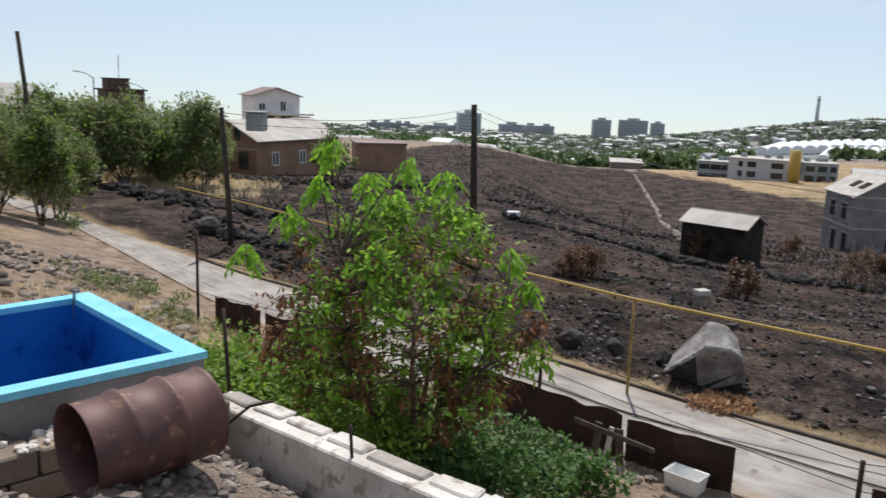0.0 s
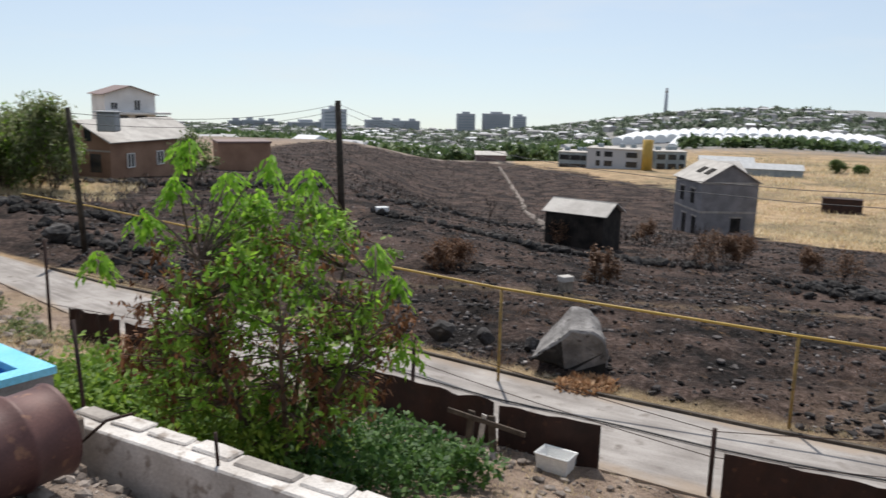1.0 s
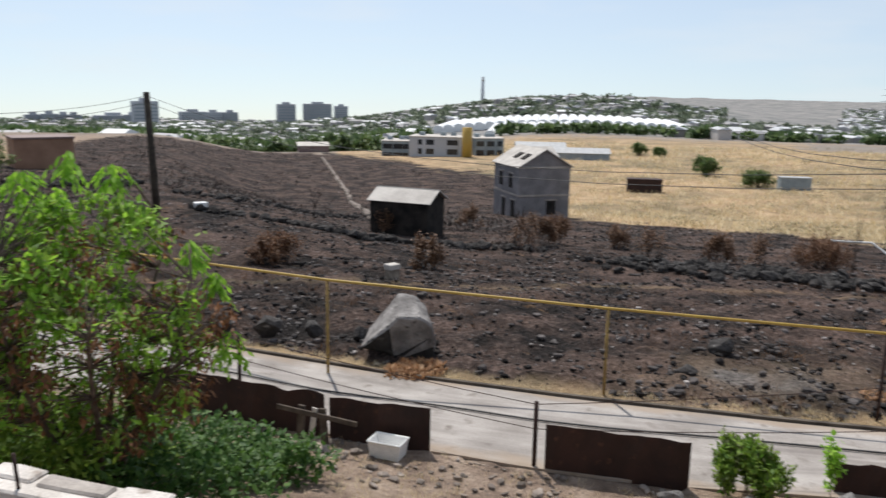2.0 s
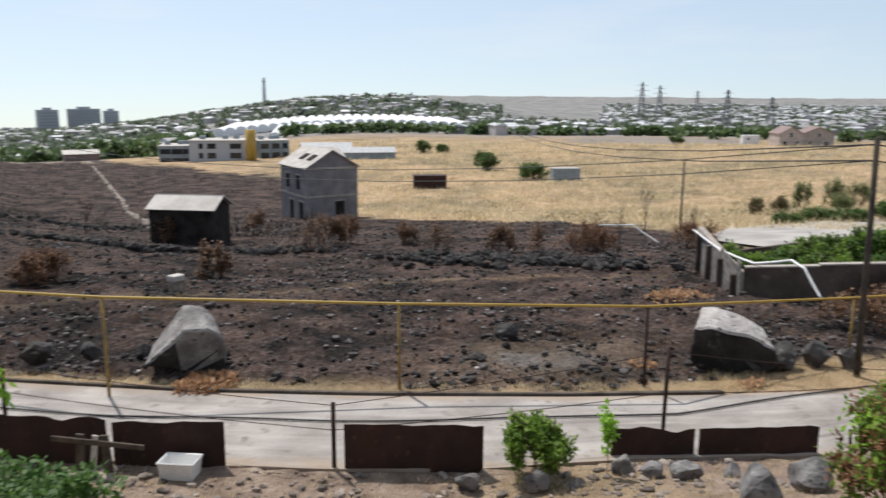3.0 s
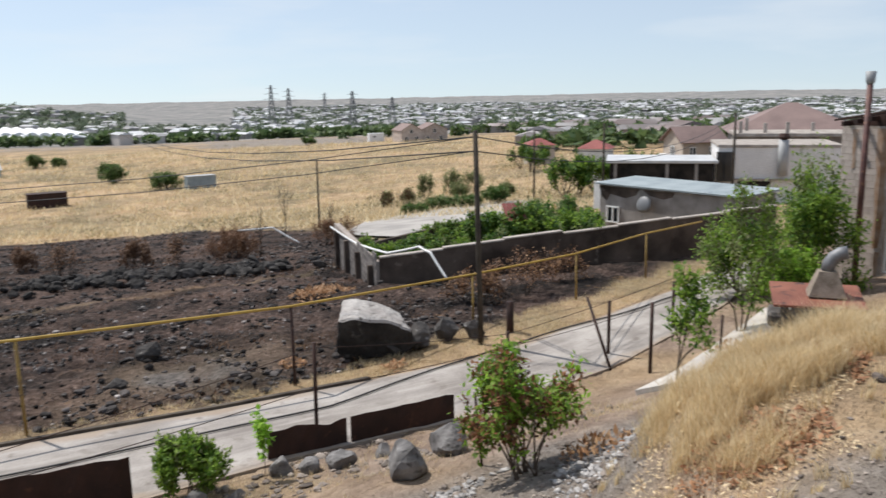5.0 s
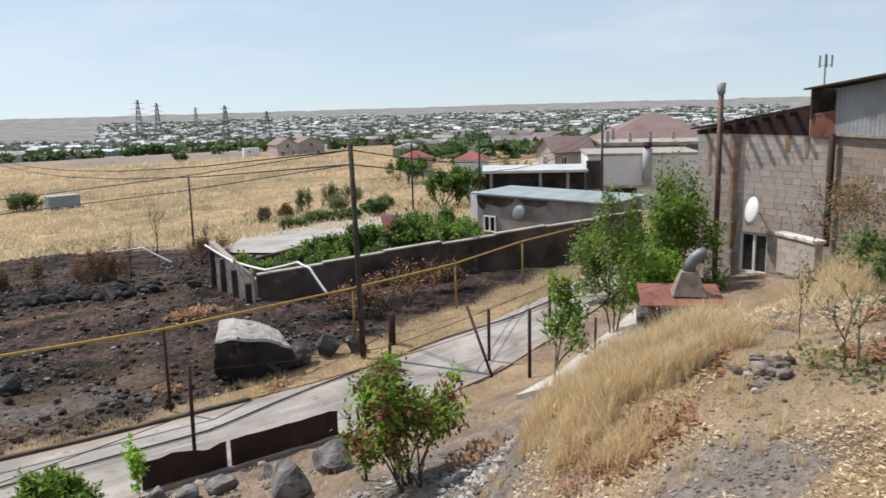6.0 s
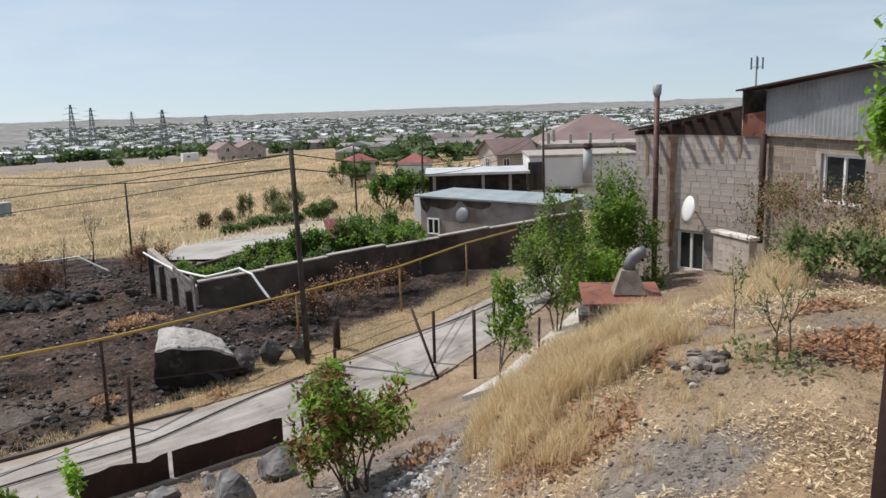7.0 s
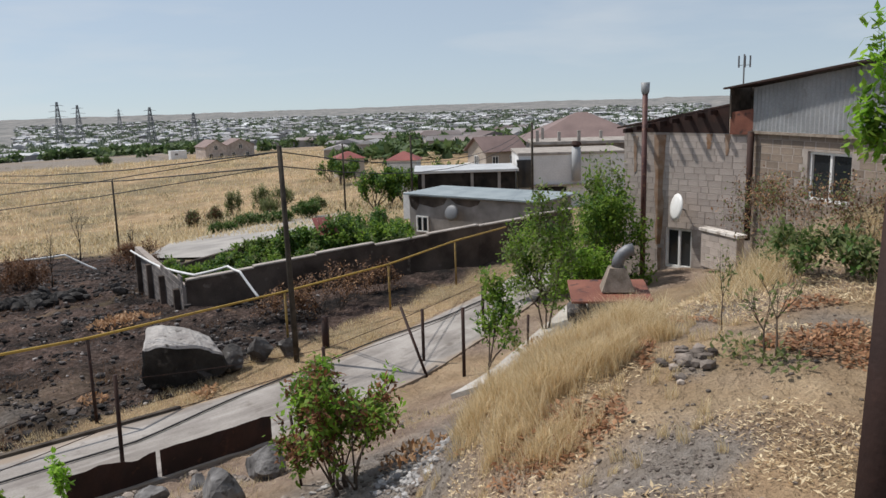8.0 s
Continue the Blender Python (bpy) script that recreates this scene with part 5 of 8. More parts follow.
# sheds and houses in and round the burnt field
def field_shed():
    x, y = 18.7, 54.4
    ob = thing("field_shed", "charred dark wooden shed with pale sheet roof", "shed", (x, y, ground(x, y) - 0.15), face_to(x, y, -24))
    w, d, h, rise = 4.3, 3.1, 2.75, 0.7
    for k in range(14):
        part("board", a_box((-w / 2 + (k + 0.5) * w / 14, -d / 2, h / 2), (w / 14 - 0.02, 0.05, h), None, 0.005), DARK_WOOD, ob)
    for k in range(9):
        part("board", a_box((w / 2, -d / 2 + (k + 0.5) * d / 9, h / 2), (0.05, d / 9 - 0.02, h), None, 0.005), DARK_WOOD, ob)
    part("side_wall", a_box((-w / 2 + 0.03, 0, h / 2), (0.06, d - 0.1, h)), DARK_WOOD, ob)
    part("back_wall", a_box((0, d / 2, h / 2), (w - 0.1, 0.06, h)), DARK_WOOD, ob)
    for u in (-w / 2 + 0.06, w / 2):
        bm = prism([(-d / 2, h), (d / 2, h), (0, h + rise)], 0.06)
        bmesh.ops.transform(bm, matrix=pose(u, 0, 0, 0, 0, 90), verts=bm.verts)
        part("gable", bm, DARK_WOOD, ob)
    sl = math.atan2(rise, d / 2)
    for s in (-1, 1):
        part("roof_sheet", a_box((0.05, s * (d / 4 + 0.06), h + rise / 2 + 0.03), (w + 0.5, d / 2 / math.cos(sl) + 0.25, 0.05), Matrix.Rotation(-s * sl, 3, "X")), SLATE, ob, "pale asbestos roof sheet")


field_shed()


def shell_house():
    x, y = 45.2, 86.7
    w, d, h, rise = 6.4, 7.6, 6.5, 1.9
    W = [("s", 0.9, 1.75, 1.15, 1.6), ("w", -2.2, 1.35, 1.1, 2.3), ("w", 0.6, 1.35, 1.1, 2.3), ("w", -1.4, 4.7, 1.1, 1.6), ("w", 1.6, 4.7, 1.1, 1.6)]
    ob = house("unfinished_house", "unfinished two-storey house of grey blocks with open gable", (x, y, ground(x, y) - 0.2), face_to(x, y, 24), w, d, h, "gable", rise, BLOCK_GREY, SLATE, (), 0.3, along_x=False)
    for face, s, z, ww, wh in W:
        n = {"s": Vector((0, -1, 0)), "w": Vector((-1, 0, 0))}[face]
        c = Vector((s, -d / 2, z)) if face == "s" else Vector((-w / 2, s, z))
        turn = Matrix.Rotation(0 if face == "s" else math.pi / 2, 3, "Z")
        # wall is uncut; a dark panel carries the shade of the empty opening
        part("window_opening", a_box(c + n * 0.012, (ww, 0.03, wh), turn), DARK_WOOD, ob, "dark panel for the shade in an empty window opening")
        part("lintel", a_box(c + n * 0.03 + Vector((0, 0, wh / 2 + 0.1)), (ww + 0.4, 0.07, 0.18), turn), CONCRETE, ob)
    for z in (3.2, 6.4):
        bm = bmesh.new()
        box(bm, (0, -d / 2 - 0.02, z), (w + 0.1, 0.08, 0.22))
        box(bm, (-w / 2 - 0.02, 0, z), (0.08, d - 0.1, 0.22))
        box(bm, (w / 2 + 0.02, 0, z), (0.08, d - 0.1, 0.22))
        part("concrete_band", bm, CONCRETE, ob, "pale concrete ring beam")
    slope = math.atan2(rise, w / 2)
    m = Matrix.Rotation(-slope, 3, "Y")
    # dark panels laid on the slope for the shade inside its gaps
    for s in (-2.2, 0.0):
        part("roof_gap", a_box((-w * 0.27, s, h + rise * 0.46 + 0.14), (1.1, 1.2, 0.12), m), DARK_WOOD, ob, "dark panel for the shade in a gap of the unfinished roof")
    # a lower cross roof at the back
    part("cross_roof", a_box((w * 0.3, d * 0.3, h + rise * 0.6), (w * 0.7, 2.6, 0.08), Matrix.Rotation(0.45, 3, "X")), SLATE, ob, "pale roof sheet over the back of the house")


shell_house()

brick_turn = face_to(-16.2, 70.1, 48)
bx, by = (Vector((*polar(71.5, -13.0), 0)) + Matrix.Rotation(radians(brick_turn), 3, "Z") @ Vector((5.5, 3.1, 0)))[:2]
bz = ground(bx, by) - 0.3
brick_house = house("brick_house", "brown two-storey brick house with pale sheet roof", (bx, by, bz), brick_turn, 11.0, 6.2, 3.6, "gable", 1.5, BRICKWALL, SLATE, [("s", -3.2, 1.9, 0.9, 1.2), ("s", 0.5, 1.9, 0.9, 1.2)], 0.45)
for u, z, ww, wh in ((-1.6, 1.75, 1.1, 1.5), (1.7, 1.8, 0.6, 1.1), (-0.9, 4.05, 0.7, 1.1), (0.6, 4.0, 0.7, 0.95)):
    part("window", a_box((-5.52, u, z), (0.05, ww, wh), None, 0.01), GLASS_DARK, brick_house, "dark window without a frame")
part("door", a_box((-5.53, 0.45, 1.05), (0.06, 0.8, 2.0), None, 0.01), RED_RUST, brick_house, "dark brown door")
part("string_course", a_box((-5.52, 0, 2.75), (0.06, 6.2, 0.14), None, 0.01), CONCRETE, brick_house)
tree("bush", "dark green bush growing at the brick house", (-8.9, 66.5, ground(-8.9, 66.5)), 4.6, 4.6, 61, 0.1, 0.08, 5, 3, ((LEAF_OLIVE, 0.7), (LEAF_DARK, 0.3)), 6, 0.3, 0.2, 0.45, "bush")
house("brick_outbuilding", "low brown outbuilding behind the brick house", (-7.6, 92, ground(-7.6, 92) - 0.2), face_to(-7.6, 92, 10), 5.5, 4, 3.2, "flat", 0.2, BRICKWALL, BROWN_ROOF, (), 0.1)
vx, vy = polar(128, -12.1)
villa = house("white_villa", "white villa with low gable roof and wide balcony on the hill", (vx, vy, ground(vx, vy) - 0.5), face_to(vx, vy, 14), 6.8, 8, 5.2 - ground(vx, vy), "gable", 1.1, WHITE_WALL, BROWN_ROOF, [("s", 0.9, 3.7 - ground(vx, vy), 0.9, 1.5), ("s", -2.2, 3.6 - ground(vx, vy), 1.0, 1.0)], 0.5, along_x=False)
part("balcony_slab", a_box((0.4, -4.8, 2.6 - ground(vx, vy)), (9.4, 1.8, 0.3), None, 0.02), WHITE_WALL, villa)
for u in (-3.6, -1.2, 1.4, 4.2):
    part("balcony_window", a_box((u, -4.1, 1.5 - ground(vx, vy)), (1.6, 0.12, 1.5), None, 0.01), GLASS_DARK, villa)
tx, ty = polar(69.5, -13.3)
tank = thing("water_tank", "grey ribbed metal tank on the roof of the brick house", "tank", (tx, ty + 1.6, bz + 4.4), -8)
part("body", a_box((0, 0, 0.75), (1.5, 1.2, 1.5), None, 0.08), TIN, tank)
part("lid", a_box((0, 0, 1.56), (1.9, 1.4, 0.1), None, 0.02), TIN, tank)
hx, hy = polar(63, -29.3)
house("hill_house", "house with pale roof half hidden among hillside trees", (hx, hy, ground(hx, hy)), face_to(hx, hy, -20), 6.0, 5, 4.5 - ground(hx, hy), "gable", 1.3, CREAM_WALL, SLATE, [("s", 0, 3.4, 1.4, 1.2)], 0.4)
hx, hy = polar(112, -21.5)
hz = ground(hx, hy)
dark = house("dark_tank_house", "dark brown house with a stepped roof on the hill", (hx, hy, hz), face_to(hx, hy, 15), 4.6, 4.2, 4.9 - hz, "flat", 0.2, DARK_BOARD, RUST, [("s", 1.0, 4.0 - hz, 1.0, 0.8)], 0.3)
part("roof_hut", a_box((-0.6, 0, 5.7 - hz), (2.6, 2.6, 1.2), None, 0.03), DARK_BOARD, dark)
part("roof_hut_cap", a_box((-0.6, 0, 6.35 - hz), (2.9, 2.9, 0.12), None, 0.03), RUST, dark)
part("aerial", a_tube([(-0.2, 0, 6.3 - hz), (-0.2, 0, 9.2 - hz)], 0.05, 5), STEEL, dark)
# street lamps along the hill road
for a, r, top in ((-23.1, 95, 6.4), (-20.1, 105, 5.3), (-15.9, 150, 3.9)):
    x, y = polar(r, a)
    z = ground(x, y)
    lamp = thing("street_lamp", "tall grey street lamp with curved arm on the hill", "street lamp", (x, y, z), group="street lamps")
    part("post", a_tube([(0, 0, -0.3), (0, 0, top - z)], [0.1, 0.06], 7), STEEL, lamp)
    part("arm", a_tube([(0, 0, top - z - 0.1), (-0.7, 0, top - z + 0.35), (-1.6, 0, top - z + 0.55)], 0.045, 6), STEEL, lamp)
    part("lantern", a_box((-1.8, 0, top - z + 0.57), (0.6, 0.22, 0.12), None, 0.04), TIN, lamp)
house("white_shack", "small hut with white roof on the burnt field edge", (60, 275, ground(60, 275)), face_to(60, 275, 5), 10, 6, 2.2, "shed", 0.8, BROWN_ROOF, SLATE, (), 0.4)


# the neighbour's house beside the lane: block walls with real openings
def block_wall(parent, a, b, z0, top, holes, material, bw=0.42, bh=0.2, thick=0.25, piece="block", uneven=False):
    """A wall of staggered blocks from a to b (plan), from z0 up to top(s); holes: (s0, s1, z0, z1) left open."""
    a, b = Vector((*a, 0)), Vector((*b, 0))
    d = (b - a).normalized()
    n = Vector((d.y, -d.x, 0))
    L = (b - a).length
    turn = Matrix.Rotation(math.atan2(d.y, d.x), 3, "Z")
    # mortar core in strips, open at the holes
    cuts = sorted({0.0, L, *[h[0] for h in holes], *[h[1] for h in holes]})
    core = bmesh.new()
    for s0, s1 in zip(cuts, cuts[1:]):
        spans = [(z0, (top(s0) + top(s1)) / 2)]
        for h in holes:
            if h[0] <= s0 + 1e-6 and h[1] >= s1 - 1e-6:
                spans = [(p, q) for u, v in spans for p, q in ((u, min(v, h[2])), (max(u, h[3]), v)) if q > p]
        for u, v in spans:
            c = a + d * (s0 + s1) / 2
            box(core, (c.x, c.y, (u + v) / 2), (s1 - s0, thick, v - u), turn)
    part("wall_core", core, MORTAR, parent)
    meshes = {}
    row = 0
    z = z0
    r = random.Random(int(L * 100))
    while z < max(top(0), top(L)):
        s = -r.choice((0.1, 0.15, 0.2, 0.25, 0.3)) if uneven else (-bw / 2 if row % 2 else 0.0)
        while s < L:
            wide = bw + r.choice((-0.1, -0.05, 0.0, 0.05, 0.1)) if uneven else bw
            u, v = max(0, s), min(L, s + wide)
            mid = (u + v) / 2
            inside = any(v > h[0] + 0.02 and u < h[1] - 0.02 and z + bh > h[2] + 0.05 and z < h[3] - 0.05 for h in holes)
            if v - u > 0.1 and z + bh * 0.6 < top(mid) and not inside:
                key = round((v - u) * 20) / 20
                if key not in meshes:
                    bm = a_box((0, 0, 0), (key - 0.014, 0.05, bh - 0.012), None, 0.007)
                    me = bpy.data.meshes.new(piece)
                    bm.to_mesh(me)
                    bm.free()
                    me.materials.append(material)
                    meshes[key] = me
                c = a + d * mid + n * (thick / 2 - 0.02 + r.uniform(-0.002, 0.003))
                ob = new(piece, meshes[key])
                tip = Matrix.Rotation(r.uniform(-0.012, 0.012), 4, "Y") if uneven else Matrix()
                ob.matrix_world = Matrix.Translation((c.x, c.y, z + bh / 2)) @ turn.to_4x4() @ tip
                ob.parent = parent
            s += wide
        z += bh
        row += 1
    return n


HA, HB, HC = (27.67, 1.2), (25.3, -2.55), (19.0, -6.6)


def neighbour():
    ob = thing("neighbour_house", "block-built house with rusty eaves, flue and corrugated gable", "house")
    n = block_wall(ob, HA, HB, 0.2, lambda s: 5.25 - 0.01 * s, [(1.55, 2.5, 1.02, 2.28)], BLOCK, 0.36, 0.19, uneven=True)
    a, b = Vector((*HA, 0)), Vector((*HB, 0))
    d = (b - a).normalized()
    p = a + d * 2.03
    window(ob, (p.x, p.y, 1.65), 0.95, 1.25, n, PVC)
    # second part of the front, brown tuff
    e, f = Vector((*HB, 0)), Vector((*HC, 0))
    d2 = (f - e).normalized()
    n2 = Vector((d2.y, -d2.x, 0))
    block_wall(ob, HB, HC, 1.9, lambda s: 5.25, [(2.15, 3.65, 3.6, 4.85)], BLOCK_BROWN, 0.42, 0.2, uneven=True)
    q = e + d2 * 2.9
    window(ob, (q.x, q.y, 4.22), 1.48, 1.25, n2, PVC)
    # side walls and back close the house
    back = bmesh.new()
    for u, v, z1 in ((a, a - n * 6, 5.2), (a - n * 6, f - n2 * 6, 5.2)):
        mid = (u + v) / 2
        box(back, (mid.x, mid.y, 2.4), ((v - u).length, 0.2, 5.4), Matrix.Rotation(math.atan2((v - u).y, (v - u).x), 3, "Z"))
    part("side_wall", back, BLOCK, ob)
    # lean-to roof over the pale wall
    t1 = Matrix.Rotation(math.atan2(d.y, d.x), 3, "Z")
    def roof_slab(name, p0, p1, z0, z1, out, deep, way, material, thick=0.05):
        bm = bmesh.new()
        rows = []
        for pt, z in ((p0, z0), (p1, z1)):
            o, i = pt + way * out, pt - way * deep
            rows.append([bm.verts.new((o.x, o.y, z)), bm.verts.new((i.x, i.y, z + 0.25)), bm.verts.new((i.x, i.y, z + 0.25 + thick)), bm.verts.new((o.x, o.y, z + thick))])
        for k in range(4):
            bm.faces.new((rows[0][k], rows[0][(k + 1) % 4], rows[1][(k + 1) % 4], rows[1][k]))
        bm.faces.new(rows[0])
        bm.faces.new(rows[1][::-1])
        bmesh.ops.recalc_face_normals(bm, faces=bm.faces)
        return part(name, bm, material, ob)
    roof_slab("lean_to_roof", a - d * 0.3, a + d * 3.65, 5.32, 6.02, 0.14, 5.5, n, RUST)
    fascia = prism([(0, 0), (3.6, 0), (3.6, 0.85), (0, 0.1)], 0.04)
    fo = part("fascia", fascia, RUST, ob, "rust-streaked sheet metal under the eaves")
    c = a + n * 0.13
    fo.matrix_basis = Matrix.Translation((c.x, c.y, 5.22)) @ t1.to_4x4()
    for k in range(8):
        c = a + d * (0.25 + 0.42 * k)
        z = 5.36 + 0.19 * 0.42 * k
        part("rafter", a_box((c.x + n.x * 0.2, c.y + n.y * 0.2, z - 0.09), (0.09, 0.62, 0.13), t1), RUST, ob)
    # step in the roof, dark red sheet, then corrugated gable
    g0 = a + d * 3.68
    red = part("red_sheet", prism([(0, 0), (0.9, 0), (0.9, 0.75), (0, 0.62)], 0.05), RED_RUST, ob, "dark red rusty metal sheet")
    red.matrix_basis = Matrix.Translation((g0 + n * 0.2 + Vector((0, 0, 5.2)))[:]) @ t1.to_4x4()
    # added boards close off the sky and give the loft its shade
    loft = a_box((g0 + d * 0.5 - n * 0.9 + Vector((0, 0, 5.95)))[:], (1.4, 0.05, 1.2), t1)
    part("loft_board", loft, DARK_BOARD, ob, "dark board added for the shade inside the open loft")
    part("loft_cheek", a_box((g0 + d * 0.02 - n * 0.35 + Vector((0, 0, 6.1)))[:], (0.05, 1.2, 0.85), t1), DARK_BOARD, ob)
    L2 = (f - e).length
    m = int(L2 / 0.04)
    bm = bmesh.new()
    rows = []
    for k in range(m + 1):
        s = L2 * k / m
        w = 0.018 * math.sin(k * math.pi / 2)
        c = e + d2 * s + n2 * (0.19 + w)
        rows.append([bm.verts.new((c.x, c.y, 5.3)), bm.verts.new((c.x, c.y, 6.5 + 0.115 * s))])
    for u, v in zip(rows, rows[1:]):
        bm.faces.new((u[0], v[0], v[1], u[1]))
    bmesh.ops.solidify(bm, geom=bm.faces[:], thickness=0.004)
    part("corrugated_gable", bm, CORRUGATED, ob, "grey corrugated metal cladding")
    roof_slab("main_roof", e + d * -0.75, f, 6.47, 6.5 + 0.115 * L2, 0.4, 5.5, n2, RUST)
    part("ledge", a_box(((e + f) / 2 + n2 * 0.2 + Vector((0, 0, 5.27)))[:], (L2, 0.14, 0.07), Matrix.Rotation(math.atan2(d2.y, d2.x), 3, "Z")), WOOD, ob)
    sr = random.Random(9)
    for s0, w0, z1, deep in ((1.12, 0.42, 5.15, 3.9), (1.3, 0.16, 1.6, 1.1), (2.9, 0.2, 5.2, 0.5), (0.35, 0.16, 5.1, 1.3), (3.5, 0.16, 5.2, 0.7)):
        m = 9
        left = [(s0 + w0 * (0.32 * k / m + sr.uniform(-0.08, 0.08)), z1 - deep * k / m) for k in range(m)]
        right = [(s0 + w0 * (1 - 0.3 * k / m + sr.uniform(-0.12, 0.12)), z1 - deep * k / m * sr.uniform(0.96, 1.0)) for k in range(m)]
        st = part("rust_stain", prism(left + right[::-1], 0.004), RUST_STAIN, ob, "orange rust stain run down the wall")
        st.matrix_basis = Matrix.Translation((a + n * 0.145)[:]) @ t1.to_4x4()
    # drainpipe at the joint, flue with hood, dish
    c = e + n * 0.2 + n2 * 0.12
    part("drainpipe", a_tube([(c.x, c.y, 5.3), (c.x, c.y, 2.2)], 0.09, 10), RUST, ob, "dark brown drainpipe", True)
    c = a + d * 0.95 + n * 0.42
    flue = part("flue", a_tube([(c.x, c.y, 0.6), (c.x, c.y, 6.45)], 0.085, 12), DRUM_RUST, ob, "tall rusty steel flue", True)
    part("flue_cap", a_tube([(c.x, c.y, 6.4), (c.x, c.y, 6.5), (c.x, c.y, 6.75)], [0.1, 0.13, 0.14], 12), TIN, flue, "zinc flue cap", True)
    c = a + d * 2.25 + n * 0.55
    bm = bmesh.new()
    bmesh.ops.create_uvsphere(bm, u_segments=24, v_segments=12, radius=0.48)
    bmesh.ops.delete(bm, geom=[v for v in bm.verts if v.co.z < 0.25], context="VERTS")
    bmesh.ops.transform(bm, matrix=Matrix.Translation((c.x, c.y, 3.0)) @ Matrix.Rotation(radians(-62), 4, "Z") @ Matrix.Rotation(radians(-80), 4, "Y") @ Matrix.Diagonal((1.25, 1.1, 0.5, 1)) @ Matrix.Translation((0, 0, -0.25)), verts=bm.verts)
    bmesh.ops.solidify(bm, geom=bm.faces[:], thickness=0.012)
    dish = part("satellite_dish", bm, PVC, ob, "white satellite dish", True)
    part("dish_arm", a_tube([(c.x, c.y, 3.0), (c.x - n.x * 0.5, c.y - n.y * 0.5, 2.85)], 0.02, 6), STEEL, dish)


neighbour()
# annex wall with white coping beside the lower window
annex = thing("annex_wall", "low block wall with white coping beside the lower window", "wall", kind="structure")
block_wall(annex, (25.2, -1.2), (23.9, -2.09), 1.4, lambda s: 2.45, [], BLOCK, 0.4, 0.2)
part("coping", a_box((24.55, -1.645, 2.5), (1.7, 0.36, 0.09), Matrix.Rotation(math.atan2(-1.3, -1.9), 3, "Z"), 0.01), WHITEWASH, annex)


def barbecue():
    x, y = 15.95, 0.85
    z = 2.72
    ob = thing("barbecue", "stone barbecue hearth under rusty sheet roof with metal hood", "barbecue", (x, y, z), face_to(x, y, 8))
    r = random.Random(5)
    for row in range(5):
        for k in range(4):
            part("stone", a_box((-0.6 + 0.4 * k + 0.1 * (row % 2), 0, -1.5 + 0.28 * row), (0.38, 0.7, 0.26), Matrix.Rotation(r.uniform(-0.05, 0.05), 3, "Z"), 0.05), BASALT, ob)
    part("sheet_roof", a_box((0, 0, 0.03), (1.5, 1.25, 0.05), Matrix.Rotation(radians(6), 3, "X"), 0.01), RED_RUST, ob, "rusty red-brown sheet roof")
    hood = bmesh.new()
    rows = []
    for w, d, h in ((0.62, 0.5, 0.06), (0.3, 0.28, 0.5)):
        rows.append([hood.verts.new((0.15 + sx * w / 2, sy * d / 2, h)) for sx, sy in ((-1, -1), (1, -1), (1, 1), (-1, 1))])
    for k in range(4):
        hood.faces.new((rows[0][k], rows[0][(k + 1) % 4], rows[1][(k + 1) % 4], rows[1][k]))
    hood.faces.new(rows[1])
    bmesh.ops.recalc_face_normals(hood, faces=hood.faces)
    part("hood", hood, WOOD, ob, "tapered pale metal hood")
    pts = [(0.15 + 0.3 * (1 - math.cos(t)), 0, 0.5 + 0.34 * math.sin(t)) for t in (0, 0.4, 0.8, 1.2, 1.57)]
    part("bent_duct", a_tube(pts, 0.115, 12), STEEL, ob, "bent grey metal duct", True)


barbecue()
bar("white_can", "white tin can on the slope beside the hearth", [(14.9, 0.35, ground(14.9, 0.35) - 0.02), (14.9, 0.35, ground(14.9, 0.35) + 0.26)], 0.16, PVC, "can")

# concrete garden path below the bank
pm = bmesh.new()
rows = []
for k in range(43):
    t = k / 42
    x, y = 15.4 + 8.6 * t, 3.3 - 1.2 * t
    rows.append([pm.verts.new((x, y + o + 0.05 * wob(x, o), ground(x, y + o) + 0.1)) for o in (-0.75, -0.45, -0.15, 0.15, 0.4, 0.6)])
for u, v in zip(rows, rows[1:]):
    for k in range(5):
        pm.faces.new((u[k], v[k], v[k + 1], u[k + 1]))
bmesh.ops.recalc_face_normals(pm, faces=pm.faces)
bmesh.ops.solidify(pm, geom=pm.faces[:], thickness=0.2)
tagged(put("garden_path", pm, SLATE), "pale concrete garden path below the dry bank", "path", kind="structure")

# ---- walled garden beyond the lane ----
GW = [(31.6, 22.9), (24.6, 15.9), (33.4, 7.6), (37.5, 4.2)]


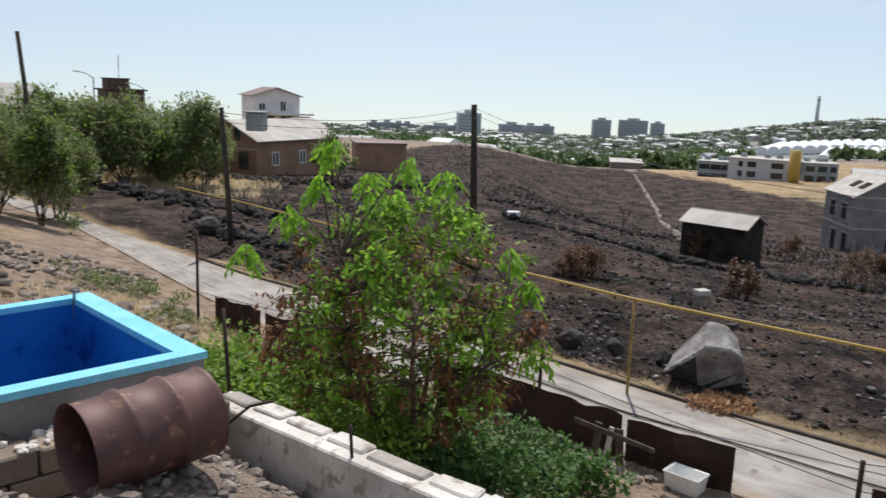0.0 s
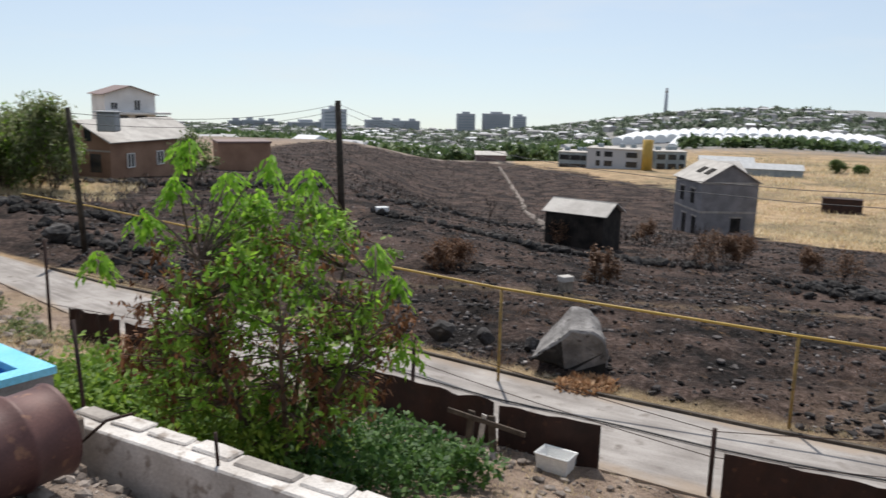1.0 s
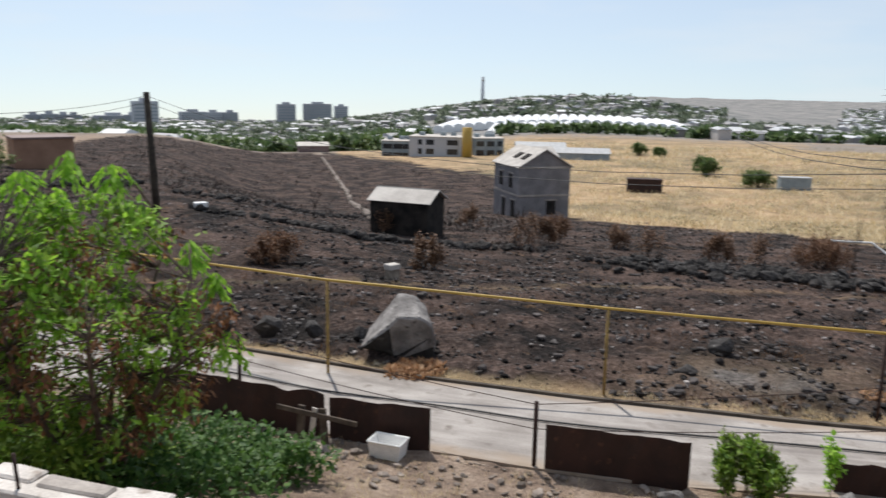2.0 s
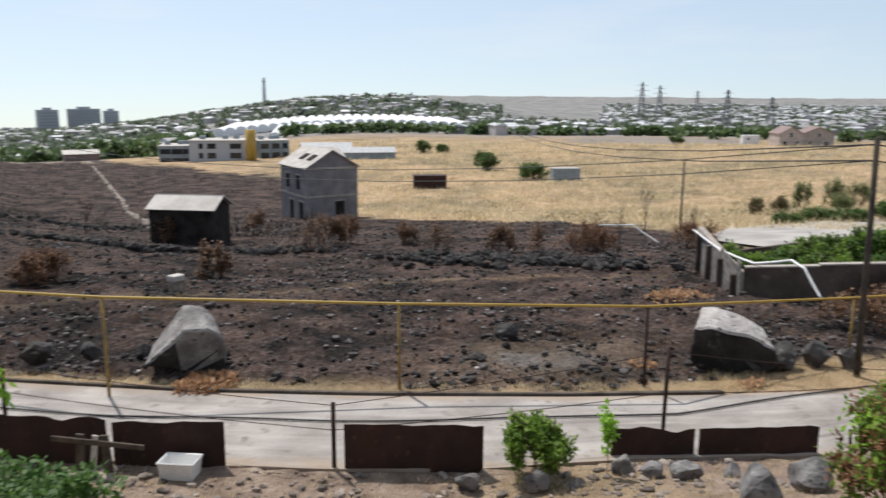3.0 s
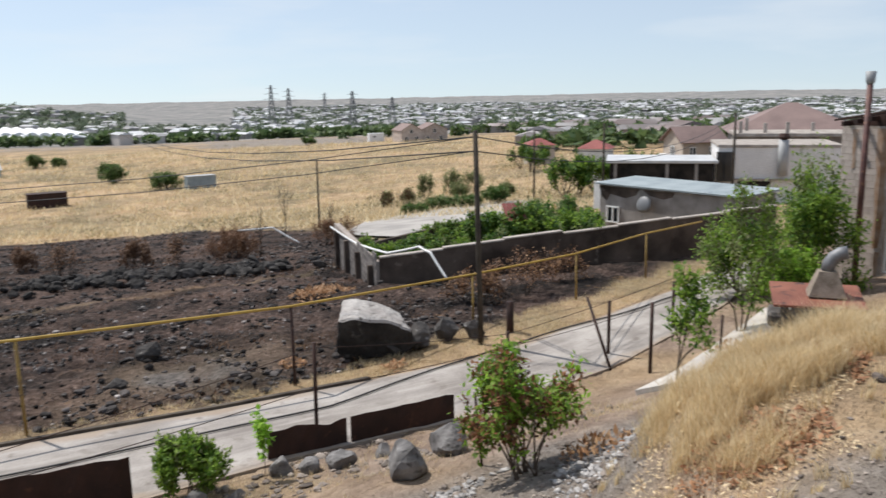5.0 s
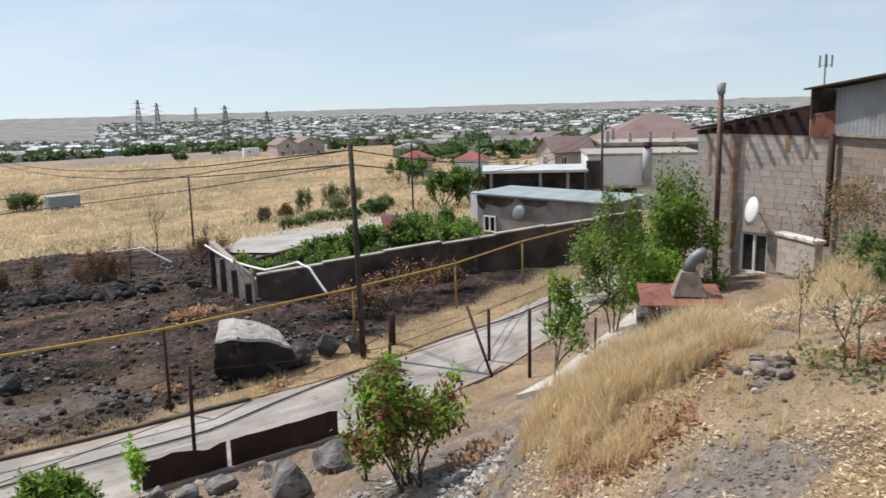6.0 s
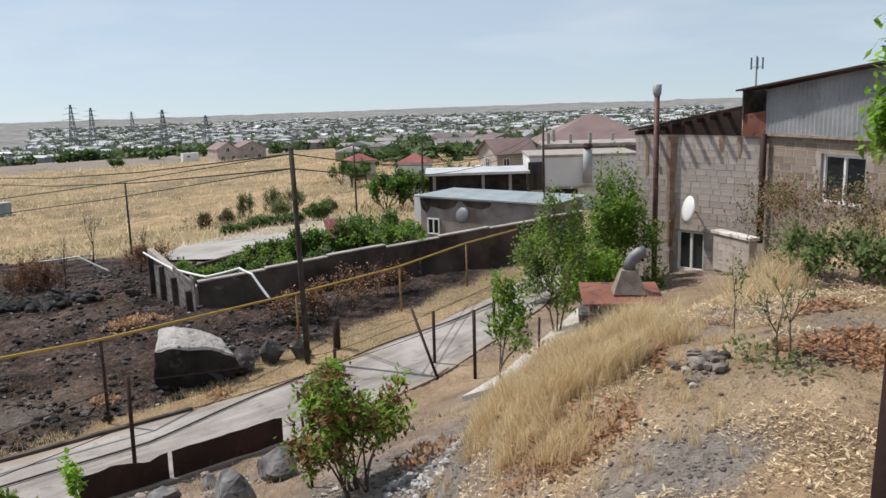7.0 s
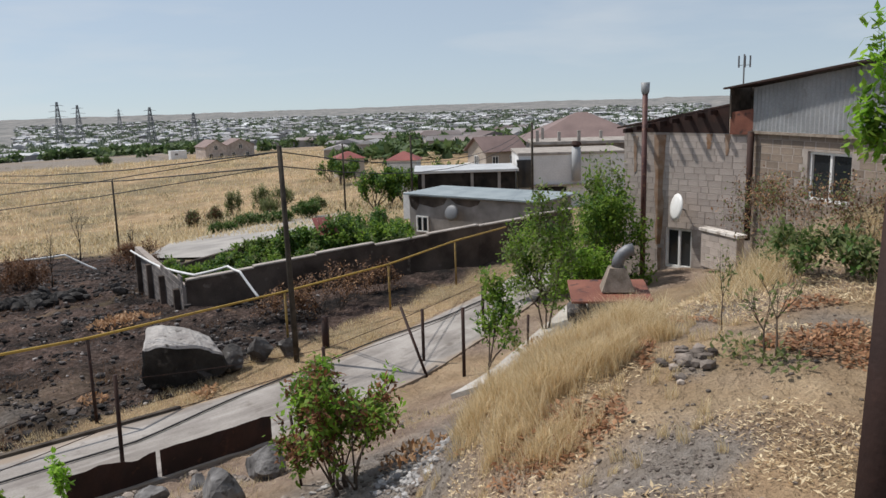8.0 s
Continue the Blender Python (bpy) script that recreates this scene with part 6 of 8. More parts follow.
def garden_wall():
    ob = thing("wall_garden", "sooty block garden wall with pale coping", "wall", kind="structure")
    L = math.hypot(GW[0][0] - GW[1][0], GW[0][1] - GW[1][1])
    zt = 0.62
    block_wall(ob, GW[0], GW[1], -2.0, lambda s: -0.15 + (zt + 0.15) * s / L, [], BLOCK_SOOTY, 0.5, 0.22)
    for p, q, top0, top1 in ((GW[1], GW[2], zt - 0.1, 1.15), (GW[2], GW[3], 1.15, 1.3)):
        p, q = Vector((*p, 0)), Vector((*q, 0))
        d = (q - p).normalized()
        m = max(1, int((q - p).length / 2.2))
        for k in range(m):
            u, v = p + d * (q - p).length * k / m, p + d * (q - p).length * (k + 1) / m
            top = top0 + (top1 - top0) * (k + 0.5) / m
            c = (u + v) / 2
            t = Matrix.Rotation(math.atan2(d.y, d.x), 3, "Z")
            step = 0.05 * (k % 3 - 1)
            for name, bm, material in (("wall_bay", a_box((c.x, c.y, top / 2 - 0.8 + step), ((v - u).length, 0.22, top + 1.6), t), SOOT_BLOCK), ("coping", a_box((c.x, c.y, top + 0.035 + step), ((v - u).length - 0.03, 0.28, 0.06), t, 0.01), CONCRETE)):
                for w in bm.verts:
                    w.co.z += (top1 - top0) / (q - p).length * (w.co - c).dot(d)
                part(name, bm, material, ob)
    for k in range(4):
        t = 0.12 + 0.27 * k
        x, y = GW[0][0] + (GW[1][0] - GW[0][0]) * t - 0.22, GW[0][1] + (GW[1][1] - GW[0][1]) * t + 0.1
        part("pier", a_box((x, y, -0.75), (0.22, 0.22, 1.7), Matrix.Rotation(radians(45), 3, "Z"), 0.01), SOOT_BLOCK, ob)
    # back wall of the garden
    part("back_wall", a_box((40.5, 22.6, -2.3), (11.5, 0.2, 1.9), Matrix.Rotation(radians(-8), 3, "Z")), SOOT_BLOCK, ob)


garden_wall()
strand("white_pipe", "white plastic pipe laid over the garden wall", [(31.5, 23.2, 0.05), (27.6, 19.0, 0.25), (24.9, 15.75, 0.62), (24.75, 14.3, 1.0), (24.5, 13.7, 0.88), (24.2, 12.9, 0.1)], 0.045, PVC, 0.02, "pipe", "")
strand("white_pipe_end", "loose white plastic pipe arching over burnt ground", [(33.5, 31.0, -1.0), (34.6, 29.5, -0.9), (35.0, 28.0, -1.7)], 0.045, PVC, 0.02, "pipe", "")
k = 0
gr = random.Random(77)
while k < 40:
    x, y = gr.uniform(27, 43), gr.uniform(9, 23)
    # inside the walled garden only
    if y < 15.9 - 0.94 * (x - 24.6) + 1.6 or y > 15.9 + (x - 24.6) - 1.4 or (x > 37 and y < 12.5) or x > 42:
        continue
    az = math.degrees(math.atan2(x, y))
    if az > 71.5:
        continue
    s = gr.uniform(0.7, 1.2) if az < 64 else gr.uniform(1.3, 2.3)
    tree("garden_bush", "dense green vine and fruit bush in the walled garden", (x, y, ground(x, y)), s, s * 1.25, 200 + k, 0.12, 0.04, 4, 2, ((LEAF, 0.4 + 0.3 * (k % 3)), (LEAF_DARK, 0.6), (LEAF_OLIVE, 0.3)), 24, 0.2, 0.1, 0.34, "bush", group="garden bushes")
    k += 1
aw = thing("red_awning", "small faded red striped awning among the vines", "awning", (35.0, 15.2, ground(35.0, 15.2)), face_to(35, 15, 20))
for j in range(4):
    part("slat", a_box((-0.37 + 0.25 * j, 0, 1.95), (0.22, 1.2, 0.04), Matrix.Rotation(radians(35), 3, "X")), RED_ROOF, aw)
for j in (-0.4, 0.4):
    part("pole", a_tube([(j, 0, 0), (j, 0, 1.95)], 0.04, 6), WOOD, aw)

OL, OR = Vector((43.9, 14.0, 0)), Vector((40.8, 6.1, 0))
od = (OR - OL).normalized()
oc = (OL + OR) / 2 + Vector((-od.y, od.x, 0)) * 1.6
oz = ground(oc.x, oc.y) - 0.2
ow = (OR - OL).length
gs = house("grey_outbuilding", "grey rendered outbuilding with blue-grey sheet roof", (oc.x, oc.y, oz), math.degrees(math.atan2(od.y, od.x)), ow, 3.2, 1.1 - oz, "shed", 0.06, RENDER_GREY, TIN_BLUE, [("s", -ow / 2 + 0.95, -0.45 - oz, 0.85, 0.9)], 0.25, "outbuilding")
part("white_corner", a_box((-ow / 2 - 0.35, -1.2, 0.45 - oz), (0.5, 0.5, 1.5), None, 0.02), WHITE_WALL, gs, "whitewashed corner pier")
# ragged dark patches hanging from the eaves line
for u, wide, deep in ((-2.9, 2.6, 0.55), (-0.4, 2.0, 0.4), (-3.9, 0.8, 0.8)):
    bm = prism([(u - wide / 2, 1.05 - oz), (u + wide / 2, 1.05 - oz), (u + wide * 0.42, 1.05 - deep * 0.6 - oz), (u + wide * 0.15, 1.05 - deep - oz), (u - wide * 0.3, 1.05 - deep * 0.7 - oz)], 0.004)
    bmesh.ops.translate(bm, verts=bm.verts, vec=(0, -1.606, 0))
    part("soot_stain", bm, SOOT_BLOCK, gs, "dark ragged patch under the eaves")
db = bmesh.new()
bmesh.ops.create_uvsphere(db, u_segments=20, v_segments=10, radius=0.46)
bmesh.ops.delete(db, geom=[v for v in db.verts if v.co.z < 0.22], context="VERTS")
bmesh.ops.transform(db, matrix=Matrix.Translation((-ow / 2 + 3.2, -2.0, 0.35 - oz)) @ Matrix.Rotation(radians(75), 4, "X") @ Matrix.Diagonal((1.2, 1.2, 0.5, 1)) @ Matrix.Translation((0, 0, -0.3)), verts=db.verts)
bmesh.ops.solidify(db, geom=db.faces[:], thickness=0.012)
dish = part("satellite_dish", db, STEEL, gs, "grey mesh satellite dish", True)
part("dish_arm", a_tube([(-ow / 2 + 3.2, -1.6, 0.3 - oz), (-ow / 2 + 3.2, -2.0, 0.35 - oz)], 0.03, 6), STEEL, dish)
x, y = polar(63, 76.1)
z = ground(x, y) - 0.2
bl = house("black_shed", "dark open shed with flat white roof", (x, y, z), face_to(x, y, 3), 7.2, 4.6, 0.95 - z, "flat", 0.2, DARK_WOOD, CORRUGATED, (), 0.25, "shed")
for u in (-3.2, 0.4, 2.4):
    part("pillar", a_box((u, -2.36, (0.95 - z) / 2), (0.22, 0.12, 0.95 - z), None, 0.01), RENDER_GREY, bl)
x, y = polar(66, 83.1)
z = ground(x, y) - 0.2
wh = house("white_house", "white rendered house with flat roof and steel chimney", (x, y, z), face_to(x, y, 9), 8.2, 6, 1.95 - z, "flat", 0.2, WHITE_WALL, CONCRETE, (), 0.08)
part("dark_bay", a_box((-3.65, -3.05, 0.6 - z), (1.15, 0.5, 2.1), None, 0.02), GLASS_DARK, wh, "dark glazed bay at the corner")
# closed wall; dark panel stands for the shade in a low opening
part("low_opening", a_box((-1.6, -3.02, -0.7 - z), (2.2, 0.06, 0.5), None, 0.01), DARK_WOOD, wh)
part("ledge", a_box((-0.4, -3.15, -0.3 - z), (5.4, 0.3, 0.1), None, 0.02), CONCRETE, wh)
part("chimney", a_tube([(0.2, -3.3, 0.0 - z), (0.2, -3.3, 2.5 - z)], 0.34, 14), TIN, wh, "zinc chimney pipe", True)
part("chimney_cap", a_tube([(0.2, -3.3, 2.5 - z), (0.2, -3.3, 2.7 - z), (0.2, -3.3, 2.95 - z)], [0.2, 0.42, 0.3], 10), RUST, wh)
x, y = polar(86, 84.0)
z = ground(x, y) - 0.3
hip = house("hip_roof_house", "large house with broad brown hipped roof", (x, y, z), face_to(x, y, 8), 10.6, 9.5, 2.0 - z, "hip", 2.55, RENDER_GREY, BROWN_ROOF, [("s", -3.0, 0.9 - z, 1.2, 1.2), ("s", 0.0, 0.9 - z, 1.2, 1.2)], 0.7)
part("porch_slab", a_box((-1.2, -8.4, 2.15 - z), (9.4, 6.0, 0.28), None, 0.02), CONCRETE, hip, "bare concrete slab of an unfinished storey")
part("porch_wall", a_box((-1.2, -8.0, 1.0 - z), (9.0, 5.0, 2.0)), RENDER_GREY, hip)
for u, v, top in ((-5.4, -10.9, 3.3), (-4.6, -7.2, 3.4), (-3.4, -10.4, 3.1), (-1.7, -10.9, 3.2), (0.8, -7.4, 3.0)):
    part("column", a_box((u, v, 2.2 - z + (top - 2.2) / 2), (0.28, 0.28, top - 2.2), None, 0.02), CONCRETE, hip, "short concrete column stub")
x, y = polar(96, 78.1)
z = ground(x, y) - 0.3
villa2 = house("cream_villa", "cream two-storey villa with brown gable roof and balconies", (x, y, z), face_to(x, y, 30), 4.9, 4.4, 0.35 - z, "gable", 1.4, CREAM_WALL, BROWN_ROOF, [("s", -1.3, -3.2 - z, 0.8, 1.2), ("s", 1.0, -3.2 - z, 0.8, 1.2), ("s", -1.3, -0.9 - z, 0.8, 1.2), ("s", 1.0, -0.9 - z, 0.8, 1.2), ("w", 0, -0.9 - z, 0.9, 1.3)], 0.45, along_x=True)
for u in (-1.4, 1.2):
    part("balcony", a_box((-2.75, u, -1.6 - z), (0.8, 1.6, 0.8), None, 0.03), WHITE_WALL, villa2)
x, y = polar(170, 67.8)
house("red_roof_house", "low house with red metal roof near the field", (x, y, ground(x, y)), face_to(x, y, 10), 5.6, 5, -5.3 - ground(x, y), "hip", 1.3, CREAM_WALL, RED_ROOF, (), 0.4)
x, y = polar(122, 71.7)
house("red_roof_house", "house with dark red roof behind the sheds", (x, y, ground(x, y)), face_to(x, y, -10), 4.4, 4, -2.5 - ground(x, y), "hip", 1.2, WHITE_WALL, RED_ROOF, (), 0.3)
for a, r, w, turn, label in ((60.25, 330, 11, 20, "grey stone two-storey house with gable on the field edge"), (58.6, 326, 8.5, 24, "gabled stone wing beside the larger stone house")):
    x, y = polar(r, a)
    z = ground(x, y)
    house("stone_house", label, (x, y, z), face_to(x, y, turn), w, 9, -9.7 - z, "gable", 2.4, BLOCK, BROWN_ROOF, [("s", -w * 0.25, -13.2 - z, 1.4, 1.8), ("s", w * 0.25, -13.2 - z, 1.4, 1.8), ("s", 0, -10.2 - z, 1.4, 1.6)], 0.4, along_x=False)

# ---- poles and overhead wires ----
def utility_pole(label, foot, top, r0, r1, arms=True, lamp=False):
    a = Vector(foot)
    ob = thing("utility_pole", label, "utility pole", foot, group="utility poles")
    t = Vector(top) - a
    part("pole", a_tube([Vector((0, 0, -0.6)), t * 0.5, t], [r0, (r0 + r1) / 2, r1], 10), WOOD_POLE, ob, smooth_faces=True)
    if arms:
        part("cross_arm", a_box(t - Vector((0, 0, 0.35)), (0.9, 0.07, 0.08), Matrix.Rotation(radians(-30), 3, "Z")), WOOD_POLE, ob)
        for s in (-0.38, 0.0, 0.38):
            c = t - Vector((0, 0, 0.27)) + Matrix.Rotation(radians(-30), 3, "Z") @ Vector((s, 0, 0))
            part("insulator", a_tube([c, c + Vector((0, 0, 0.12))], [0.03, 0.045], 6), PVC, ob)
    return ob


pa, pb = (1.75, 48.2), (18.55, 8.8)
utility_pole("dark wooden utility pole standing in the burnt field", (*pa, ground(*pa)), (1.5, 48.3, 5.7), 0.22, 0.17, False)
utility_pole("slim dark utility pole leaning beside the boulder", (*pb, ground(*pb)), (18.4, 8.85, 5.45), 0.075, 0.06, False)
utility_pole("thin grey utility pole beside the lane", (-8.5, 32.4, 0), (-8.75, 32.0, 5.5), 0.12, 0.09, False)
utility_pole("grey utility pole among hillside trees", (-20.4, 41, ground(-20.4, 41)), (-20.9, 40.6, 8.5), 0.14, 0.1, False)
utility_pole("thin pole on the dry field", (55.7, 42.6, ground(55.7, 42.6)), (55.7, 42.6, 0.7), 0.09, 0.07, False)
utility_pole("thin pole on the dry field", (80, 33, ground(80, 33)), (80, 33, 2.0), 0.1, 0.08, False)
utility_pole("thin pole beside the sheds", (66, 21, ground(66, 21)), (66, 21, 3.4), 0.1, 0.08, False)
utility_pole("thin dark pole beside the white house", (58.5, 9.5, ground(58.5, 9.5)), (58.5, 9.5, 4.5), 0.1, 0.08, False)
bar("gate_post", "short thick rusty post beside the lane", [gz(19.81, 8.56, -0.2), gz(19.81, 8.56, 0.85)], 0.1, RUST, "post")
for dz in (0.0, 0.35):
    strand("overhead_wire", "thin dark overhead wire across the field", [(1.5, 48.3, 5.5 - dz), (18.4, 8.85, 5.3 - dz)], 0.012, HOSE, 1.6)
    strand("overhead_wire", "thin dark overhead wire across the dry field", [(18.4, 8.85, 5.3 - dz), (75, 95, 4.5 - dz)], 0.02, HOSE, 2.4)
    strand("overhead_wire", "thin dark overhead wire to the outbuildings", [(18.4, 8.85, 5.3 - dz), (58.5, 9.5, 4.4 - dz)], 0.015, HOSE, 1.2)
    strand("overhead_wire", "thin dark overhead wire along the burnt field", [(1.5, 48.3, 5.5 - dz), (-8.75, 32.0, 5.3 - dz)], 0.012, HOSE, 0.5)
strand("fence_wire", "thin wire strung between fence posts beside the lane", [(-6.1, 19.9, 2.2), (2.15, 16.6, 1.3), (6.5, 11.65, 1.15), (12.05, 9.07, 1.75), (17.19, 7.41, 0.82), (22, 4.75, 1.4)], 0.008, RUST, 0.05)
strand("fence_wire", "thin wire strung between fence posts beside the lane", [(-6.1, 19.9, 1.3), (2.15, 16.6, 0.8), (6.5, 11.65, 0.7), (12.03, 9.09, 0.95), (17.19, 7.41, 0.5), (22, 4.75, 0.8)], 0.008, RUST, 0.05)

# ---- rows of field stones ----
def stone_row(label, line, count, lo, hi, spread, seed):
    r = random.Random(seed)
    pts = along(line, 0.25)
    a = line[0]
    ob = thing("stone_row", label, "stone row", (a[0], a[1], 0), group="stone rows")
    for k in range(count):
        x, y = r.choice(pts)
        x, y = x + r.gauss(0, spread), y + r.gauss(0, spread)
        s = r.uniform(lo, hi)
        st = new("stone", rock_mesh(k % 8, CHARRED_STONE))
        st.parent = ob
        z = ground(x, y) + relief(x, y)
        st.matrix_basis = Matrix.Translation((x - a[0], y - a[1], z + s * 0.25)) @ Euler((r.uniform(-0.4, 0.4), r.uniform(-0.4, 0.4), r.uniform(0, 6))).to_matrix().to_4x4() @ Matrix.Diagonal((s * r.uniform(0.8, 1.3), s, s * r.uniform(0.7, 1.0), 1))


stone_row("row of dark basalt field stones across the burnt slope", [(3.9, 49.5), (9, 47.5), (12.5, 44), (17, 46.5), (19.5, 44), (23, 41.8)], 190, 0.3, 0.8, 0.3, 1)
stone_row("collapsed heap of black basalt stones in the burnt field", [(23, 35.5), (25.5, 31.5), (27.5, 28), (30.5, 25.5)], 230, 0.25, 0.75, 1.3, 2)
stone_row("broken stones along the upper burnt field", [(-24, 52), (-15, 46), (-9, 42)], 120, 0.3, 0.9, 0.9, 3)
stone_row("stones along the upper edge of the burnt field", [(-18, 65), (-8, 66), (2, 72)], 120, 0.35, 0.9, 0.8, 4)
stone_row("stones beside the burnt ditch", [(-12, 38.5), (-8.5, 34.5), (-5, 29.5), (-1, 25)], 110, 0.25, 0.7, 0.7, 5)
stone_row("burnt stones in the black field", [(5, 62), (12, 70), (22, 78)], 90, 0.3, 0.8, 1.0, 6)
# pale track stones leading down to the shed
tr = thing("stone_line", "pale line of stones running down the burnt slope", "stone row", (22, 118, 0), group="stone rows")
for j, (x, y) in enumerate(along([(54, 235), (34, 130), (19.2, 61.5)], 1.6)):
    st = new("stone", rock_mesh(j % 8, RUBBLE))
    st.parent = tr
    st.matrix_basis = Matrix.Translation((x - 22 + rng.uniform(-0.2, 0.2), y - 118, ground(x, y) + 0.15)) @ Matrix.Diagonal((0.9, 1.9, 0.5, 1))
house("white_basin", "white metal basin lying upturned on stones", (4.2, 49.3, ground(4.2, 49.3) + 0.2), 10, 0.7, 0.5, 0.28, "flat", 0.1, PVC, PVC, (), 0.02, "basin")
house("grey_box", "small grey box with white lid on burnt ground", (9.2, 28.2, ground(9.2, 28.2) + 0.05), 20, 0.42, 0.32, 0.32, "flat", 0.1, WOOD, SLATE, (), 0.04, "box")

# rubble-walled garden at the top of the yard
stone_row("low wall of tumbled dark blocks beside the pool", [(-9.5, 15.0), (-5.6, 11.3)], 60, 0.3, 0.6, 0.15, 8)

# ---- burnt shrubs and hillside trees ----
for j, (x, y, h, w) in enumerate([(11.8, 31.5, 1.5, 1.8), (22.3, 43.5, 1.9, 2.2), (24.5, 45, 2.0, 1.8), (27.0, 37.0, 1.8, 2.2), (29.0, 43.5, 1.6, 2), (31.5, 33.5, 1.9, 2.6), (30.0, 35.0, 1.7, 2.0), (17.0, 54.0, 2.0, 2.2), (25.0, 58, 2.2, 2.4), (29, 55.5, 2.0, 3), (23.0, 60, 2.0, 2.4)]):
    tree("burnt_shrub", "scorched brown shrub standing in the burnt field", (x, y, ground(x, y)), h, w, 300 + j, 0.08, 0.025, 9, 3, ((BUSH_RED, 1.0),), 1 if j % 2 else 3, 0.14, 0.1, 0.2, "shrub", BURNT_TWIG, "burnt shrubs")
for j, (x, y, h, w) in enumerate([(33.1, 31.0, 2.0, 3.6), (35.0, 32.5, 1.7, 2.8), (5.5, 31.7, 1.3, 2.6), (26.6, 47.2, 2.0, 2.6), (41.3, 30.3, 1.8, 3.6)]):
    tree("scorched_bush", "dense orange-brown scorched bush in the burnt field", (x, y, ground(x, y)), h, w, 340 + j, 0.05, 0.02, 11, 3, ((BUSH_RED, 0.7), (LEAF_DEAD, 0.3)), 6, 0.1, 0.0, 0.24, "bush", BURNT_TWIG, "scorched bushes")
for j, (x, y, h, w) in enumerate([(24.0, 10.3, 1.5, 3.0), (22.5, 11.0, 1.2, 2.2), (26.5, 9.6, 1.3, 2.4)]):
    tree("burnt_shrub", "dry tangled scorched brush in front of the garden wall", (x, y, ground(x, y)), h, w, 320 + j, 0.1, 0.015, 9, 3, ((BUSH_RED, 0.85), (BRUSH, 0.15)), 2, 0.1, 0.1, 0.15, "shrub", BURNT_TWIG, "burnt shrubs")
for j, (x, y, h, w) in enumerate([(33.5, 29.5, 3.2, 1.6), (13.2, 60, 2.6, 1.5), (26.5, 52, 2.4, 1.6), (48.2, 35.7, 2.8, 1.6), (50.7, 42.2, 4.4, 2.6)]):
    tree("burnt_tree", "bare scorched young tree in the burnt field", (x, y, ground(x, y)), h, w, 330 + j, 0.35, 0.085, 1, 3, ((BUSH_RED, 1.0),), 0, 0.1, 0.1, 0.15, "tree", BURNT_TWIG, "burnt trees")
for j, (x, y, h, w) in enumerate([(-16.6, 33.2, 5.0, 4.0), (-18.9, 34, 5.3, 4.6), (-17.6, 37, 4.6, 4.2), (-20.5, 37, 5.0, 5)]):
    tree("roadside_tree", "bushy olive-green tree beside the lane", (x, y, ground(x, y)), h, w, 350 + j, 0.06, 0.07, 7, 3, ((HILL_LEAF, 0.65), (LEAF, 0.35)), 12, 0.2, 0.15, 0.46, group="hillside trees")
for j in range(36):
    a = -29.5 + 14.2 * (j % 12) / 12 + rng.uniform(-0.5, 0.5)
    r = 60 + 10 * (j // 12) + rng.uniform(-3, 3)
    x, y = polar(r, a)
    tree("hillside_tree", "green bushy tree on the hillside above the field", (x, y, ground(x, y)), rng.uniform(4.2, 6.2), rng.uniform(5, 6.5), 370 + j, 0.05, 0.1, 7, 3, ((HILL_LEAF, 0.75), (LEAF, 0.25)), 7, 0.32, 0.1, 0.7, group="hillside trees")
for j, (r, a, h, w, kind) in enumerate([(112, 60.0, 3.6, 3.2, 0), (118, 61.8, 4.2, 3.6, 0), (122, 63.2, 3.4, 4.4, 0), (108, 62.4, 2.2, 3.0, 0), (96, 57.2, 1.8, 2.6, 1), (101, 58.6, 2.0, 2.4, 1), (84, 61.2, 1.2, 4.0, 2), (82, 63.0, 1.2, 3.6, 2), (84, 65.0, 2.0, 3.4, 2), (100, 65.6, 2.0, 2.6, 0), (78, 59.2, 0.9, 2.6, 2)]):
    x, y = polar(r, a)
    label, leaves = (("grey-green straggling shrub on the dry field", ((HILL_LEAF, 0.6), (LEAF_OLIVE, 0.4))), ("dry brown shrub on the golden field", ((BUSH_RED, 0.5), (HILL_LEAF, 0.5))), ("low dark green bush at the edge of the dry field", ((LEAF_DARK, 0.6), (LEAF_OLIVE, 0.4))))[kind]
    tree("field_bush", label, (x, y, ground(x, y)), h, w, 400 + j, 0.05, 0.05, 9, 3, leaves, 3 if kind < 2 else 6, 0.24, 0.0, 0.4, "bush", group="field bushes")
for j, (r, a) in enumerate([(86, 69.6), (88, 70.6), (96, 71.6), (118, 73.2), (124, 74.4), (116, 75.6), (150, 67.3), (154, 68.3), (160, 66.5)]):
    x, y = polar(r, a)
    tree("field_tree", "dark green tree beside the sheds", (x, y, ground(x, y)), rng.uniform(3.5, 5), rng.uniform(5, 6.5), 420 + j, 0.15, 0.1, 4, 3, ((LEAF_DARK, 0.6), (LEAF, 0.4)), 5, 0.42, 0.1, 0.5, group="field trees")
for j, (r, a) in enumerate([(168, 42.3), (205, 39.0), (190, 39.4), (330, 51.8), (260, 36.0), (262, 34.8)]):
    x, y = polar(r, a)
    tree("field_bush", "round green bush on the dry field", (x, y, ground(x, y)), rng.uniform(2.4, 4), rng.uniform(5, 8), 440 + j, 0.03, 0.08, 8, 3, ((LEAF_DARK, 0.5), (LEAF_OLIVE, 0.5)), 5, 0.5, 0.1, 0.7, "bush", group="field bushes")
